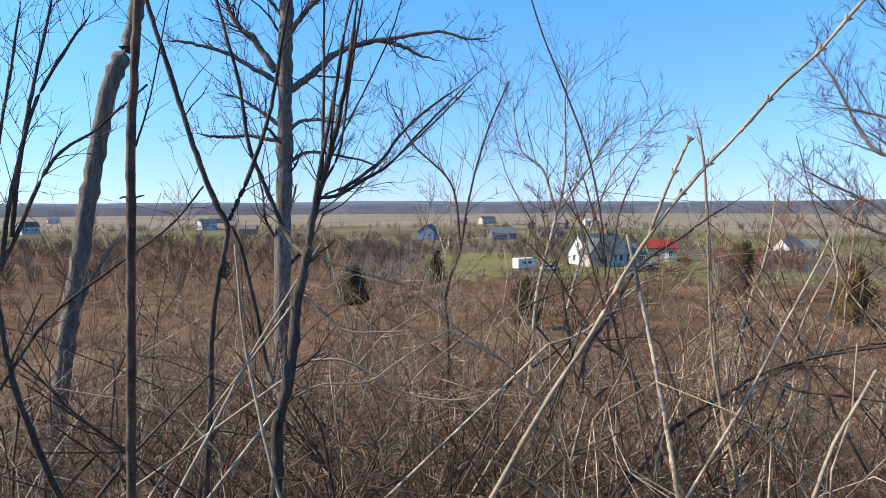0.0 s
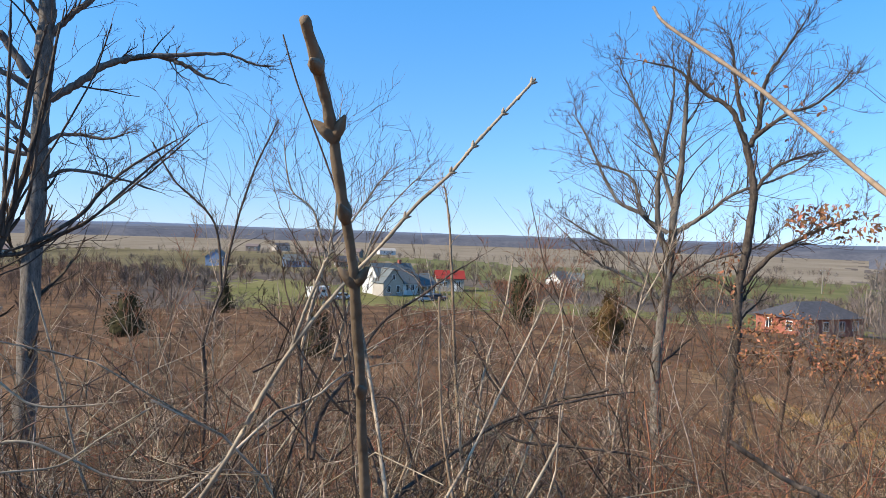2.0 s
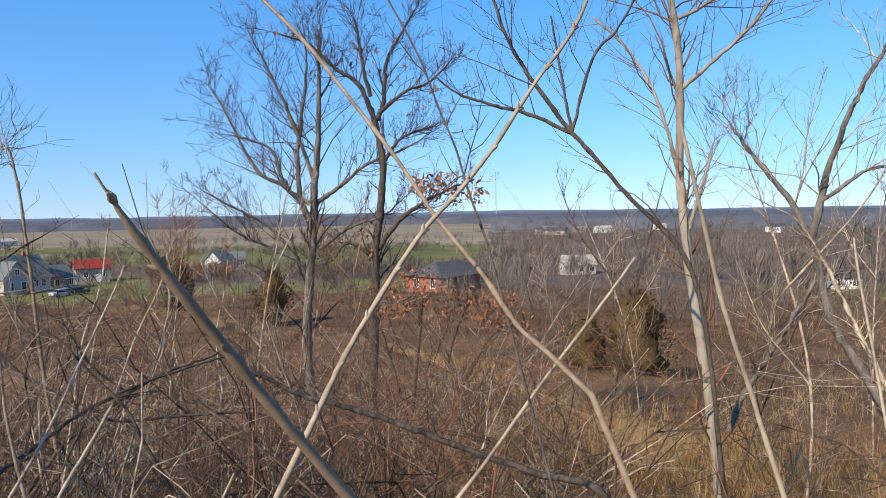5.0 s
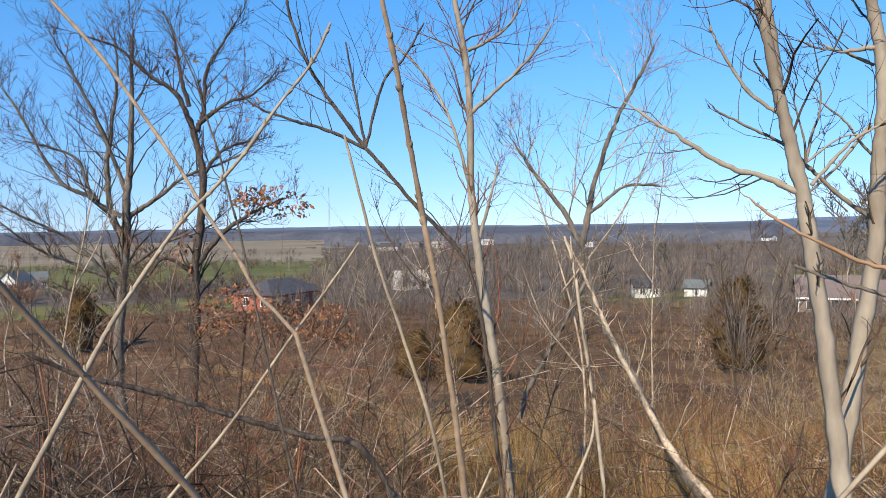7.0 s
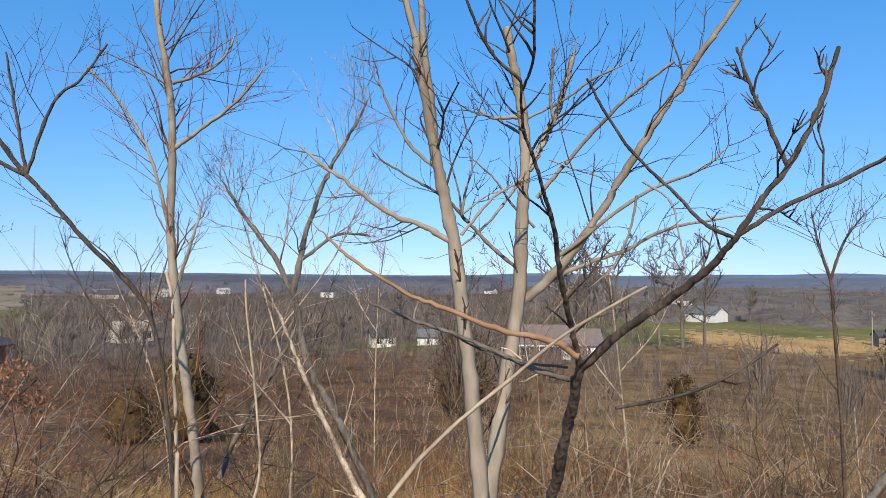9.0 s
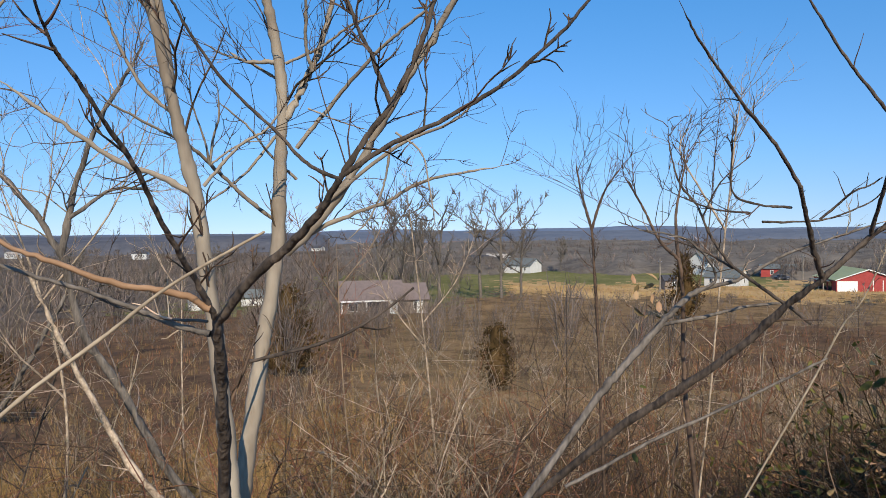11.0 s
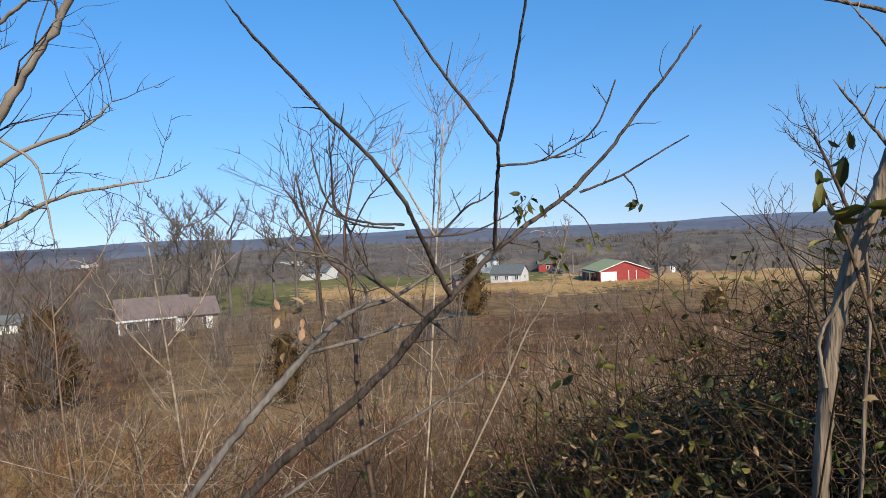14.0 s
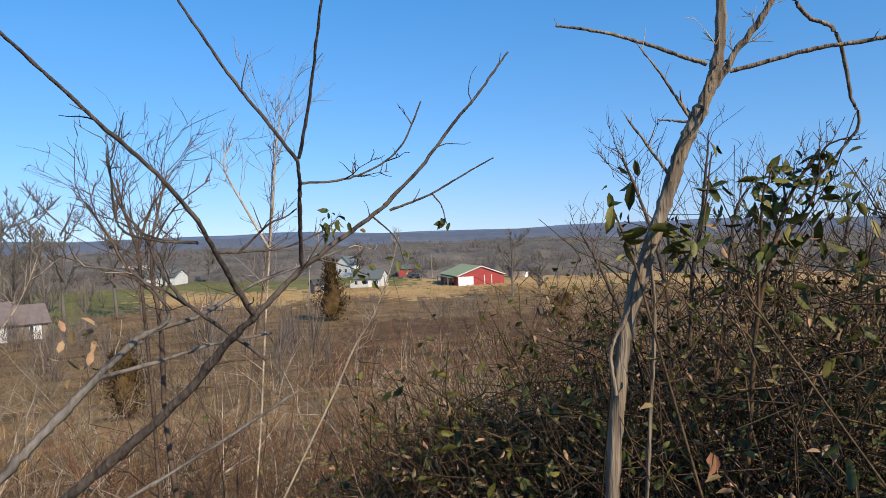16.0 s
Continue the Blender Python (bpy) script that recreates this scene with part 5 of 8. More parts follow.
limb(tree, "cane", [(-0.415, 1.635, 1.070), (-0.389, 1.669, 1.087), (-0.317, 1.716, 1.115), (-0.201, 1.757, 1.112), (-0.118, 1.800, 1.160), (0.011, 1.843, 1.232)], 0.0040, 0.0020, (10,0.040,1))
end_tree(tree, "single stems in the brush")
tree = start_tree("bare_sapling", "dark thorny stem leaning in the brush", "sapling", TWIG_DARK, TWIG_DARK)
limb(tree, "cane", [(-0.743, 1.528, 0.979), (-0.693, 1.634, 1.043), (-0.607, 1.755, 1.142)], 0.0050, 0.0032, (10,0.040,1))
end_tree(tree, "single stems in the brush")
tree = start_tree("shoot", "grey-tan shoot with knotted joints", "shoot", TWIG_GREY, TWIG_GREY)
limb(tree, "cane", [(0.537, 1.512, 0.911), (0.532, 1.582, 1.048), (0.518, 1.640, 1.191), (0.495, 1.690, 1.354), (0.470, 1.722, 1.497)], 0.0072, 0.0048, (12,0.050,1))
end_tree(tree, "single stems in the brush")
tree = start_tree("shoot", "brown shoot in the brush", "shoot", TWIG_DARK, TWIG_TAN)
limb(tree, "cane", [(0.526, 1.761, 0.968), (0.518, 1.821, 1.096), (0.503, 1.877, 1.255), (0.486, 1.918, 1.411)], 0.0046, 0.0030, (10,0.050,1))
end_tree(tree, "single stems in the brush")
tree = start_tree("shoot", "slim upright tan shoot", "shoot", TWIG_TAN, TWIG_TAN)
limb(tree, "cane", [(0.756, 1.815, 1.031), (0.747, 1.851, 1.150), (0.746, 1.881, 1.307), (0.744, 1.899, 1.489)], 0.0050, 0.0035, (8,0.050,1))
end_tree(tree, "single stems in the brush")
tree = start_tree("shoot", "thin tan shoot leaning through the thorns", "shoot", TWIG_GREY, TWIG_GREY)
limb(tree, "cane", [(0.766, 1.706, 1.053), (0.816, 1.732, 1.121), (0.899, 1.753, 1.268), (0.986, 1.758, 1.435), (1.018, 1.773, 1.496)], 0.0045, 0.0026, (10,0.050,1))
end_tree(tree, "single stems in the brush")
tree = start_tree("bare_sapling", "dark thorny bramble stem", "sapling", TWIG_DARK, TWIG_RED)
limb(tree, "cane", [(1.048, 1.788, 1.024), (1.022, 1.826, 1.105), (0.949, 1.887, 1.211), (0.897, 1.926, 1.294), (0.820, 1.967, 1.362)], 0.0050, 0.0028, (14,0.045,1))
end_tree(tree, "single stems in the brush")
tree = start_tree("bare_sapling", "dark thorny stem bending over", "sapling", TWIG_DARK, TWIG_DARK)
limb(tree, "cane", [(0.708, 1.914, 0.935), (0.675, 1.962, 1.057), (0.628, 2.004, 1.174), (0.462, 2.042, 1.162), (0.418, 2.060, 1.212)], 0.0042, 0.0024, (14,0.045,1))
end_tree(tree, "single stems in the brush")
tree = start_tree("shoot", "short pale shoot with a cut top", "shoot", CANE, CANE)
limb(tree, "cane", [(0.620, 1.095, 1.105), (0.668, 1.133, 1.165), (0.721, 1.162, 1.222), (0.771, 1.188, 1.279)], 0.0042, 0.0036, (4,0.030,1))
end_tree(tree, "single stems in the brush")
tree = start_tree("bare_sapling", "brown upright stem with fine side twigs", "sapling", TWIG_DARK, TWIG_GREY)
limb(tree, "cane", [(0.541, 2.070, 0.932), (0.522, 2.184, 1.228), (0.494, 2.239, 1.375), (0.464, 2.282, 1.510), (0.430, 2.316, 1.648)], 0.0054, 0.0030, (10,0.070,2))
end_tree(tree, "single stems in the brush")
tree = start_tree("bramble_cane", "pale arching cane over the russet brush", "cane", CANE, TWIG_GREY)
limb(tree, "cane", [(0.519, 2.357, 1.193), (0.591, 2.389, 1.270), (0.720, 2.408, 1.354), (0.855, 2.410, 1.387), (1.033, 2.389, 1.402)], 0.0042, 0.0020, (12,0.050,1))
end_tree(tree, "single stems in the brush")
tree = start_tree("bare_sapling", "thin grey stem before the lawn", "sapling", TWIG_GREY, TWIG_GREY)
limb(tree, "cane", [(1.063, 2.400, 0.989), (1.115, 2.467, 1.180), (1.201, 2.506, 1.386), (1.249, 2.541, 1.605)], 0.0055, 0.0030, (10,0.060,1))
end_tree(tree, "single stems in the brush")
tree = start_tree("bramble_cane", "sunlit tan cane bending to the side", "cane", CANE, TWIG_TAN)
limb(tree, "cane", [(1.326, 2.335, 1.123), (1.391, 2.370, 1.306), (1.395, 2.413, 1.432), (1.440, 2.429, 1.541), (1.527, 2.416, 1.604)], 0.0048, 0.0024, (10,0.050,1))
end_tree(tree, "single stems in the brush")
tree = start_tree("bare_sapling", "pale dead stem among the weeds", "sapling", CANE, TWIG_TAN)
limb(tree, "cane", [(1.567, 0.181, 1.042), (1.644, 0.157, 1.154), (1.696, 0.186, 1.287), (1.735, 0.231, 1.484), (1.759, 0.246, 1.562)], 0.0040, 0.0024, (6,0.050,1))
end_tree(tree, "single stems in the brush")
tree = start_tree("bare_sapling", "grey dead stem leaning in the weeds", "sapling", TWIG_GREY, TWIG_GREY)
limb(tree, "cane", [(2.468, 0.050, 0.727), (2.509, 0.177, 0.846), (2.554, 0.297, 1.027), (2.582, 0.402, 1.209), (2.598, 0.487, 1.384), (2.598, 0.571, 1.547)], 0.0140, 0.0060, (10,0.140,2))
end_tree(tree, "single stems in the brush")
tree = start_tree("dead_weed", "tall pale weed stalk forking at the top", "weed", CANE, CANE)
limb(tree, "cane", [(1.820, -1.552, 1.235), (1.816, -1.612, 1.345), (1.804, -1.653, 1.408), (1.791, -1.695, 1.512), (1.781, -1.716, 1.591)], 0.0026, 0.0014, (8,0.070,2))
end_tree(tree, "single stems in the brush")
tree = start_tree("dead_weed", "slim dark weed stalk with upright twigs", "weed", TWIG_DARK, TWIG_DARK)
limb(tree, "cane", [(2.540, -1.588, 1.049), (2.593, -1.647, 1.303), (2.616, -1.705, 1.572), (2.621, -1.729, 1.807), (2.606, -1.744, 2.041)], 0.0040, 0.0016, (14,0.140,2))
end_tree(tree, "single stems in the brush")

tree = start_tree("shrub_tree", "crooked thorny shrub with dark crossing stems", "shrub", TWIG_DARK, TWIG_DARK)
limb(tree, "stem", [(0.581, 1.900, 0.970), (0.544, 2.018, 1.125), (0.521, 2.123, 1.311), (0.513, 2.207, 1.481), (0.491, 2.276, 1.595), (0.472, 2.339, 1.714)], 0.0077, 0.0028, (16,0.160,3))
limb(tree, "stem", [(0.511, 2.107, 1.331), (0.547, 2.158, 1.450), (0.573, 2.200, 1.545), (0.621, 2.236, 1.644), (0.675, 2.266, 1.730)], 0.0056, 0.0020, (12,0.140,3))
limb(tree, "limb", [(0.512, 2.166, 1.387), (0.458, 2.147, 1.482), (0.410, 2.121, 1.549), (0.365, 2.092, 1.606)], 0.0036, 0.0013, (8,0.100,2))
limb(tree, "limb", [(0.578, 1.919, 1.024), (0.529, 1.945, 1.116), (0.453, 1.962, 1.184), (0.368, 1.984, 1.308), (0.333, 1.987, 1.369), (0.287, 1.986, 1.423), (0.220, 1.983, 1.492)], 0.0056, 0.0020, (16,0.120,3))
limb(tree, "limb", [(0.378, 1.891, 1.047), (0.371, 1.968, 1.168), (0.363, 2.036, 1.285), (0.354, 2.093, 1.381), (0.324, 2.146, 1.498), (0.308, 2.194, 1.635)], 0.0059, 0.0022, (18,0.140,3))
limb(tree, "limb", [(0.390, 1.890, 1.045), (0.417, 1.974, 1.129), (0.473, 2.046, 1.192), (0.532, 2.110, 1.240), (0.629, 2.180, 1.374), (0.776, 2.223, 1.463), (0.909, 2.258, 1.544), (1.068, 2.274, 1.634)], 0.0086, 0.0028, (18,0.120,2))
limb(tree, "limb", [(0.235, 2.049, 1.256), (0.307, 2.106, 1.279), (0.400, 2.160, 1.303), (0.489, 2.213, 1.350), (0.571, 2.267, 1.438)], 0.0040, 0.0015, (14,0.100,2))
limb(tree, "limb", [(0.250, 1.862, 1.124), (0.328, 1.913, 1.162), (0.378, 1.960, 1.197), (0.355, 2.010, 1.247), (0.421, 2.052, 1.274)], 0.0045, 0.0017, (14,0.100,3))
limb(tree, "limb", [(0.450, 1.978, 1.003), (0.522, 2.015, 1.053), (0.564, 2.062, 1.142), (0.628, 2.091, 1.190), (0.630, 2.141, 1.313)], 0.0040, 0.0015, (14,0.100,3))
limb(tree, "limb", [(0.262, 1.891, 1.233), (0.317, 1.909, 1.165), (0.386, 1.918, 1.079), (0.459, 1.920, 0.991)], 0.0043, 0.0016, (12,0.100,3))
end_tree(tree, "single stems in the brush")
tree = start_tree("shrub_tree", "sunlit grey thorny shrub arching over the brush", "shrub", TWIG_GREY, TWIG_RED)
limb(tree, "limb", [(0.294, 1.880, 1.183), (0.389, 1.923, 1.204), (0.487, 1.968, 1.259), (0.580, 2.000, 1.275), (0.686, 2.023, 1.280)], 0.0047, 0.0017, (12,0.090,2))
limb(tree, "limb", [(0.538, 2.139, 1.242), (0.607, 2.200, 1.281), (0.688, 2.257, 1.324), (0.808, 2.302, 1.361), (0.982, 2.326, 1.398), (1.166, 2.331, 1.408)], 0.0040, 0.0015, (18,0.100,2))
limb(tree, "limb", [(0.554, 2.145, 1.279), (0.655, 2.206, 1.317), (0.748, 2.264, 1.347), (0.916, 2.296, 1.352)], 0.0031, 0.0011, (14,0.090,2))
limb(tree, "limb", [(0.743, 2.114, 0.894), (0.788, 2.190, 1.074), (0.784, 2.245, 1.189), (0.814, 2.290, 1.325), (0.859, 2.320, 1.440)], 0.0032, 0.0012, (14,0.100,2))
limb(tree, "limb", [(1.099, 2.163, 1.010), (1.209, 2.230, 1.215), (1.314, 2.269, 1.382), (1.379, 2.308, 1.522), (1.441, 2.339, 1.604)], 0.0040, 0.0015, (12,0.120,2))
limb(tree, "limb", [(1.299, 2.189, 0.990), (1.363, 2.273, 1.211), (1.412, 2.333, 1.369), (1.460, 2.381, 1.515), (1.534, 2.404, 1.601)], 0.0038, 0.0014, (12,0.120,2))
limb(tree, "limb", [(1.456, 2.110, 0.984), (1.495, 2.221, 1.184), (1.571, 2.290, 1.361), (1.625, 2.353, 1.532)], 0.0032, 0.0012, (10,0.100,2))
end_tree(tree, "single stems in the brush")
tree = start_tree("shrub_tree", "dark crossing bramble stems over the russet grass", "shrub", TWIG_DARK, TWIG_DARK)
limb(tree, "limb", [(1.381, 1.629, 0.896), (1.300, 1.822, 1.008), (1.253, 1.961, 1.071), (1.185, 2.120, 1.226), (1.103, 2.270, 1.428), (1.068, 2.373, 1.502)], 0.0052, 0.0019, (16,0.120,2))
limb(tree, "limb", [(0.862, 1.879, 0.929), (0.940, 1.966, 1.002), (1.019, 2.042, 1.063), (1.147, 2.080, 1.070), (1.313, 2.087, 1.051)], 0.0049, 0.0018, (14,0.100,3))
limb(tree, "limb", [(0.799, 2.002, 0.919), (0.859, 2.098, 1.032), (0.879, 2.201, 1.166), (0.948, 2.278, 1.294)], 0.0038, 0.0014, (14,0.100,3))
limb(tree, "limb", [(1.477, 1.908, 1.142), (1.494, 2.009, 1.277), (1.493, 2.105, 1.385), (1.485, 2.195, 1.460)], 0.0032, 0.0012, (12,0.090,2))
end_tree(tree, "single stems in the brush")

# ---- thickets, weeds and grass ----
def walk_lines(start, way, length, steps, kink, sag, g):
    """Crooked lines that wander from their start."""
    n = len(start)
    p, d = start.copy(), way / np.linalg.norm(way, axis=1, keepdims=True)
    out = [p]
    for _ in range(steps - 1):
        d = d + g.normal(size=(n, 3)) * kink
        d[:, 2] -= sag
        d = d / np.linalg.norm(d, axis=1, keepdims=True)
        p = p + d * (length / (steps - 1))[:, None]
        out.append(p)
    return np.stack(out, 1)


def side_lines(lines, rad, per, share, g, steps=3):
    """Forking side twigs on lines."""
    n, k, _ = lines.shape
    who = np.repeat(np.arange(n), per)
    m = len(who)
    i = g.integers(1, max(2, k - 1), m)
    base = lines[who, i]
    d = lines[who, i + 1] - base
    step = np.linalg.norm(d, axis=1)
    d = d / (step[:, None] + 1e-9)
    w = d * 0.7 + g.normal(size=(m, 3)) * 0.62
    w[:, 2] += 0.12
    n2 = step * (k - 1) * share * (0.4 + g.random(m))
    q = walk_lines(base, w, n2, steps, 0.34, -0.03, g)
    r = rad[who, i][:, None] * 0.72 * np.linspace(1, 0.45, steps)[None]
    return q, r


def tangle(name, label, material, n, az0, az1, r0, r1, seed, height=(0.6, 1.5), lying=0.35, thick=1.0, power=1.0, sides=5, fine=2, kink=0.16):
    """Brush: crooked stems, some upright and some arching or lying on the rest, with forked twigs."""
    g = np.random.default_rng(seed)
    clump = max(6, n // 7)
    ca = az0 + (az1 - az0) * g.random(clump)
    cr = r0 + (r1 - r0) * g.random(clump) ** power
    c = g.integers(0, clump, n)
    x, y = polar(ca[c], cr[c])
    x, y = x + 0.2 + g.normal(size=n) * 0.28, y - 0.5 + g.normal(size=n) * 0.28
    r = np.maximum(np.hypot(x, y), 1e-3)
    near = r < r0 * 0.9
    x[near], y[near] = x[near] / r[near] * r0, y[near] / r[near] * r0
    h = (height[0] + (height[1] - height[0]) * g.random(clump)[c]) * (0.5 + 0.7 * g.random(n))
    where = np.degrees(np.arctan2(-x, y))
    h = np.where(trail(where, r) < 0.5, h * 0.25, h)          # low on the trail
    h = np.where((where < -108) & (r < 3.4), h * 0.3, h)      # and by the vines
    flat = g.random(n) < lying
    a = g.random(n) * 2 * np.pi
    tilt = np.where(flat, 0.75 + 0.6 * g.random(n), np.abs(g.normal(size=n)) * 0.32)
    way = np.stack([np.cos(a) * np.sin(tilt), np.sin(a) * np.sin(tilt), np.cos(tilt)], 1)
    z = gz(x, y) - 0.03 + np.where(flat, h * 0.5 * g.random(n), 0)
    sag = np.where(flat, 0.07, 0.015 + 0.05 * g.random(n) ** 2)
    main = walk_lines(np.stack([x, y, z], 1), way, h * np.where(flat, 1.15, 1.0), 8, kink * (1.9 if r1 < 10 else 1.35), sag * 0.6, g)
    wide = (0.0017 + 0.0036 * g.random(n) ** 2.4) * thick * np.maximum(1.0, r / 6.0)
    rad = wide[:, None] * np.linspace(1, 0.4, 8)[None]
    sa, ra = side_lines(main, rad, sides, 0.34, g, 3)
    spur, rs = side_lines(main, rad * 0.8, 8 if r1 < 8 else 3, 0.08, g, 2)      # short spurs and bud stubs
    out = [tubes(main, rad), tubes(sa, ra), tubes(spur, rs)]
    if fine:
        sb, rb = side_lines(sa, ra, fine, 0.6, g, 2)
        out.append(tubes(sb, rb))
    v, f = join(out)
    tagged(put(name, mesh_of(name, v, f), material), label, "brush", kind="stuff")


# the hilltop thicket of the first views
tangle("brush", "dense tangle of bare grey-brown brush", TWIG_GREY, 500, -64, 48, 3.0, 7.5, 11, (0.8, 1.6), 0.4, 1.1)
tangle("brush", "dark bare bramble stems in the thicket", TWIG_DARK, 450, -66, 48, 2.8, 7.5, 12, (0.7, 1.5), 0.4, 1.1)
tangle("brush", "bare brush at the edge of the thicket", TWIG_GREY, 300, -64, 48, 7, 13, 41, (0.8, 1.7), 0.3, sides=5, fine=1)
tangle("brush", "dark brush at the edge of the thicket", TWIG_DARK, 340, -66, 48, 7, 13, 42, (0.7, 1.6), 0.3, sides=5, fine=1)
tangle("brush", "pale arching bramble canes", CANE, 240, -60, 48, 2.4, 7, 13, (0.8, 1.7), 0.75, 0.9, 1.0, 3, 1, 0.10)
tangle("brush", "near dark bramble stems", TWIG_DARK, 240, -70, 50, 1.7, 3.2, 31, (0.5, 1.1), 0.45, 0.9)
tangle("brush", "near pale bramble canes", CANE, 80, -70, 48, 1.7, 3.4, 32, (0.6, 1.1), 0.7, 0.8, 1.0, 3, 1, 0.10)
tangle("brush", "near grey-brown stems", TWIG_GREY, 140, -96, 48, 1.7, 3.2, 33, (0.5, 1.1), 0.45, 0.9)
tangle("brush", "stout dark dead limbs fallen across the brush", TWIG_DARK, 80, -66, 48, 1.9, 4.5, 61, (0.7, 1.35), 0.6, 2.2, 1.0, 6, 2, 0.24)
tangle("brush", "stout pale dead canes leaning through the brush", CANE, 60, -66, 48, 1.9, 4.5, 62, (0.6, 1.15), 0.6, 1.7, 1.0, 5, 1, 0.22)
tangle("brush", "dark crooked stems at the trail's edge", TWIG_DARK, 80, -24, 12, 1.7, 3.2, 63, (0.7, 1.3), 0.4, 1.5, 1.0, 6, 2, 0.24)
tangle("brush", "crooked grey dead limbs among the weeds", TWIG_GREY, 60, -128, -66, 2.0, 5.0, 64, (0.9, 1.6), 0.55, 1.6, 1.0, 5, 2, 0.24)
tangle("brush", "crooked dark dead limbs among the weeds", TWIG_DARK, 60, -128, -66, 2.2, 5.0, 65, (0.8, 1.4), 0.6, 1.7, 1.0, 6, 2, 0.25)
tangle("weeds", "dark weed stems crowding beside the vines", TWIG_DARK, 240, -121.95, -102.39, 1.9, 3.8, 66, (0.5, 1.0), 0.4, 0.9)
tangle("brush", "dense dark bramble stems near the trail", TWIG_DARK, 320, -18, 8, 1.7, 3.4, 67, (0.6, 1.2), 0.4, 1.0)
# red-twigged brush farther round
tangle("brush", "reddish bramble canes and shoots", TWIG_RED, 700, -112, 44, 2.8, 9, 14, (0.6, 1.4), 0.35)
tangle("brush", "thin red-brown brush over dead grass", TWIG_RED, 180, -128, -58, 2.6, 9, 15, (0.5, 1.4), 0.3, 0.9)
tangle("brush", "dark thin brush over dead grass", TWIG_DARK, 400, -128, -58, 2.6, 9, 19, (0.5, 1.4), 0.35, 0.9)
tangle("weeds", "leaning dead tan weed stalks", STALK, 340, -165, -82, 2.4, 8, 16, (0.4, 1.1), 0.25, 0.8, 1.0, 4, 1, 0.12)
tangle("weeds", "near red-brown weed stalks", TWIG_RED, 130, -150, -86, 1.6, 3.2, 34, (0.5, 1.0), 0.3, 0.8, 1.0, 4, 1, 0.12)
tangle("weeds", "dark brown weed stems", TWIG_DARK, 600, -165, -88, 2.2, 8, 17, (0.4, 1.1), 0.35, 0.9)
tangle("weeds", "brown weed stems", TWIG_DARK, 560, -165, -100, 2.2, 8, 37, (0.4, 1.1), 0.35, 0.9)
tangle("weeds", "near dark weed stems", TWIG_DARK, 300, -150, -92, 1.6, 3.6, 35, (0.45, 0.95), 0.45, 0.9)
tangle("weeds", "dark dead stems crowding the near weeds", TWIG_DARK, 320, -114, -92, 2.4, 6, 71, (0.6, 1.1), 0.35, 1.1, 1.0, 5, 2, 0.2)
tangle("weeds", "tall dry grey weed stalks standing in the field", TWIG_GREY, 280, -140, -66, 5, 16, 51, (0.9, 1.7), 0.05, 0.8, 1.0, 4, 1, 0.08)
tangle("weeds", "tall dry tan weed stalks standing in the field", STALK, 340, -150, -66, 5, 16, 52, (0.9, 1.7), 0.05, 0.8, 1.0, 4, 1, 0.08)
tangle("brush", "bare shrubs farther down the slope", TWIG_GREY, 420, -165, 50, 12, 42, 18, (1.0, 2.0), 0.15, 0.75, 1.2, 5, 1)
tangle("brush", "dark bare shrubs farther down the slope", TWIG_DARK, 420, -165, 50, 12, 60, 20, (1.0, 2.0), 0.15, 0.75, 1.2, 5, 1)


def grass(name, label, material, n, az0, az1, r0, r1, height, width, blades, seed, power=1.6, patch=0.0):
    g = np.random.default_rng(seed)
    a = az0 + (az1 - az0) * g.random(n)
    r = r0 + (r1 - r0) * g.random(n) ** power
    x, y = polar(a, r)
    if patch:
        some = np.sin(x * 1.7 + 1.5 * np.sin(y * 1.1)) * np.cos(y * 1.4 + 0.8) > patch - 0.6
        x, y, n = x[some], y[some], int(some.sum())
    z = gz(x, y) - 0.03
    m = n * blades
    bx = np.repeat(x, blades) + g.normal(size=m) * width * 4
    by = np.repeat(y, blades) + g.normal(size=m) * width * 4
    bz = np.repeat(z, blades)
    h = np.repeat(height * (0.6 + 0.7 * g.random(n)), blades) * (0.6 + 0.6 * g.random(m))
    t = g.random(m) * 2 * np.pi
    lx, ly = g.normal(size=m) * 0.28 * h, g.normal(size=m) * 0.28 * h
    wx, wy = np.cos(t) * width, np.sin(t) * width
    v = np.stack([np.stack([bx - wx, by - wy, bz], 1), np.stack([bx + wx, by + wy, bz], 1),
                  np.stack([bx + lx * 0.4 + wx * 0.7, by + ly * 0.4 + wy * 0.7, bz + h * 0.6], 1),
                  np.stack([bx + lx * 0.4 - wx * 0.7, by + ly * 0.4 - wy * 0.7, bz + h * 0.6], 1),
                  np.stack([bx + lx, by + ly, bz + h], 1)], 1).reshape(-1, 3)
    i = np.arange(m)[:, None] * 5
    f = np.concatenate([i + np.array([0, 1, 2]), i + np.array([0, 2, 3]), i + np.array([3, 2, 4])])
    tagged(put(name, mesh_of(name, v, f), material), label, "grass", kind="stuff")


grass("dry_grass", "russet dead grass on the slope", GRASS_RED, 3200, -60, 50, 5.0, 40, 0.40, 0.004, 6, 21, 1.3)
grass("dry_grass", "russet dead grass under the weeds", GRASS_RED, 800, -165, -60, 2.6, 40, 0.36, 0.004, 6, 26)
grass("dry_grass", "russet dead grass crowding under the near weeds", GRASS_RED, 1500, -136, -94, 2.3, 9, 0.5, 0.0028, 7, 131, 1.2, 0.3)
grass("dry_grass", "golden dead grass before the double trunk", GRASS_STRAW, 900, -97, -80, 3.4, 9, 0.55, 0.0028, 8, 132, 1.1, 0.35)
grass("dry_grass", "golden dead grass in clumps among the twigs", GRASS_STRAW, 5200, -160, -46, 1.9, 8, 0.48, 0.0028, 8, 27, 1.2, 0.5)
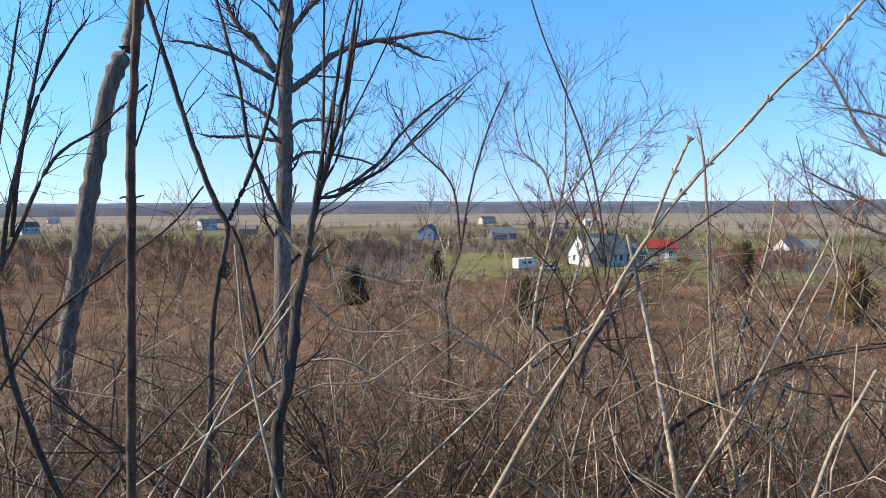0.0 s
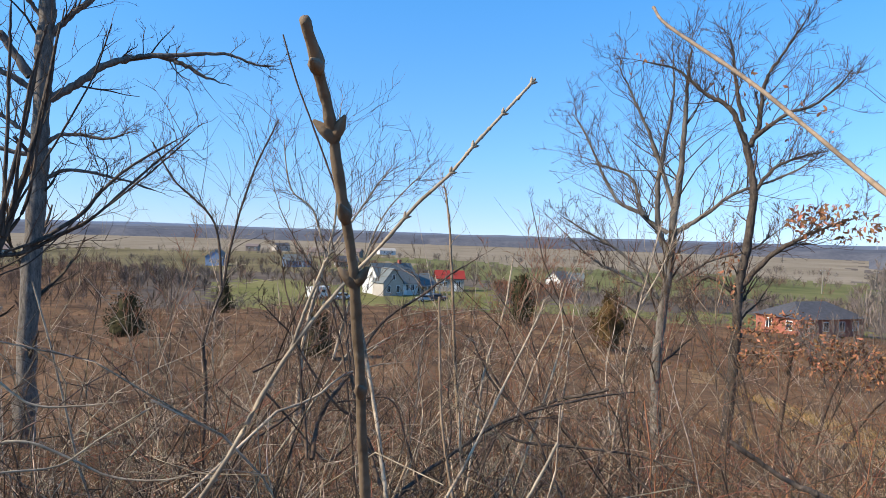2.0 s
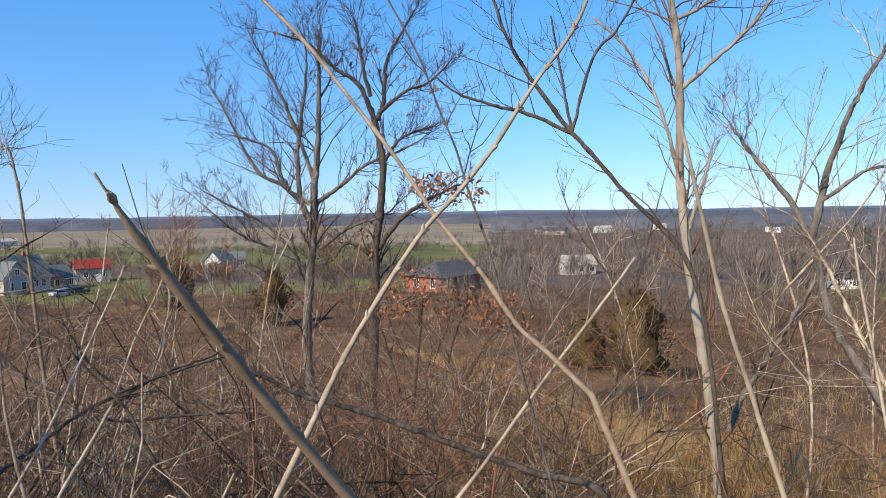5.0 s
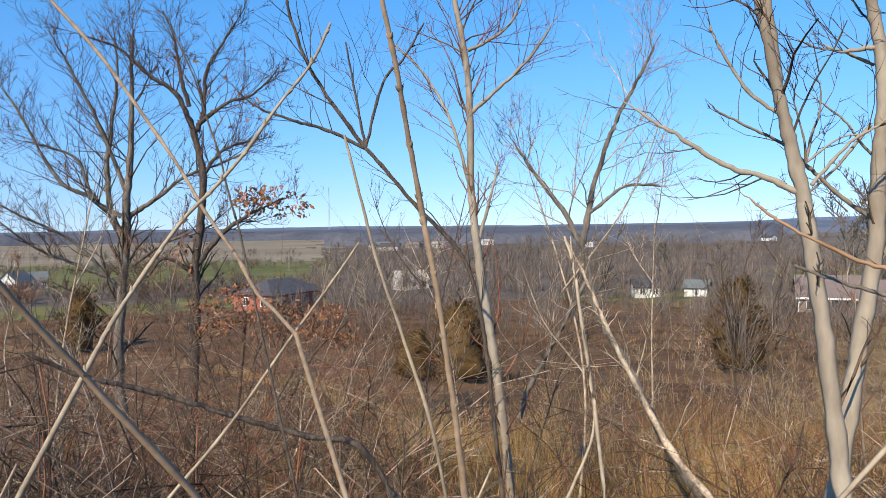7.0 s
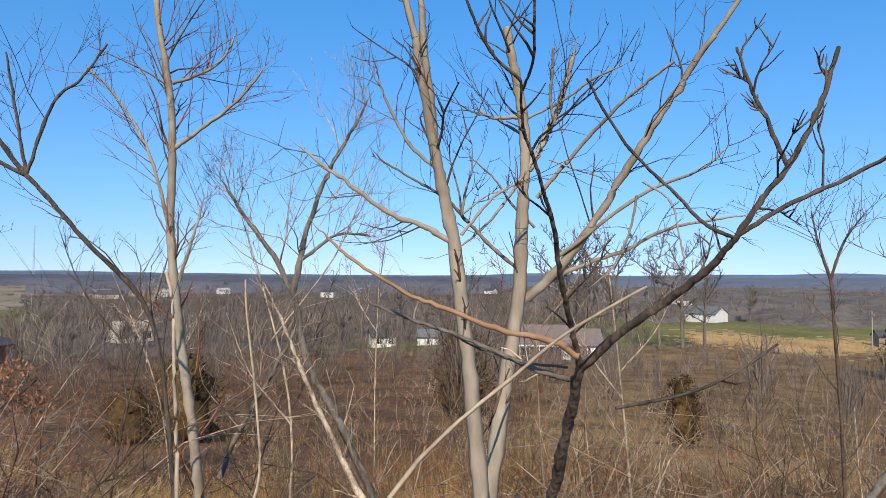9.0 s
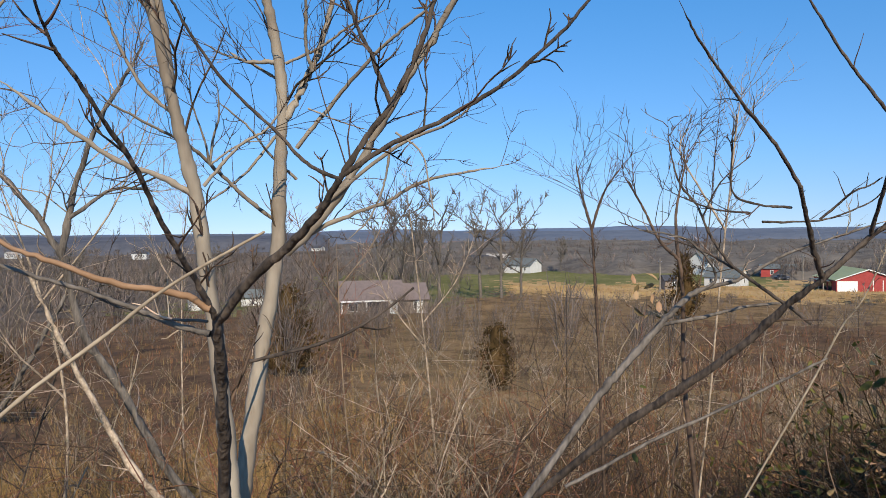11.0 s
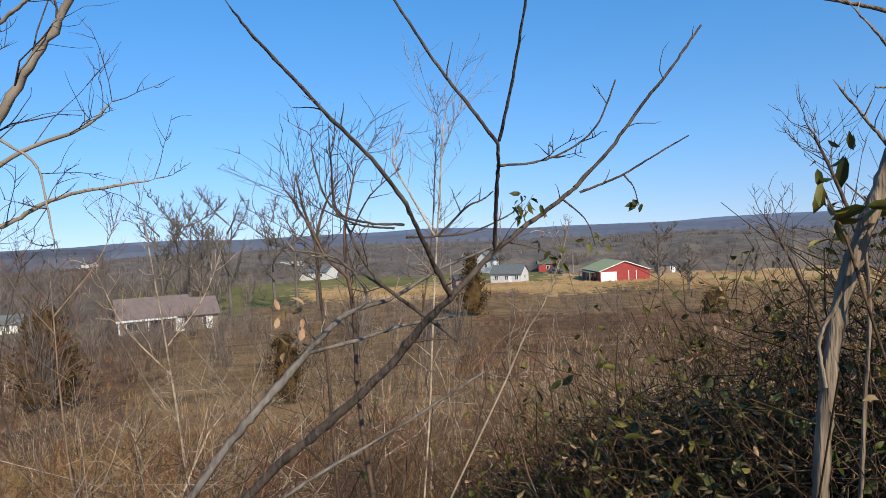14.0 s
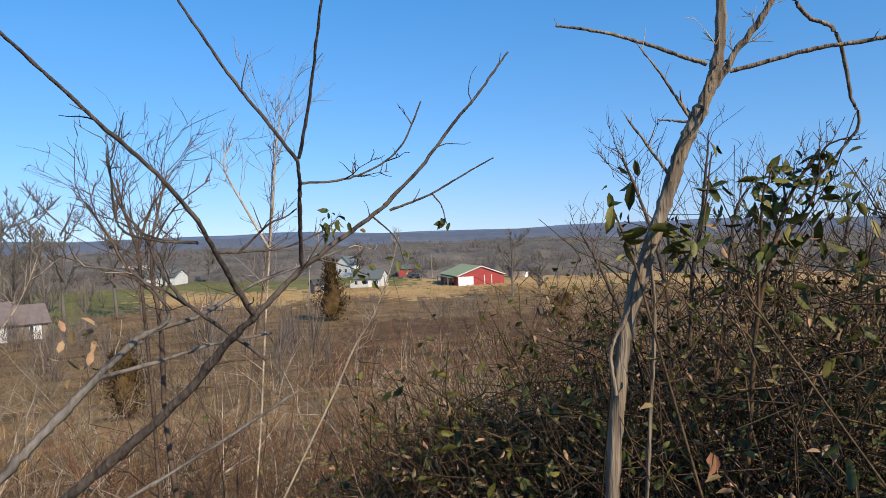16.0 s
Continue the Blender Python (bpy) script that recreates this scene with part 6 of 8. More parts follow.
def trail_grass():
    """Pale flattened grass along the trail."""
    g = np.random.default_rng(29)
    r = 3.4 + 24 * g.random(2600) ** 1.5
    c = np.interp(r, TRAIL_R, TRAIL_AZ)
    x, y = polar(c + np.degrees(g.normal(size=2600) * 0.32 / r), r)
    n = len(x) * 5
    p = np.repeat(np.stack([x, y, gz(x, y)], 1), 5, 0) + g.normal(size=(n, 3)) * np.array([0.06, 0.06, 0])
    way = g.normal(size=(n, 3)) * np.array([1, 1, 0.25]) + np.array([0, 0, 0.45])
    q = walk_lines(p, way, 0.12 + 0.22 * g.random(n), 3, 0.2, 0.15, g)
    v, f = tubes(q, np.full((n, 3), 0.0016) * np.array([1, 1, 0.5]) * np.maximum(1, np.repeat(r, 5) / 6)[:, None])
    tagged(put("dry_grass", mesh_of("dry_grass", v, f), GRASS_STRAW), "pale flattened grass along a trail", "grass", kind="stuff")


trail_grass()
grass("dry_grass", "straw-coloured dead grass tufts", GRASS_STRAW, 2000, -165, -40, 2.6, 30, 0.40, 0.004, 6, 22)
grass("dry_grass", "russet broomsedge over the lower slope", GRASS_RED, 7500, -90, 52, 35, 122, 0.38, 0.015, 4, 23, 1.0)
grass("dry_grass", "russet grass before the thicket", GRASS_RED, 900, -136, -114, 22, 95, 0.42, 0.014, 4, 28, 1.0)
grass("dry_grass", "straw tufts over the lower slope", GRASS_DULL, 6500, -165, -70, 30, 150, 0.35, 0.015, 4, 24, 1.0)
grass("gold_grass", "golden tall grass before the farm", SOIL["gold"], 5000, -160, -101, 160, 200, 0.42, 0.05, 4, 25, 1.0)


# ---- much-forked shrubs ----
def bare_shrub(x, y, h, seed, material, label):
    """Curving stems from one root, forked three times over."""
    g = np.random.default_rng(seed)
    e = thing("bare_shrub", label, "shrub", x, y, float(gz(x, y)), group="bare shrubs in the brush")
    n = int(g.integers(4, 8))
    a = g.random(n) * 2 * np.pi
    tilt = 0.15 + 0.55 * g.random(n)
    way = np.stack([np.cos(a) * np.sin(tilt), np.sin(a) * np.sin(tilt), np.cos(tilt)], 1)
    root = np.stack([g.normal(size=n) * 0.07, g.normal(size=n) * 0.07, 0 * a - 0.05], 1)
    main = walk_lines(root, way, h * (0.7 + 0.5 * g.random(n)), 9, 0.22, 0.02, g)
    rad = (0.0036 + 0.0036 * g.random(n))[:, None] * np.linspace(1.1, 0.45, 9)[None]
    for q in range(n):
        v, f = tubes(main[q:q + 1], rad[q:q + 1], 5)
        put("stem", mesh_of("stem", v, f), material, e, smooth=True)
    one, r1 = side_lines(main, rad, 6, 0.42, g, 5)
    two, r2 = side_lines(one, r1, 3, 0.5, g, 4)
    three, r3 = side_lines(two, np.maximum(r2, 0.0014), 1, 0.8, g, 2)
    v, f = join([tubes(one, r1), tubes(two, r2), tubes(three, r3)])
    tagged(put("twig_spray", mesh_of("twig_spray", v, f), material, e, "forked bare twigs"), kind="stuff")


LOOKS = [(TWIG_GREY, "bare grey-twigged shrub in the brush"), (TWIG_DARK, "bare dark-twigged shrub in the brush"), (TWIG_GREY, "pale bare shrub with crooked twigs"), (TWIG_RED, "bare shrub with red-brown twigs")]
g = np.random.default_rng(77)
for i in range(84):
    a = 46 - 124 * (i + g.random()) / 84
    r = 1.9 + 3.6 * g.random() ** 1.3
    x, y = polar(a, r)
    if trail(a, r) < 0.7:
        continue
    bare_shrub(float(x) + 0.15, float(y) - 0.1, (0.75 + 0.16 * r) * (0.8 + 0.45 * g.random()), 700 + i, *LOOKS[1 if i % 3 == 0 or i < 16 else int(g.integers(0, 4))])
for i in range(46):
    a = -78 - 58 * (i + g.random()) / 46
    r = 2.0 + 4.0 * g.random() ** 1.2 + (1.0 if a < -112 else 0.0)
    x, y = polar(a, r)
    bare_shrub(float(x) + 0.35, float(y) - 0.6, (0.65 + 0.11 * r) * (0.8 + 0.5 * g.random()), 800 + i, *LOOKS[[1, 3, 1, 0][int(g.integers(0, 4))]])


for i, (a, r, h) in enumerate([(-2, 2.3, 1.35), (-7, 2.7, 1.3), (-12, 2.2, 1.2), (-17, 2.9, 1.35), (4, 2.6, 1.4), (14, 2.4, 1.4), (22, 2.2, 1.35), (30, 2.6, 1.5), (-28, 2.6, 1.15), (-40, 2.4, 1.1)]):
    x, y = polar(a, r)
    bare_shrub(float(x) + 0.15, float(y) - 0.1, h, 860 + i, TWIG_DARK, "dense dark bare shrub near the trail's edge")
for i, (x, y, h) in enumerate([(0.33, 1.88, 0.95), (0.48, 2.20, 0.90), (0.71, 2.16, 0.75), (0.21, 2.02, 1.00)]):
    bare_shrub(x, y, h, 880 + i, TWIG_DARK, "low dark shrub packed with crooked twigs")


# ---- slender saplings standing in the brush ----
def brush_sapling(x, y, h, seed, bark, twig, label):
    g = np.random.default_rng(seed)
    z = float(gz(x, y))
    t = start_tree("bare_sapling", label, "sapling", bark, twig)
    r = 0.0045 * h
    lean = g.normal(size=2) * 0.17 * h
    a = np.array([x, y, z - 0.05])
    b = a + np.array([lean[0], lean[1], h])
    m = a + (b - a) * 0.5 + np.array([*(g.normal(size=2) * 0.07 * h), 0])
    limb(t, "stem", [tuple(a), tuple(m), tuple(b)], r, r * 0.3, (7, h * 0.22, 2))
    for q in range(int(g.integers(2, 5))):
        u = 0.35 + 0.5 * g.random()
        c = a + (m - a) * u * 2 if u < 0.5 else m + (b - m) * (u - 0.5) * 2
        w = g.random() * 6.28
        k = h * (0.2 + 0.2 * g.random())
        e = c + np.array([math.cos(w) * k * 0.6, math.sin(w) * k * 0.6, k])
        limb(t, "limb", [tuple(c), tuple((c + e) / 2 + np.array([math.cos(w), math.sin(w), -0.3]) * k * 0.08), tuple(e)], r * 0.55, r * 0.2, (5, h * 0.14, 2))
    end_tree(t, "saplings in the brush", root=False)


g = np.random.default_rng(91)
for i in range(26):
    a = 40 - 140 * (i + g.random()) / 26
    r = 3.0 + 7.0 * g.random()
    x, y = polar(a, r)
    kind = [(BARK_DARK, TWIG_DARK, "thin dark bare sapling in the brush"), (TWIG_GREY, TWIG_GREY, "thin grey bare sapling in the brush"), (TWIG_TAN, TWIG_RED, "thin tan bare sapling in the brush")][int(g.integers(0, 3))]
    brush_sapling(float(x) + 0.3, float(y) - 0.3, 1.1 + 0.14 * r + 0.9 * g.random(), 600 + i, *kind)


# ---- woods and far trees ----
def spiky(points, heights, width, n, thick, seed):
    """Bare crowns of many thin upswept triangles, with a short trunk each."""
    g = np.random.default_rng(seed)
    m = len(points)
    p = np.repeat(points, n, 0)
    h = np.repeat(heights, n)
    u = 0.12 + 0.5 * g.random(m * n)
    a = g.random(m * n) * 2 * np.pi
    out = 0.35 + 0.65 * g.random(m * n)
    w = np.repeat(heights * width * (0.7 + 0.6 * g.random(m)), n)
    b = p + np.stack([np.cos(a) * w * 0.08, np.sin(a) * w * 0.08, h * u], 1)
    top = np.minimum(1.0, u + (0.25 + 0.35 * g.random(m * n))) * (1 - 0.25 * out ** 2)
    t = p + np.stack([np.cos(a) * w * out * 0.5, np.sin(a) * w * out * 0.5, h * top], 1)
    s = g.normal(size=(m * n, 3))
    s[:, 2] *= 0.3
    s /= np.linalg.norm(s, axis=1, keepdims=True)
    k = (thick * h * (0.5 + g.random(m * n)))[:, None]
    mid = b + (t - b) * 0.55 + g.normal(size=(m * n, 3)) * 0.03 * h[:, None]
    v = np.stack([b - s * k * 0.6, b + s * k * 0.6, mid + s * k, t, mid - s * k], 1).reshape(-1, 3)
    i = np.arange(m * n)[:, None] * 5
    f = np.concatenate([i + np.array([0, 1, 2]), i + np.array([0, 2, 4]), i + np.array([4, 2, 3])])
    d = heights * 0.012
    q = np.stack([points - np.stack([d, 0 * d, 0 * d + 0.2], 1), points + np.stack([d, 0 * d, 0 * d - 0.2], 1), points + np.stack([0 * d, 0 * d, heights * 0.8], 1)], 1).reshape(-1, 3)
    j = np.arange(m)[:, None] * 3
    return join([(v, f), (q, j + np.array([0, 1, 2]))])


def wood(name, label, material, n, az0, az1, r0, r1, h0, h1, width, blades, thick, seed, only=None, power=0.7):
    g = np.random.default_rng(seed)
    a = az0 + (az1 - az0) * g.random(n)
    r = r0 + (r1 - r0) * g.random(n) ** power
    if only:
        keep = np.array([land(p, q) in only for p, q in zip(a, r)])
        a, r = a[keep], r[keep]
    x, y = polar(a, r)
    h = h0 + (h1 - h0) * g.random(len(a))
    v, f = spiky(np.stack([x, y, gz(x, y)], 1), h, width, blades, thick, seed + 1)
    tagged(put(name, mesh_of(name, v, f), material), label, "woods", kind="stuff")


def canopy(label, material, az0, az1, step, r0, r1, rows, h0, h1, seed, only=("wood",), fill=False, ramp=5.0, lumps=2.2):
    """The closed top of far bare woods, lumpy with crowns."""
    g = np.random.default_rng(seed)
    az = np.arange(az0, az1, step)
    rs = np.geomspace(r0, r1, rows)
    A, R = np.meshgrid(az, rs, indexing="ij")
    X, Y = polar(A, R)
    grown = np.array([[land(p, q) in only for q in rs] for p in az])
    if fill:
        grown = np.maximum.accumulate(grown, axis=1)
    grown[:, 0] = grown[0, :] = grown[-1, :] = False
    rough = g.random((len(az) + 4, rows + 2))
    soft = sum(rough[i:i + len(az), j:j + rows] for i in range(5) for j in range(3)) / 15
    h = h0 + (h1 - h0) * np.clip(0.5 + lumps * (soft - 0.5), 0, 1)
    h = h + 1.6 * np.sin(X * 0.035 + 2 * np.sin(Y * 0.02)) * np.sin(Y * 0.03 + 1)
    run = np.zeros(len(az))
    edge = np.zeros(A.shape)
    for j in range(rows):
        run = np.where(grown[:, j], run + 1, 0)
        edge[:, j] = np.clip(0.25 + run / ramp, 0, 1)
    H = np.pad(np.where(grown, h * edge, -0.5), ((4, 4), (0, 0)), mode="edge")
    Z = gz(X, Y) + sum(H[i:i + len(az)] for i in range(9)) / 9
    V = np.stack([X, Y, Z], -1).reshape(-1, 3)
    na, nr = len(az), len(rs)
    i = np.arange(na - 1)[:, None]
    j = np.arange(nr - 1)[None, :]
    f = np.stack([i * nr + j, (i + 1) * nr + j, (i + 1) * nr + j + 1, i * nr + j + 1], -1)
    wide = np.pad(grown, ((5, 5), (0, 0)))
    wide = sum(wide[i:i + len(az)].astype(int) for i in range(11)) > 0
    keep = (wide[:-1, :-1] | wide[1:, :-1] | wide[:-1, 1:] | wide[1:, 1:])
    tagged(put("woods", mesh_of("woods", V, f[keep][:, ::-1]), material, smooth=True), label, "woods", kind="stuff")


wood("woods", "bare grey-brown woods in the valley", WOODS, 1300, -98, -48, 105, 420, 4, 9, 0.7, 38, 0.007, 301, ("wood", "brush", "lawn"), 0.9)
wood("scrub", "thin grey scrub on the lower slope", WOODS, 260, -98, -45, 45, 118, 2, 4.5, 0.8, 60, 0.004, 331)
wood("scrub", "thin grey scrub below the weeds", WOODS, 90, -130, -96, 60, 145, 2, 4, 0.8, 60, 0.004, 333)
wood("scrub", "russet scrub beyond the far weeds", WOODS, 90, -165, -122, 70, 150, 1.5, 3.5, 1.1, 60, 0.005, 335)
wood("woods", "bare grey-brown trees beyond the fields", WOODS, 1000, -165, -50, 300, 800, 6, 11, 0.8, 26, 0.011, 303, ("wood",))
wood("scrub", "brown scrub at the foot of the slope", SCRUB, 1000, 4, 60, 100, 300, 2.5, 6, 1.0, 44, 0.008, 305, ("wood", "brush"))
wood("hedgerow", "dark bare hedgerow beside the lawns", WOODS, 760, -50, 8, 140, 255, 2.5, 5, 1.0, 46, 0.014, 307, ("wood",))
wood("thicket", "red-brown thicket at the edge of the lawns", TWIG_RED, 70, -28, -22, 158, 190, 3, 4.6, 1.0, 60, 0.010, 341)
wood("thicket", "thin brown scrub before the ranch house", WOODS, 46, -96, -84, 84, 103, 1.6, 3.4, 1.2, 50, 0.006, 349)
wood("thicket", "dull brown thicket below the lawns", WOODS, 150, -48, 12, 96, 136, 1.2, 2.8, 1.3, 50, 0.010, 343)
wood("thicket", "brown scrub scattered over the lower slope", SCRUB, 170, -60, 40, 34, 100, 0.8, 2.2, 1.2, 60, 0.006, 345)
wood("thicket", "dark scrub scattered over the weedy slope", TWIG_DARK, 120, -135, -84, 24, 110, 0.8, 2.0, 1.2, 60, 0.005, 347)
canopy("bare woods rising to the ridge beyond the farm", FOREST, -165, -86, 0.12, 232, 640, 50, 4, 7, 311, fill=True, ramp=9.0)
# The farther canopies carry painted haze in their bluish colour.
canopy("dark wooded ridge beyond the valley", FOREST_HAZE_TINT, -165, -86, 0.13, 650, 1900, 46, 6, 10, 312, ramp=4.0)
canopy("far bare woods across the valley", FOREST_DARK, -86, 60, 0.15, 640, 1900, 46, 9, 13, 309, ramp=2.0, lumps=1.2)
canopy("woods at the skyline", FOREST_HAZE_TINT, -165, 60, 0.16, 1850, 3700, 22, 5, 10, 313, ramp=2.0)
wood("woods", "grey bare trees along the wood's edge", WOODS, 650, -165, -86, 205, 262, 5, 9, 0.8, 32, 0.006, 315, ("wood",), 1.0)
wood("woods", "grey bare trees deeper in the wood", WOODS, 1000, -165, -86, 262, 620, 6, 10, 0.8, 22, 0.010, 317, ("wood",), 0.9)
wood("woods", "bare trees along the far field edge", WOODS, 900, -86, 60, 640, 1000, 9, 14, 1.0, 24, 0.010, 319, ("wood",), 1.0)
wood("scrub", "slim grey saplings on the slope", WOODS, 46, -116, -82, 16, 52, 2, 4.4, 0.5, 50, 0.0035, 323)
wood("scrub", "bare brown trees about the lawns", SCRUB, 200, -50, 40, 130, 300, 2.5, 6, 1.0, 56, 0.009, 321)
wood("hedgerow", "bare brown hedgerow between the fields", WOODS, 260, -48, 45, 285, 300, 3, 6, 1.0, 34, 0.012, 351)
wood("hedgerow", "thin far hedgerow between the fields", WOODS, 240, -48, 45, 404, 425, 4, 7, 1.0, 28, 0.012, 353)


def bare_tree_far(x, y, h, seed, label):
    """A tree whose limbs can be told apart at a distance."""
    g = np.random.default_rng(seed)
    z = float(gz(x, y))
    t = start_tree("bare_tree", label, "tree", BARK_GREY, BARK_GREY)
    top = np.array([x + g.normal() * h * 0.04, y + g.normal() * h * 0.04, z + h * 0.75])
    limb(t, "trunk", [(x, y, z), (x + g.normal() * h * 0.015, y, z + h * 0.35), tuple(top)], h * 0.018, h * 0.006, (5, h * 0.18, 2))
    for q in range(7):
        u = 0.25 + 0.09 * q
        b = np.array([x, y, z + h * u * 0.95])
        a = g.random() * 6.28
        w = h * (0.16 + 0.16 * g.random())
        e = b + np.array([math.cos(a) * w, math.sin(a) * w, h * (0.18 + 0.2 * g.random())])
        limb(t, "limb", [tuple(b), tuple(b + (e - b) * 0.5 + np.array([0, 0, -h * 0.02])), tuple(e)], h * 0.008, h * 0.002, (5, h * 0.15, 2))
    end_tree(t, "bare trees in the valley", root=False)


for i, (fx, fy, fh) in enumerate([
    (148.63, -23.34, 25), (147.87, -27.84, 24), (151.91, -33.15, 23), (160.29, -4.93, 25), (170.09, -10.00, 25), (164.96, -11.94, 23),
    (122.20, -104.37, 10), (110.76, -102.21, 7), (222.07, -116.17, 11), (128.76, -140.71, 8), (250.97, -69.89, 13), (72.85, -154.69, 8),
    (114.1, -97.4, 15), (110.1, -101.9, 10), (139.9, -5.9, 24), (138.5, -1.0, 22), (136.0, -13.0, 24),
    (107.82, 89.31, 10), (138.16, 58.71, 12), (124.16, 39.03, 11), (146.82, 31.62, 12), (87.04, 67.66, 9), (87.92, 48.22, 8),
]):
    bare_tree_far(fx, fy, fh, 400 + i, "tall bare tree standing in the valley")


# ---- cedars ----
def cedar(x, y, h, w, seed, material, label):
    g = np.random.default_rng(seed)
    z = float(gz(x, y))
    e = thing("cedar_tree", label, "tree", x, y, z, group="cedars on the slope")
    v, f = tubes(np.array([[[0, 0, -0.1], [0.02, 0, h * 0.4], [0, 0.02, h * 0.9]]]), np.array([[w * 0.045, w * 0.03, 0.01]]), 7)
    put("trunk", mesh_of("trunk", v, f), BARK_DARK, e)
    def outline(u, a):
        """The crown's uneven half-width at the height u."""
        return w * 0.5 * (np.clip(u / 0.16, 0.35, 1) ** 0.6) * (1 - u) ** 0.46 * (1 + 0.30 * np.sin(a * 2 + u * 7 + seed) + 0.20 * np.sin(a * 5 - u * 13 + 2 * seed))
    uu, aa = np.meshgrid(np.linspace(0.03, 0.97, 11), np.arange(14) * 2 * np.pi / 14, indexing="ij")
    core = outline(uu, aa) * 0.62 * (0.8 + 0.4 * g.random(uu.shape))
    v = np.stack([np.cos(aa) * core, np.sin(aa) * core, h * (0.03 + 0.95 * uu)], -1).reshape(-1, 3)
    i, j = np.arange(10)[:, None] * 14, np.arange(14)[None, :]
    f = np.stack([i + j, i + (j + 1) % 14, i + 14 + (j + 1) % 14, i + 14 + j], -1).reshape(-1, 4)
    put("inner_foliage", mesh_of("inner_foliage", v, f), material, e, smooth=True)
    # boughs, each a tuft of sprays
    m, per = 90, 34
    u = np.repeat(g.random(m) ** 0.9, per)
    a = np.repeat(g.random(m) * 2 * np.pi, per)
    n = m * per
    reach = outline(u, a) * np.repeat(0.75 + 0.45 * g.random(m), per)
    tuft = (0.05 * h + 0.10 * w) * np.repeat(0.6 + 0.7 * g.random(m), per) * (1 - 0.5 * u)
    p = np.stack([np.cos(a) * reach * 0.85, np.sin(a) * reach * 0.85, h * (0.04 + 0.93 * u)], 1) + g.normal(size=(n, 3)) * tuft[:, None] * np.array([0.6, 0.6, 0.8])
    p[:, 2] = np.maximum(p[:, 2], 0.02)
    up = np.stack([np.cos(a) * 0.8, np.sin(a) * 0.8, 0.5 + 0.8 * u], 1) + g.normal(size=(n, 3)) * 0.5
    up /= np.linalg.norm(up, axis=1, keepdims=True)
    s = np.cross(up, g.normal(size=(n, 3)))
    s /= np.linalg.norm(s, axis=1, keepdims=True)
    k = (0.022 * h * (0.4 + 1.2 * g.random(n) ** 2))[:, None]
    v = np.stack([p - s * k * 0.30, p + s * k * 0.30, p + up * k * 0.7 + s * k * 0.36, p + up * k * 1.7, p + up * k * 0.8 - s * k * 0.36], 1).reshape(-1, 3)
    i = np.arange(n)[:, None] * 5
    f = np.concatenate([i + np.array([0, 1, 2]), i + np.array([0, 2, 4]), i + np.array([4, 2, 3])])
    tagged(put("crown", mesh_of("crown", v, f), material, e), kind="stuff")


for i, (cx, cy, ch, cw, cm) in enumerate([
    (35.88, 80.35, 7.2, 4.4, CEDAR), (31.29, 51.19, 5.6, 4.0, CEDAR_RUST), (-1.00, 110.00, 6.5, 2.6, CEDAR),
    (-8.16, 61.46, 4.2, 4.4, CEDAR), (4.50, 36.20, 3.0, 2.6, CEDAR), (29.8, 3.3, 4.5, 2.7, CEDAR_RUST), (94.9, -45.0, 10.6, 4.4, CEDAR_RUST),
    (17.7, 9.4, 2.7, 3.0, CEDAR_RUST), (17.9, 11.2, 1.8, 2.6, CEDAR_RUST), (17.10, -3.54, 1.9, 1.1, CEDAR_RUST),
    (68.45, -66.91, 3.4, 3.8, CEDAR_RUST), (85.49, -85.51, 3.0, 3.4, CEDAR_RUST), (-40.18, 123.63, 4, 4, CEDAR),
]):
    cedar(cx, cy, ch * 0.88, cw * 0.92, 500 + i, cm, "bushy dark green cedar in the brown field" if cm is CEDAR else "bronzed winter cedar among dead weeds")


# ---- houses and farm buildings ----
def box(bm, x0, x1, y0, y1, z0, z1):
    vs = [bm.verts.new((x, y, z)) for z in (z0, z1) for x, y in ((x0, y0), (x1, y0), (x1, y1), (x0, y1))]
    for q in ((3, 2, 1, 0), (4, 5, 6, 7), (0, 1, 5, 4), (1, 2, 6, 5), (2, 3, 7, 6), (3, 0, 4, 7)):
        bm.faces.new([vs[i] for i in q])


def boxed(name, dims, material, parent, label=""):
    bm = bmesh.new()
    box(bm, *dims)
    return part(name, bm, material, parent, label)


def gable_walls(L, W, hw, hr):
    """Solid walls with gable ends, ridge along x."""
    bm = bmesh.new()
    a, b = L / 2, W / 2
    sec = [(-b, -0.6), (b, -0.6), (b, hw), (0, hw + hr), (-b, hw)]
    r0 = [bm.verts.new((-a, y, z)) for y, z in sec]
    r1 = [bm.verts.new((a, y, z)) for y, z in sec]
    bm.faces.new(r0[::-1])
    bm.faces.new(r1)
    for i in range(5):
        j = (i + 1) % 5
        bm.faces.new((r0[i], r0[j], r1[j], r1[i]))
    return bm


def slab(pts, thick):
    """A sloping roof plane of four corners, with thickness."""
    bm = bmesh.new()
    n = (Vector(pts[1]) - Vector(pts[0])).cross(Vector(pts[3]) - Vector(pts[0])).normalized() * thick
    lo = [bm.verts.new(p) for p in pts]
    hi = [bm.verts.new(Vector(p) + n) for p in pts]
    bm.faces.new(lo[::-1])
    bm.faces.new(hi)
    for i in range(4):
        j = (i + 1) % 4
        bm.faces.new((lo[i], lo[j], hi[j], hi[i]))
    return bm


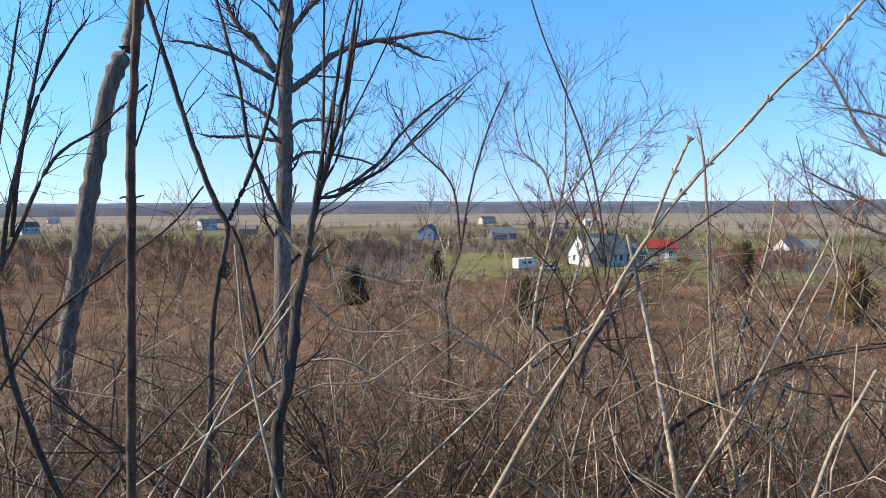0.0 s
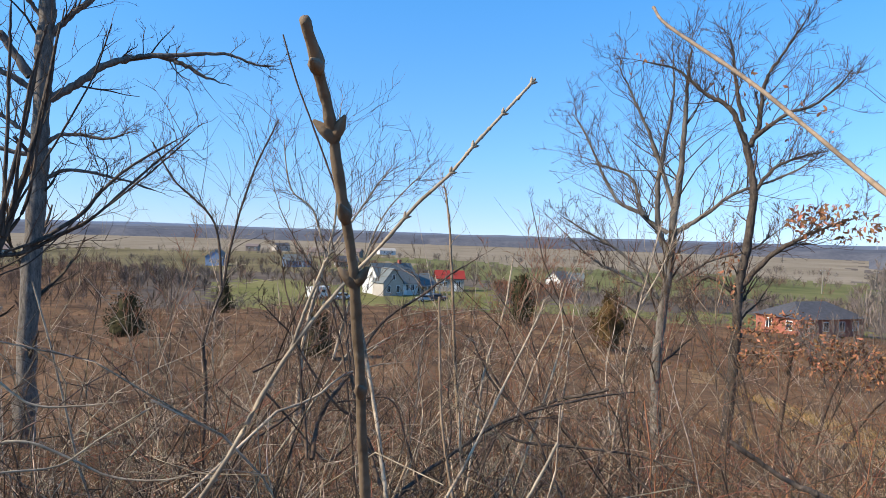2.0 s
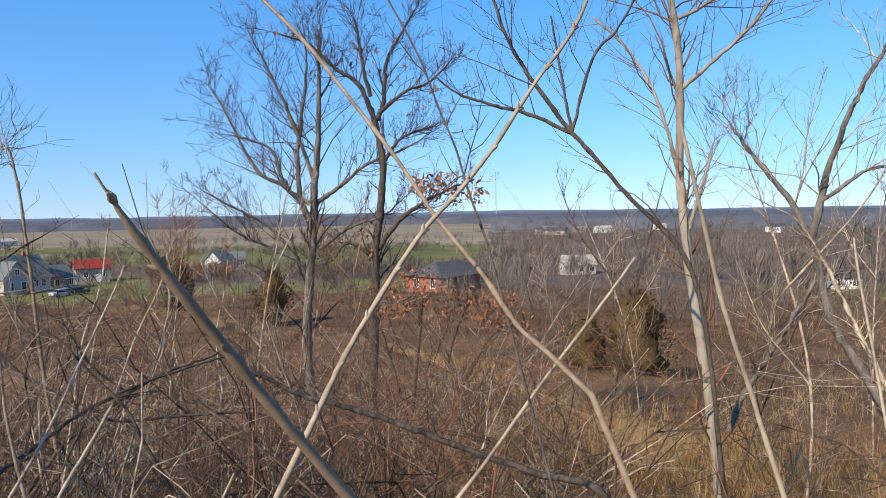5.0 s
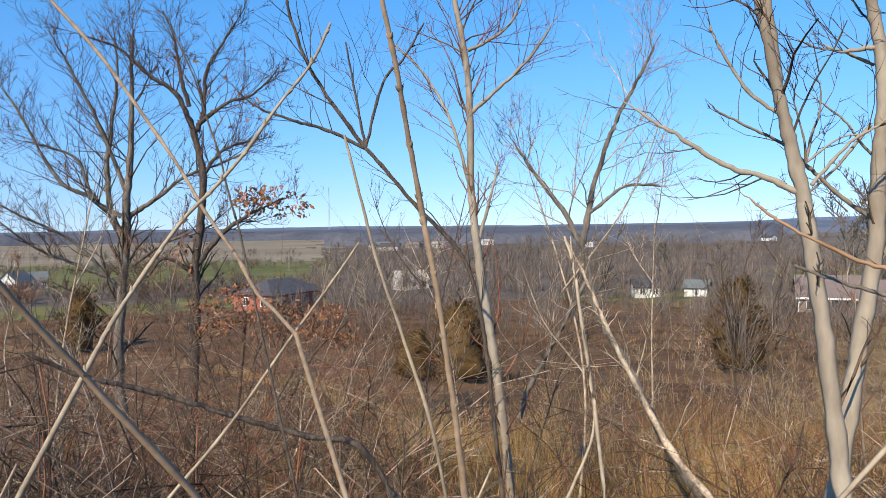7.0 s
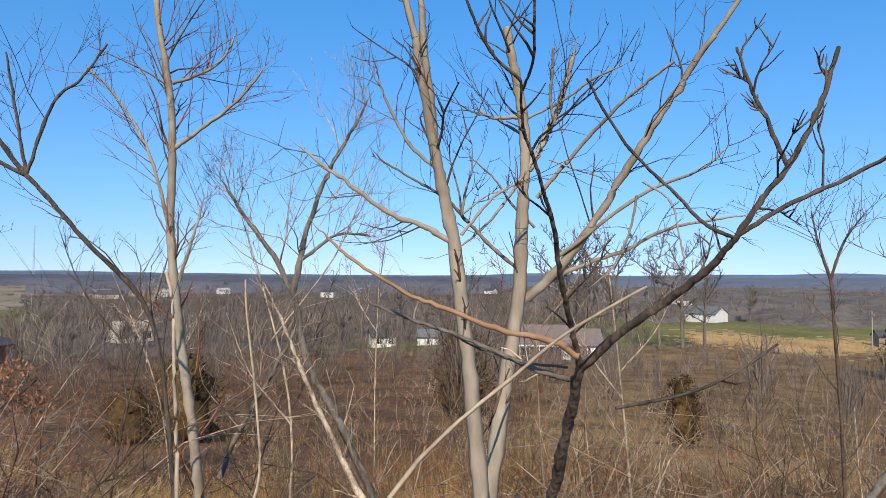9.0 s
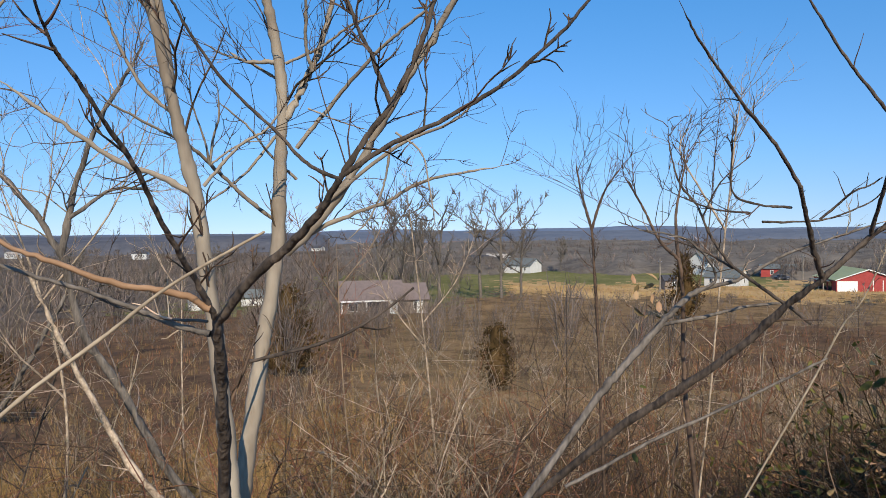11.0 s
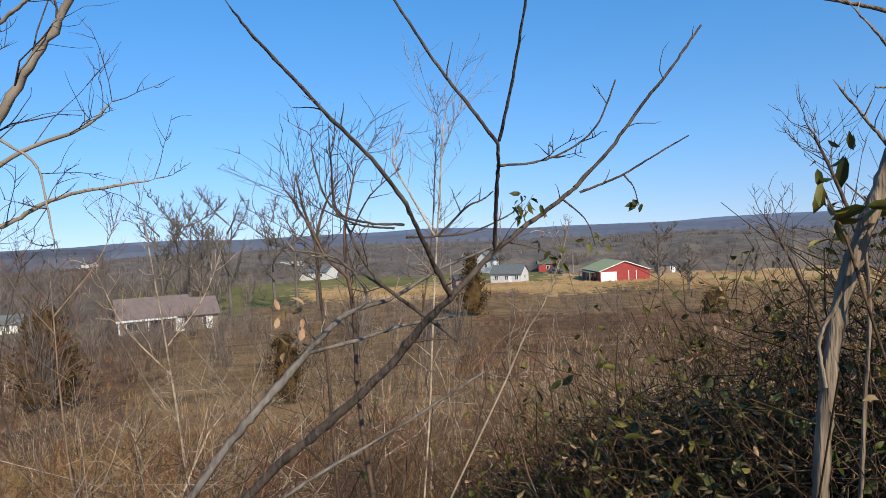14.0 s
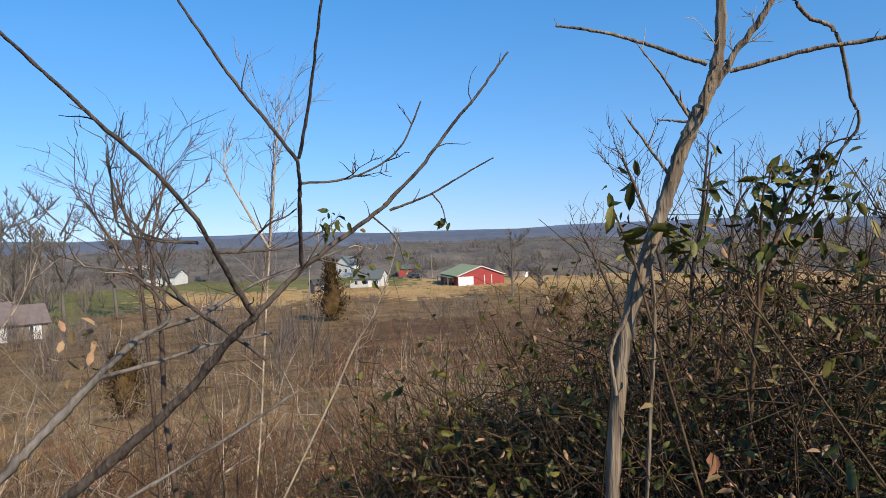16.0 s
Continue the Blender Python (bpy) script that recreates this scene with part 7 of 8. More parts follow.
def window(parent, x, y, z, w, h, axis, out):
    """A sash window on the wall plane: axis 'x' lies along x (front), 'y' along y (end); out is the outward sign."""
    f = 0.09
    if axis == "x":
        fr = part("window", frame_ring(w, h, f), TRIM, parent)
        fr.matrix_local = Matrix.Translation((x, y + out * 0.03, z)) @ pose(0, 0, 0, 90, 0, 0)
    else:
        fr = part("window", frame_ring(w, h, f), TRIM, parent)
        fr.matrix_local = Matrix.Translation((x + out * 0.03, y, z)) @ pose(0, 0, 0, 90, 0, 90)
    boxed("pane", (-w / 2, w / 2, -h / 2, h / 2, -0.02, 0.02), GLASS, fr)
    return fr


def frame_ring(w, h, f):
    bm = bmesh.new()
    box(bm, -w / 2 - f, w / 2 + f, h / 2, h / 2 + f, -0.05, 0.05)
    box(bm, -w / 2 - f, w / 2 + f, -h / 2 - f, -h / 2, -0.05, 0.05)
    box(bm, -w / 2 - f, -w / 2, -h / 2, h / 2, -0.05, 0.05)
    box(bm, w / 2, w / 2 + f, -h / 2, h / 2, -0.05, 0.05)
    box(bm, -0.03, 0.03, -h / 2, h / 2, -0.035, 0.035)
    return bm


def roof_pair(e, L, W, hw, hr, mat, over=0.4, name="roof", x=0, y=0):
    a, b = L / 2 + over, W / 2
    k = over / b
    for s in (-1, 1):
        lo, hi = (s * b * (1 + k), hw - hr * k), (0, hw + hr)
        pts = [(-a + x, lo[0] + y, lo[1]), (a + x, lo[0] + y, lo[1]), (a + x, hi[0] + y, hi[1]), (-a + x, hi[0] + y, hi[1])]
        part(name, slab(pts if s < 0 else pts[::-1], 0.14), mat, e)


def gable_house(name, label, x, y, turn, L, W, hw, hr, wall, roof, category="house", front=3, end=1, chimney=False, door=True, group="", deep=0.0):
    e = thing(name, label, category, x, y, float(gz(x, y)) - deep, turn, group)
    part("wall", gable_walls(L, W, hw, hr), wall, e)
    roof_pair(e, L, W, hw, hr, roof)
    for i in range(front):
        window(e, -L / 2 + L * (i + 0.6) / front, -W / 2, hw * 0.55, 0.9, 1.2, "x", -1)
    for i in range(end):
        for s in (-1, 1):
            window(e, s * L / 2, (i - (end - 1) / 2) * W * 0.4, hw * 0.55, 0.9, 1.2, "y", s)
    if door:
        boxed("door", (L * 0.1, L * 0.1 + 0.95, -W / 2 - 0.05, -W / 2 + 0.02, 0, 2.05), TRIM, e)
    if chimney:
        boxed("chimney", (L * 0.2, L * 0.2 + 0.7, -0.35, 0.35, hw, hw + hr + 0.9), BRICK, e)
    return e


# the white house with its cross gable and wing
hx, hy = 32.2, 160.8
ht = -11.28 + 33
d = Matrix.Rotation(radians(ht), 3, 'Z')
c = Vector((hx, hy, 0)) + d @ Vector((5.5, 0, 0))
white_house = gable_house("white_house", "white storey-and-a-half house with grey shingle roof", c.x, c.y, ht, 11, 8.2, 3.0, 4.4, WHITE, ROOF_GREY, front=0, end=0, chimney=True)
for wy, wz in ((-1.6, 1.6), (1.6, 1.6), (0, 4.6)):
    window(white_house, -5.5, wy, wz, 0.9, 1.4, "y", -1)
# Beige, not white: the shade on this front is put into its colour.
bay = part("cross_gable", gable_walls(4.6, 5.6, 3.3, 3.2), CREAM, white_house, "front gable in darker siding for its shade")
bay.matrix_local = pose(-3.2, -3.6, 0, 0, 0, 90)
for s in (-1, 1):
    lo, hi = (s * 3.1, 2.95), (0, 6.5)
    q = [(-2.6, lo[0], lo[1]), (2.4, lo[0], lo[1]), (2.4, hi[0], hi[1]), (-2.6, hi[0], hi[1])]
    part("bay_roof", slab(q if s < 0 else q[::-1], 0.14), ROOF_GREY, bay)
for wx in (-1.3, 1.3):
    window(white_house, -3.2 + wx, -5.95, 1.6, 0.9, 1.5, "x", -1)
window(white_house, -3.2, -5.95, 4.4, 0.8, 1.1, "x", -1)
for i in range(3):
    window(white_house, 0.4 + 1.7 * i, -4.1, 1.7, 0.9, 1.4, "x", -1)
wc = c + d @ Vector((8.9, 1.0, 0))
wing = gable_house("house_wing", "long low wing with grey roof beside the white house", wc.x, wc.y, ht, 6.6, 7, 2.8, 2.4, CREAM, ROOF_GREY, front=4, end=1)
boxed("porch_roof", (-3.4, 3.2, -6.2, -3.3, 2.4, 2.52), ROOF_GREY, wing)
for i in range(4):
    boxed("porch_post", (-3.3 + 2.0 * i, -3.18 + 2.0 * i, -6.1, -5.98, -0.3, 2.4), TRIM, wing)

gable_house("red_roofed_shed", "grey shed with a bright red metal roof", 57.6, 178.6, -17.83 + 8, 7.4, 5.5, 3.6, 1.9, CREAM, RED_ROOF, "shed", 2, 1)
gable_house("blue_house", "small blue gabled house beyond the lawn", -6.24, 294.97, 1.23 + 75, 9, 7, 3.6, 2.8, BLUE_WALL, ROOF_GREY, front=2, end=2)
gable_house("grey_house", "grey-roofed house with pale siding", 26.59, 298.87, -5.07 + 15, 11, 7, 2.8, 2.4, BLUE_WALL, ROOF_GREY)
gable_house("grey_house", "dark low house by the far field", 49.06, 306.15, -9.09 + 10, 10, 7, 2.6, 2.2, TAN_WALL, ROOF_DARK)
gable_house("beige_house", "pale gabled house with grey roof", 97.5, 190.5, -27.11 + 55, 6.5, 5.6, 2.6, 2.6, WHITE, ROOF_GREY, end=2)
gable_house("beige_house", "low grey outbuilding beside the pale house", 103.6, 193.0, -28.32 + 5, 6, 6, 2.4, 2.2, CREAM, ROOF_GREY, "shed")
gable_house("beige_house", "beige house with a light grey roof", 140.52, 92.56, -56.57 + 18, 7.6, 6.4, 2.5, 2.0, CREAM, CREAM, front=3, end=1)
gable_house("white_cottage", "small white cottage with a dark roof", 134.19, 32.95, -76.06 + 10, 4.8, 4.5, 2.2, 1.4, WHITE, ROOF_DARK, "cottage", 2, 1)
gable_house("white_cottage", "small white shed in the trees", 138.17, 24.03, -79.97 - 10, 4.2, 3.6, 2.0, 1.2, WHITE, ROOF_GREY, "shed", 1, 1)
gable_house("white_hut", "small white hut behind the brown house", 153.18, 6.46, -87.32 + 5, 3.0, 2.6, 1.9, 0.7, WHITE, TRIM, "shed", 2, 1, deep=-1.0)

# hip-roofed brick house
bx, by = 86.34, 83.67
brick = thing("brick_house", "low red-brick house with a dark hip roof", "house", bx, by, float(gz(bx, by)), -45.79 + 49)
boxed("wall", (-6.5, 6.5, -4.2, 4.2, -0.6, 2.8), BRICK, brick)
bm = bmesh.new()
eave = [bm.verts.new(p) for p in ((-7, -4.7, 2.75), (7, -4.7, 2.75), (7, 4.7, 2.75), (-7, 4.7, 2.75))]
ridge = [bm.verts.new(p) for p in ((-3.2, 0, 5.0), (3.2, 0, 5.0))]
bm.faces.new((eave[0], eave[1], ridge[1], ridge[0]))
bm.faces.new((eave[2], eave[3], ridge[0], ridge[1]))
bm.faces.new((eave[1], eave[2], ridge[1]))
bm.faces.new((eave[3], eave[0], ridge[0]))
bm.faces.new(eave[::-1])
part("roof", bm, ROOF_DARK, brick)
for s in (-2.2, 1.6):
    window(brick, -6.5, s, 1.6, 1.0, 1.3, "y", -1)
for s in (-4.5, -1.5, 1.8, 4.6):
    window(brick, s, -4.2, 1.6, 1.0, 1.3, "x", -1)

# brown ranch house with white trim
tx, ty = 110.34, 0.64
tt = -89.31 + 6
ranch = gable_house("ranch_house", "low brown ranch house with faded roof and white trim", tx, ty, tt, 9.6, 8, 2.6, 2.6, TAN_WALL, ROOF_PINK, front=0, end=1, door=False)
boxed("fascia", (-5.2, 2.8, -4.52, -4.42, 2.25, 2.5), TRIM, ranch)
boxed("corner_board", (-4.9, -4.7, -4.08, -3.9, -0.4, 2.5), TRIM, ranch)
# The wall is not cut: a flat dark panel paints the porch's shade.
boxed("porch_recess", (-0.8, 2.4, -4.06, -4.0, 0, 2.2), GLASS, ranch, "flat dark panel for the porch's shade")
boxed("door", (2.7, 3.9, -4.1, -3.98, -0.2, 2.3), TRIM, ranch)
boxed("porch_post", (-1.05, -0.9, -4.4, -4.25, -0.3, 2.3), TRIM, ranch)
window(ranch, -3.1, -4.0, 1.4, 1.4, 1.1, "x", -1)
tc = Vector((tx, ty, 0)) + Matrix.Rotation(radians(tt), 3, 'Z') @ Vector((6.9, 1.6, 0))
garage = gable_house("garage", "faded-roof garage joined to the brown house", tc.x, tc.y, tt, 4.4, 7, 2.4, 2.2, TAN_WALL, ROOF_PINK, "garage", 1, 1)

# red barn with a green roof
bx, by = 166.00, -125.16
barn = thing("red_barn", "red board barn with green metal roof and white door", "barn", bx, by, float(gz(bx, by)), -128.50 + 110)
part("wall", gable_walls(18, 14.4, 3.0, 2.6), BARN_RED, barn)
roof_pair(barn, 18, 14.4, 3.0, 2.6, GREEN_ROOF)
boxed("sliding_door", (-9.06, -8.98, 2.4, 7.0, -0.2, 2.75), TRIM, barn, "large white door")
for yy in (-3.4, -1.2):
    boxed("door_batten", (-9.06, -9.0, yy, yy + 0.18, -0.2, 3.0), TRIM, barn)
for s in (-1, 1):
    q = [(-9.45, s * 7.6, 2.83), (-9.45, 0, 5.58), (-9.45, 0, 5.80), (-9.45, s * 7.6, 3.05)]
    part("rake_board", slab(q, 0.06 * s), TRIM, barn)
boxed("lean_to", (-6.5, 5.0, 7.2, 9.6, 2.5, 2.62), ROOF_GREY, barn, "open lean-to roof")
for i in range(4):
    boxed("post", (-6.4 + 3.7 * i, -6.2 + 3.7 * i, 9.3, 9.5, -0.6, 2.5), POLE_WOOD, barn)
# Thin dark panels on the closed wall, painting the shade inside open stalls.
for i in range(3):
    boxed("stall_opening", (-5.5 + 4 * i, -3.0 + 4 * i, 7.19, 7.24, 0, 2.2), GLASS, barn, "flat dark panel for the shade in a stall")
gable_house("shed", "dark weathered shed behind the barn", 167.86, -146.67, -131.04 + 15, 7, 5, 2.4, 1.0, TAN_WALL, ROOF_DARK, "shed", 1, 0)
gable_house("farm_house", "white farmhouse with a grey roof", 181.00, -97.94, -117.50 - 20, 9.5, 7.5, 2.6, 2.4, WHITE, ROOF_GREY, front=3, end=1)
gable_house("farm_house", "tall white gabled house behind bare trees", 231.43, -115.82, -116.45 + 60, 6.5, 6, 5.0, 2.8, WHITE, ROOF_GREY, front=2, end=2)
gable_house("red_shed", "long red shed behind the farmyard", 212.61, -133.09, -121.12 + 5, 11, 6, 2.8, 1.2, BARN_RED, ROOF_GREY, "shed", 2, 1)
gable_house("shed", "dark shed at the lawn's edge", 173.94, -78.34, -114.05 + 20, 4, 4, 2.6, 1.2, TAN_WALL, ROOF_DARK, "shed", 1, 0)

# scattered far houses
g = np.random.default_rng(77)
for az0, az1, r0, r1, n in ((-100, -58, 430, 950, 18), (-104, -82, 900, 1400, 26), (-60, -52, 480, 560, 5), (-108, -96, 260, 330, 3), (14, 32, 330, 700, 7), (-16, 4, 420, 700, 5), (-40, -24, 1300, 1900, 4), (-70, -62, 600, 900, 4)):
    for i in range(n):
        a, r = az0 + (az1 - az0) * g.random(), r0 + (r1 - r0) * g.random()
        px, py = polar(a, r)
        far_wall, far_roof = [(WHITE, ROOF_GREY), (WHITE, CREAM), (CREAM, ROOF_DARK), (WHITE, ROOF_DARK), (TAN_WALL, ROOF_PINK)][int(g.integers(0, 5))]
        gable_house("far_house", "small pale house among the bare trees" if far_wall is not TAN_WALL else "small brown house among the bare trees", float(px), float(py), a + g.integers(-40, 40), 8 + 7 * g.random(), 6 + 3 * g.random(), 2.6 + g.random() * 1.5, 1.6 + g.random(), far_wall, far_roof, front=2, end=0, door=False, group="far houses", deep=-0.2)


# ---- vehicles, poles, masts ----
def wheels(e, xs, w, r):
    for x in xs:
        for s in (-1, 1):
            bm = bmesh.new()
            bmesh.ops.create_cone(bm, cap_ends=True, segments=16, radius1=r, radius2=r, depth=0.22)
            ob = part("wheel", bm, RUBBER, e)
            ob.matrix_local = pose(x, s * w, r, 90, 0, 0)
            bm = bmesh.new()
            bmesh.ops.create_cone(bm, cap_ends=True, segments=12, radius1=r * 0.55, radius2=r * 0.5, depth=0.24)
            part("rim", bm, GALV, ob)


def rounded(dims, material, name, parent, width=0.18, label=""):
    bm = bmesh.new()
    box(bm, *dims)
    bmesh.ops.bevel(bm, geom=bm.edges[:], offset=width, segments=3, affect='EDGES', profile=0.6)
    return part(name, bm, material, parent, label)


def camper(x, y, turn):
    e = thing("camper_trailer", "white camper trailer parked on the lawn", "trailer", x, y, float(gz(x, y)), turn)
    rounded((-2.6, 2.6, -1.15, 1.15, 0.45, 2.75), WHITE, "body", e, 0.3)
    for q in (-1.5, 0.2):
        boxed("window", (q, q + 0.9, -1.18, -1.13, 1.5, 2.1), GLASS, e)
    boxed("door", (1.4, 2.0, -1.18, -1.13, 0.6, 2.4), TRIM, e)
    boxed("tow_bar", (2.6, 3.6, -0.06, 0.06, 0.42, 0.52), GALV, e)
    wheels(e, (-0.4, 0.4), 1.05, 0.34)


def car(x, y, turn, paint_of, label):
    e = thing("car", label, "car", x, y, float(gz(x, y)), turn)
    rounded((-2.2, 2.2, -0.88, 0.88, 0.3, 0.95), paint_of, "body", e, 0.2)
    rounded((-1.3, 1.0, -0.76, 0.76, 0.85, 1.45), GLASS, "cabin", e, 0.2, "dark glazed cabin")
    rounded((-1.1, 0.75, -0.7, 0.7, 1.38, 1.48), paint_of, "roof_panel", e, 0.04)
    wheels(e, (-1.35, 1.35), 0.82, 0.32)


CAR_WHITE, CAR_DARK, CAR_SILVER = paint("white_car_paint", (0.75, 0.75, 0.75), 0.3), paint("dark_car_paint", (0.05, 0.055, 0.07), 0.3), paint("silver_car_paint", (0.4, 0.42, 0.45), 0.3)
camper(18.02, 148.97, -6.86 + 40)
car(23.31, 148.18, -8.94 + 20, CAR_WHITE, "white car parked beside the camper")
car(43.09, 141.67, -16.88 + 20, CAR_DARK, "dark car parked by the white house")
car(40.45, 141.40, -15.92 + 30, CAR_SILVER, "silver car parked by the white house")
car(195.14, -123.32, -122.16 + 30, CAR_DARK, "dark pickup parked in the farmyard")


def utility_pole(x, y, h):
    e = thing("utility_pole", "weathered wooden utility pole with crossarm", "pole", x, y, float(gz(x, y)), group="utility poles")
    v, f = tubes(np.array([[[0, 0, -0.5], [0, 0, h * 0.5], [0, 0, h]]]), np.array([[0.17, 0.15, 0.12]]), 8)
    put("pole", mesh_of("pole", v, f), POLE_WOOD, e)
    boxed("crossarm", (-1.1, 1.1, -0.06, 0.06, h - 0.9, h - 0.75), POLE_WOOD, e)
    for q in (-0.95, 0.95):
        boxed("insulator", (q - 0.05, q + 0.05, -0.05, 0.05, h - 0.75, h - 0.55), GALV, e)


for px, py, ph in ((165.78, -72.06, 8.5), (134.54, 268.14, 9), (189.10, 178.77, 8.5), (206.80, 173.97, 8.5), (191.93, -127.94, 8)):
    utility_pole(px, py, ph)


def lattice_mast(x, y, h, w):
    e = thing("radio_mast", "tall thin lattice radio mast on the horizon", "mast", x, y, float(gz(x, y)), group="radio masts")
    legs = [(math.cos(q) * w, math.sin(q) * w) for q in (0.3, 2.4, 4.5)]
    for a, b in legs:
        v, f = tubes(np.array([[[a, b, -1], [a * 0.6, b * 0.6, h * 0.5], [a * 0.35, b * 0.35, h]]]), np.full((1, 3), 0.35), 4)
        put("leg", mesh_of("leg", v, f), GALV, e)
    lines = []
    for i in range(16):
        z0, z1 = h * i / 16, h * (i + 1) / 16
        k0, k1 = 1 - 0.65 * i / 16, 1 - 0.65 * (i + 1) / 16
        for q in range(3):
            a, b = legs[q], legs[(q + 1) % 3]
            lines.append([[a[0] * k0, a[1] * k0, z0], [b[0] * k1, b[1] * k1, z1]])
    v, f = tubes(np.array(lines), np.full((len(lines), 2), 0.15), 3)
    tagged(put("bracing", mesh_of("bracing", v, f), GALV, e), kind="stuff")


lattice_mast(271.27, 1475.34, 118, 2.2)
lattice_mast(1300.39, 1095.01, 118, 2.2)
lattice_mast(990.37, -1127.55, 40, 2.2)


# ---- evergreen honeysuckle thicket ----
def leafy_thicket(label, centre, size, top, vines, leaves, seed, leaf=0.028):
    """A mound filled with crooked vines, and leaves that sit on them."""
    g = np.random.default_rng(seed)
    cx, cy = centre
    z0 = float(gz(cx, cy))
    e = thing("honeysuckle_thicket", label, "thicket", cx, cy, z0, group="honeysuckle by the crooked tree")

    def crest(x, y):
        q = np.clip((x / size) ** 2 + (y / size) ** 2, 0, 1)
        return top * (1 - 0.45 * q ** 2) + 0.10 * np.sin(x * 9 + seed) * np.cos(y * 8) + 0.06 * np.sin(x * 23 + y * 17)
    a, s = g.random(vines) * 2 * np.pi, np.sqrt(g.random(vines)) * size
    x, y = np.cos(a) * s, np.sin(a) * s
    z = crest(x, y) * g.random(vines) ** 0.5
    long = 0.12 + 0.30 * g.random(vines)
    way = g.normal(size=(vines, 3))
    way[:, 2] = np.abs(way[:, 2]) * 0.8 + 0.15
    main = walk_lines(np.stack([x, y, z - 0.06], 1), way, long, 4, 0.35, 0.07, g)
    rad = ((0.0009 + 0.0022 * g.random(vines) ** 2)[:, None]) * np.linspace(1, 0.5, 4)[None]
    # stems that carry the mound
    m = vines // 6
    a, s = g.random(m) * 2 * np.pi, np.sqrt(g.random(m)) * size * 0.9
    x, y = np.cos(a) * s, np.sin(a) * s
    up = walk_lines(np.stack([x, y, 0 * x - 0.05], 1), np.stack([g.normal(size=m) * 0.25, g.normal(size=m) * 0.25, 1 + 0 * x], 1), crest(x, y) * (0.8 + 0.35 * g.random(m)), 7, 0.18, 0.02, g)
    rup = ((0.0012 + 0.0026 * g.random(m) ** 2)[:, None]) * np.linspace(1, 0.4, 7)[None]
    sa, ra = side_lines(up, rup, 3, 0.2, g)
    v, f = join([tubes(main, rad), tubes(up, rup), tubes(sa, ra)])
    tagged(put("vine_tangle", mesh_of("vine_tangle", v, f), VINE, e, "tangled dark vines and stems"), kind="stuff")
    m = 110
    a, s = g.random(m) * 2 * np.pi, np.sqrt(g.random(m)) * size
    x, y = np.cos(a) * s, np.sin(a) * s
    low = np.stack([x, y, crest(x, y) * g.random(m) * 0.85], 1)
    pale = walk_lines(low, g.normal(size=(m, 3)) + np.array([0, 0, 0.5]), 0.15 + 0.35 * g.random(m), 6, 0.26, 0.02, g)
    rp = ((0.0011 + 0.0016 * g.random(m))[:, None]) * np.linspace(1, 0.45, 6)[None]
    sp, rsp = side_lines(pale, rp, 3, 0.3, g)
    v, f = join([tubes(pale, rp), tubes(sp, rsp)])
    tagged(put("dead_tangle", mesh_of("dead_tangle", v, f), TWIG_TAN, e, "tan dead twigs caught among the vines"), kind="stuff")
    pts = np.concatenate([main[:, 1:].reshape(-1, 3), sa.reshape(-1, 3), up[:, 3:].reshape(-1, 3)])
    ok = pts[:, 2] > (0.35 + 0.5 * g.random(len(pts))) * crest(pts[:, 0], pts[:, 1])
    pts = pts[ok]
    q = pts[g.integers(0, len(pts), leaves)] + g.normal(size=(leaves, 3)) * 0.012
    v, f = leaf_mesh(q, np.full(leaves, leaf), g, 0.1, 0.4, 0.46)
    tagged(put("foliage", mesh_of("foliage", v, f), GREEN_LEAF, e, "dark glossy green leaves"), kind="stuff")
    n = int(leaves * 0.7)
    q = pts[g.integers(0, len(pts), n)] + g.normal(size=(n, 3)) * 0.015
    v, f = leaf_mesh(q, np.full(n, leaf * 0.72), g, 0.6, 0.7, 0.42)
    tagged(put("dead_foliage", mesh_of("dead_foliage", v, f), DEAD_LEAF, e, "scattered dry brown leaves"), kind="stuff")


leafy_thicket("dense evergreen honeysuckle thicket with dark tangled vines", (1.23, -2.44), 0.56, 1.62, 3300, 3300, 81, 0.029)
leafy_thicket("low dark tangle of green-leaved vines", (1.51, -2.25), 0.44, 1.34, 2200, 1700, 82, 0.029)
leafy_thicket("sprawling dark green vine mound", (0.87, -2.32), 0.54, 1.59, 2900, 2700, 83, 0.029)
leafy_thicket("low leafy vines among dead weeds", (1.82, -2.09), 0.42, 1.14, 2404, 1391, 84, 0.033)
leafy_thicket("dark vines sprawling at the foot of the thicket", (0.93, -1.80), 0.32, 1.05, 1700, 800, 85, 0.029)
leafy_thicket("low spreading vines at the edge of the weeds", (1.87, -1.97), 0.42, 1.10, 2220, 1573, 86, 0.033)
leafy_thicket("dark low vines running out into the weeds", (2.48, -2.16), 0.45, 0.90, 1293, 786, 87, 0.033)
leafy_thicket("small dark mound of vines in the weeds", (2.00, -2.10), 0.38, 1.18, 1481, 1270, 88, 0.033)
leafy_thicket("leafy vine mound behind the thicket", (2.22, -2.77), 0.48, 1.48, 1800, 1500, 89, 0.033)

tree = start_tree("honeysuckle_vine", "climbing honeysuckle vine with paired green leaves", "vine", VINE, VINE, height=0)
limb(tree, "stem", [(1.079, -2.008, 1.273), (1.069, -2.015, 1.434), (1.048, -2.027, 1.542), (1.023, -2.04, 1.638), (0.981, -2.062, 1.716)], 0.0049, 0.0033, (5,0.12,2))
limb(tree, "stem", [(1.048, -2.027, 1.542), (1.005, -2.05, 1.609), (0.986, -2.06, 1.655), (0.974, -2.066, 1.718), (0.922, -2.089, 1.738)], 0.0033, 0.0016, (4,0.10,2))
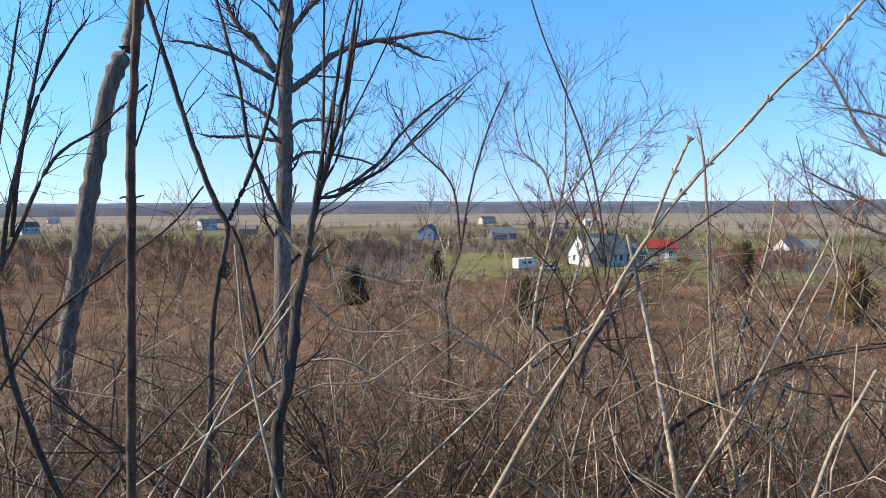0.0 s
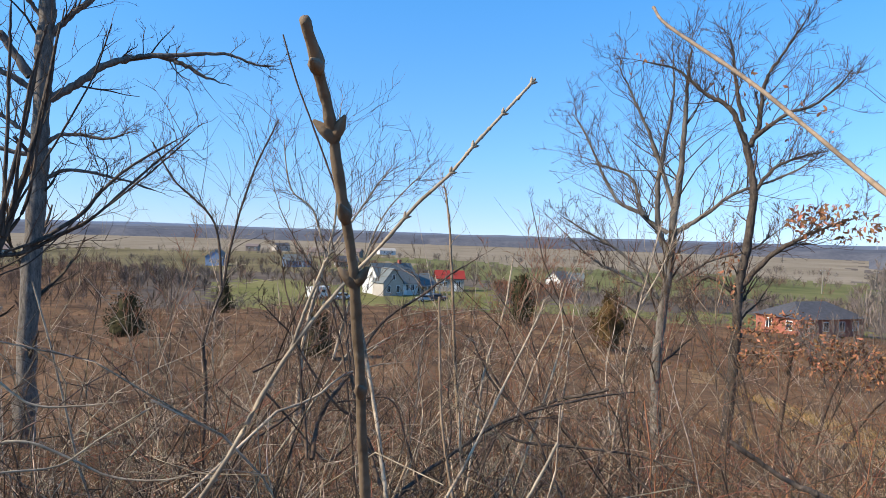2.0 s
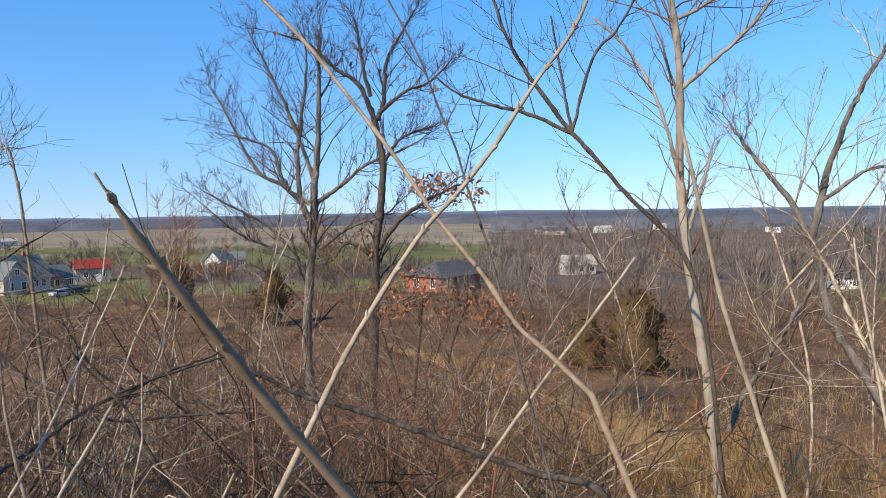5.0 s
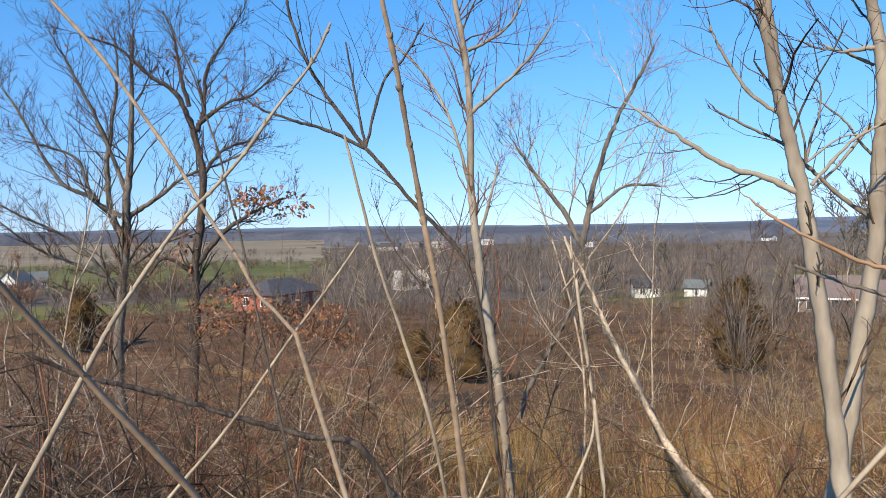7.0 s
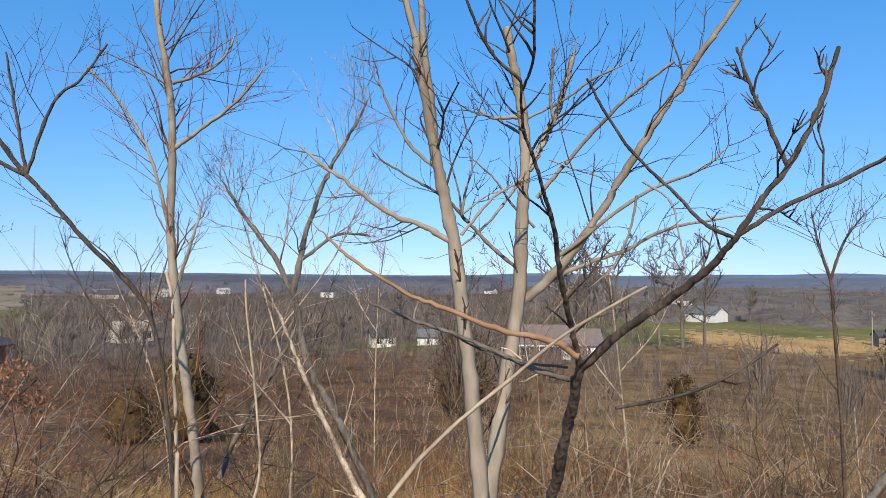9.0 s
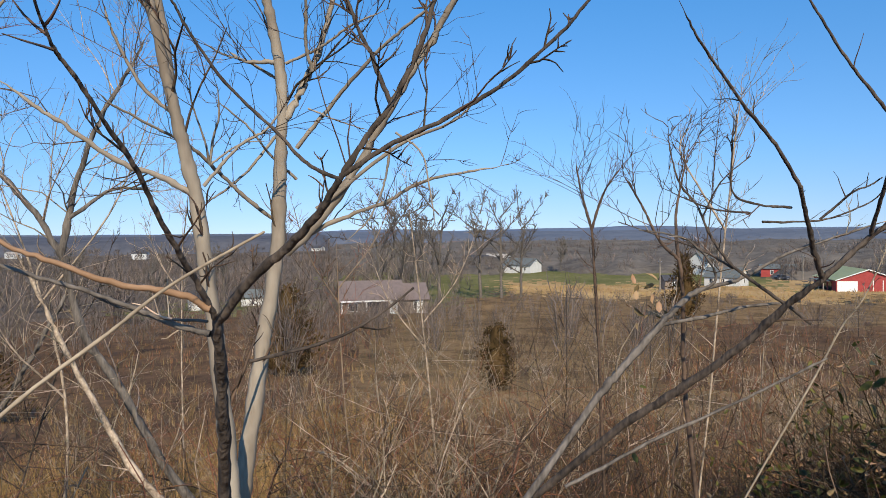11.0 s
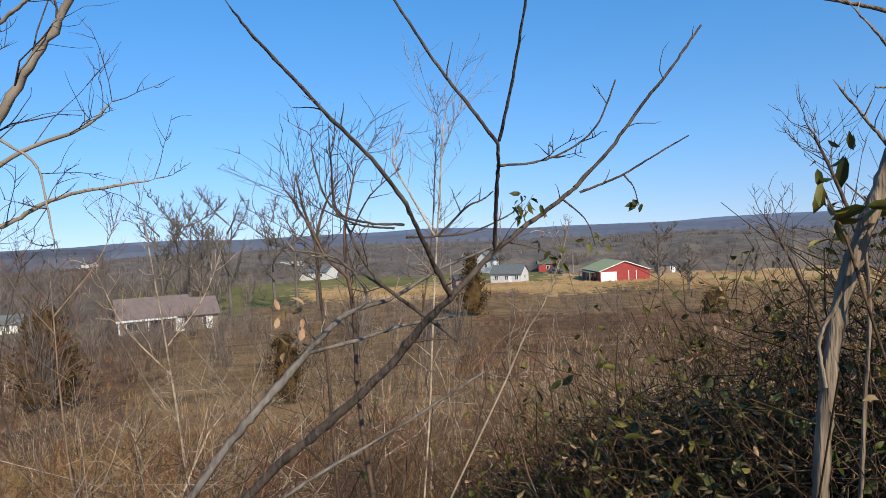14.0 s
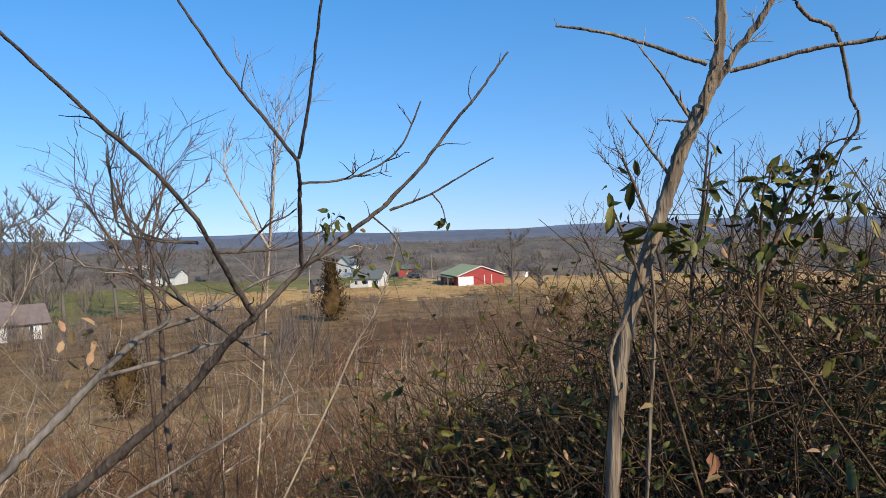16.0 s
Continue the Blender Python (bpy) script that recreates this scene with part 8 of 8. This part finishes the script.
limb(tree, "stem", [(1.069, -2.015, 1.434), (1.052, -1.998, 1.543), (1.036, -1.983, 1.639), (1.023, -1.983, 1.666)], 0.0033, 0.0016, (4,0.10,2))
end_tree(tree)
leaves_on(tree, "leaves", GREEN_LEAF, np.vstack([cloud((1.029, -2.037, 1.532), (0.035, 0.035, 0.05), 34, 171), cloud((1.042, -2.03, 1.644), (0.03, 0.03, 0.03), 16, 172), cloud((1.01, -2.047, 1.662), (0.028, 0.028, 0.03), 18, 173), cloud((0.989, -2.058, 1.693), (0.015, 0.015, 0.03), 12, 174), cloud((0.99, -2.058, 1.617), (0.04, 0.04, 0.04), 26, 175), cloud((1.059, -2.02, 1.572), (0.03, 0.03, 0.04), 18, 176)]), np.full(124, 0.033), 177, "glossy green leaves", 0.2, 0.35, 0.42)
tree = start_tree("honeysuckle_vine", "thin vine twined on the crooked trunk", "vine", VINE, VINE, height=0)
limb(tree, "stem", [(1.074, -1.732, 1.461), (1.087, -1.722, 1.53), (1.099, -1.712, 1.577), (1.112, -1.7, 1.626)], 0.0027, 0.0018, (2,0.06,1))
limb(tree, "stem", [(1.074, -1.732, 1.461), (1.04, -1.758, 1.537), (1.017, -1.775, 1.57), (1.006, -1.782, 1.637), (0.999, -1.787, 1.702)], 0.0022, 0.0013, (2,0.06,1))
end_tree(tree)
leaves_on(tree, "leaves", GREEN_LEAF, np.vstack([cloud((1.084, -1.711, 1.588), (0.018, 0.018, 0.010), 8, 181), cloud((1.11, -1.689, 1.641), (0.008, 0.008, 0.014), 5, 182), cloud((1.079, -1.715, 1.673), (0.010, 0.010, 0.006), 5, 183), cloud((1.022, -1.771, 1.558), (0.025, 0.025, 0.014), 16, 184), cloud((1.043, -1.756, 1.58), (0.012, 0.012, 0.02), 8, 185), cloud((1.068, -1.897, 1.659), (0.008, 0.008, 0.03), 9, 186)]), np.full(51, 0.036), 187, "few glossy green leaves", 0.2, 0.35, 0.42)
tree = start_tree("shrub", "bare twiggy shrub rising behind the crooked trunk", "shrub", TWIG_DARK, TWIG_DARK, height=0)
limb(tree, "stem", [(1.429, -2.254, 1.19), (1.435, -2.25, 1.435), (1.463, -2.228, 1.598), (1.5, -2.197, 1.737), (1.524, -2.177, 1.807)], 0.0064, 0.0028, (9,0.20,2))
limb(tree, "stem", [(1.398, -2.277, 1.192), (1.389, -2.283, 1.435), (1.371, -2.296, 1.594), (1.358, -2.305, 1.726), (1.351, -2.309, 1.817)], 0.0064, 0.0028, (9,0.20,2))
limb(tree, "stem", [(1.346, -2.313, 1.262), (1.322, -2.329, 1.487), (1.309, -2.337, 1.618), (1.277, -2.356, 1.694)], 0.0057, 0.0028, (9,0.18,2))
limb(tree, "stem", [(1.481, -2.214, 1.187), (1.517, -2.183, 1.38), (1.555, -2.149, 1.505), (1.593, -2.114, 1.604)], 0.0057, 0.0028, (8,0.16,2))
limb(tree, "stem", [(1.21, -2.507, 1.255), (1.176, -2.523, 1.454), (1.154, -2.534, 1.583), (1.153, -2.534, 1.661)], 0.0060, 0.0030, (8,0.18,2))
limb(tree, "stem", [(1.158, -2.531, 1.259), (1.125, -2.546, 1.48), (1.094, -2.559, 1.581), (1.064, -2.572, 1.642)], 0.0060, 0.0030, (8,0.18,2))
end_tree(tree)
tree = start_tree("fallen_leaf", "large dry orange leaf caught in the vines", "leaf", OAK_LEAF, OAK_LEAF, height=0)
limb(tree, "stalk", [(0.972, -1.745, 1.235), (0.974, -1.744, 1.251)], 0.0013, 0.0009, (0,0,0))
end_tree(tree, "caught leaves", root=False)
leaves_on(tree, "blade", OAK_LEAF, [(0.974, -1.744, 1.247), (0.977, -1.741, 1.275)], np.full(2, 0.028), 191, "dry orange leaf blade", 0.0, 0.5, 0.7)
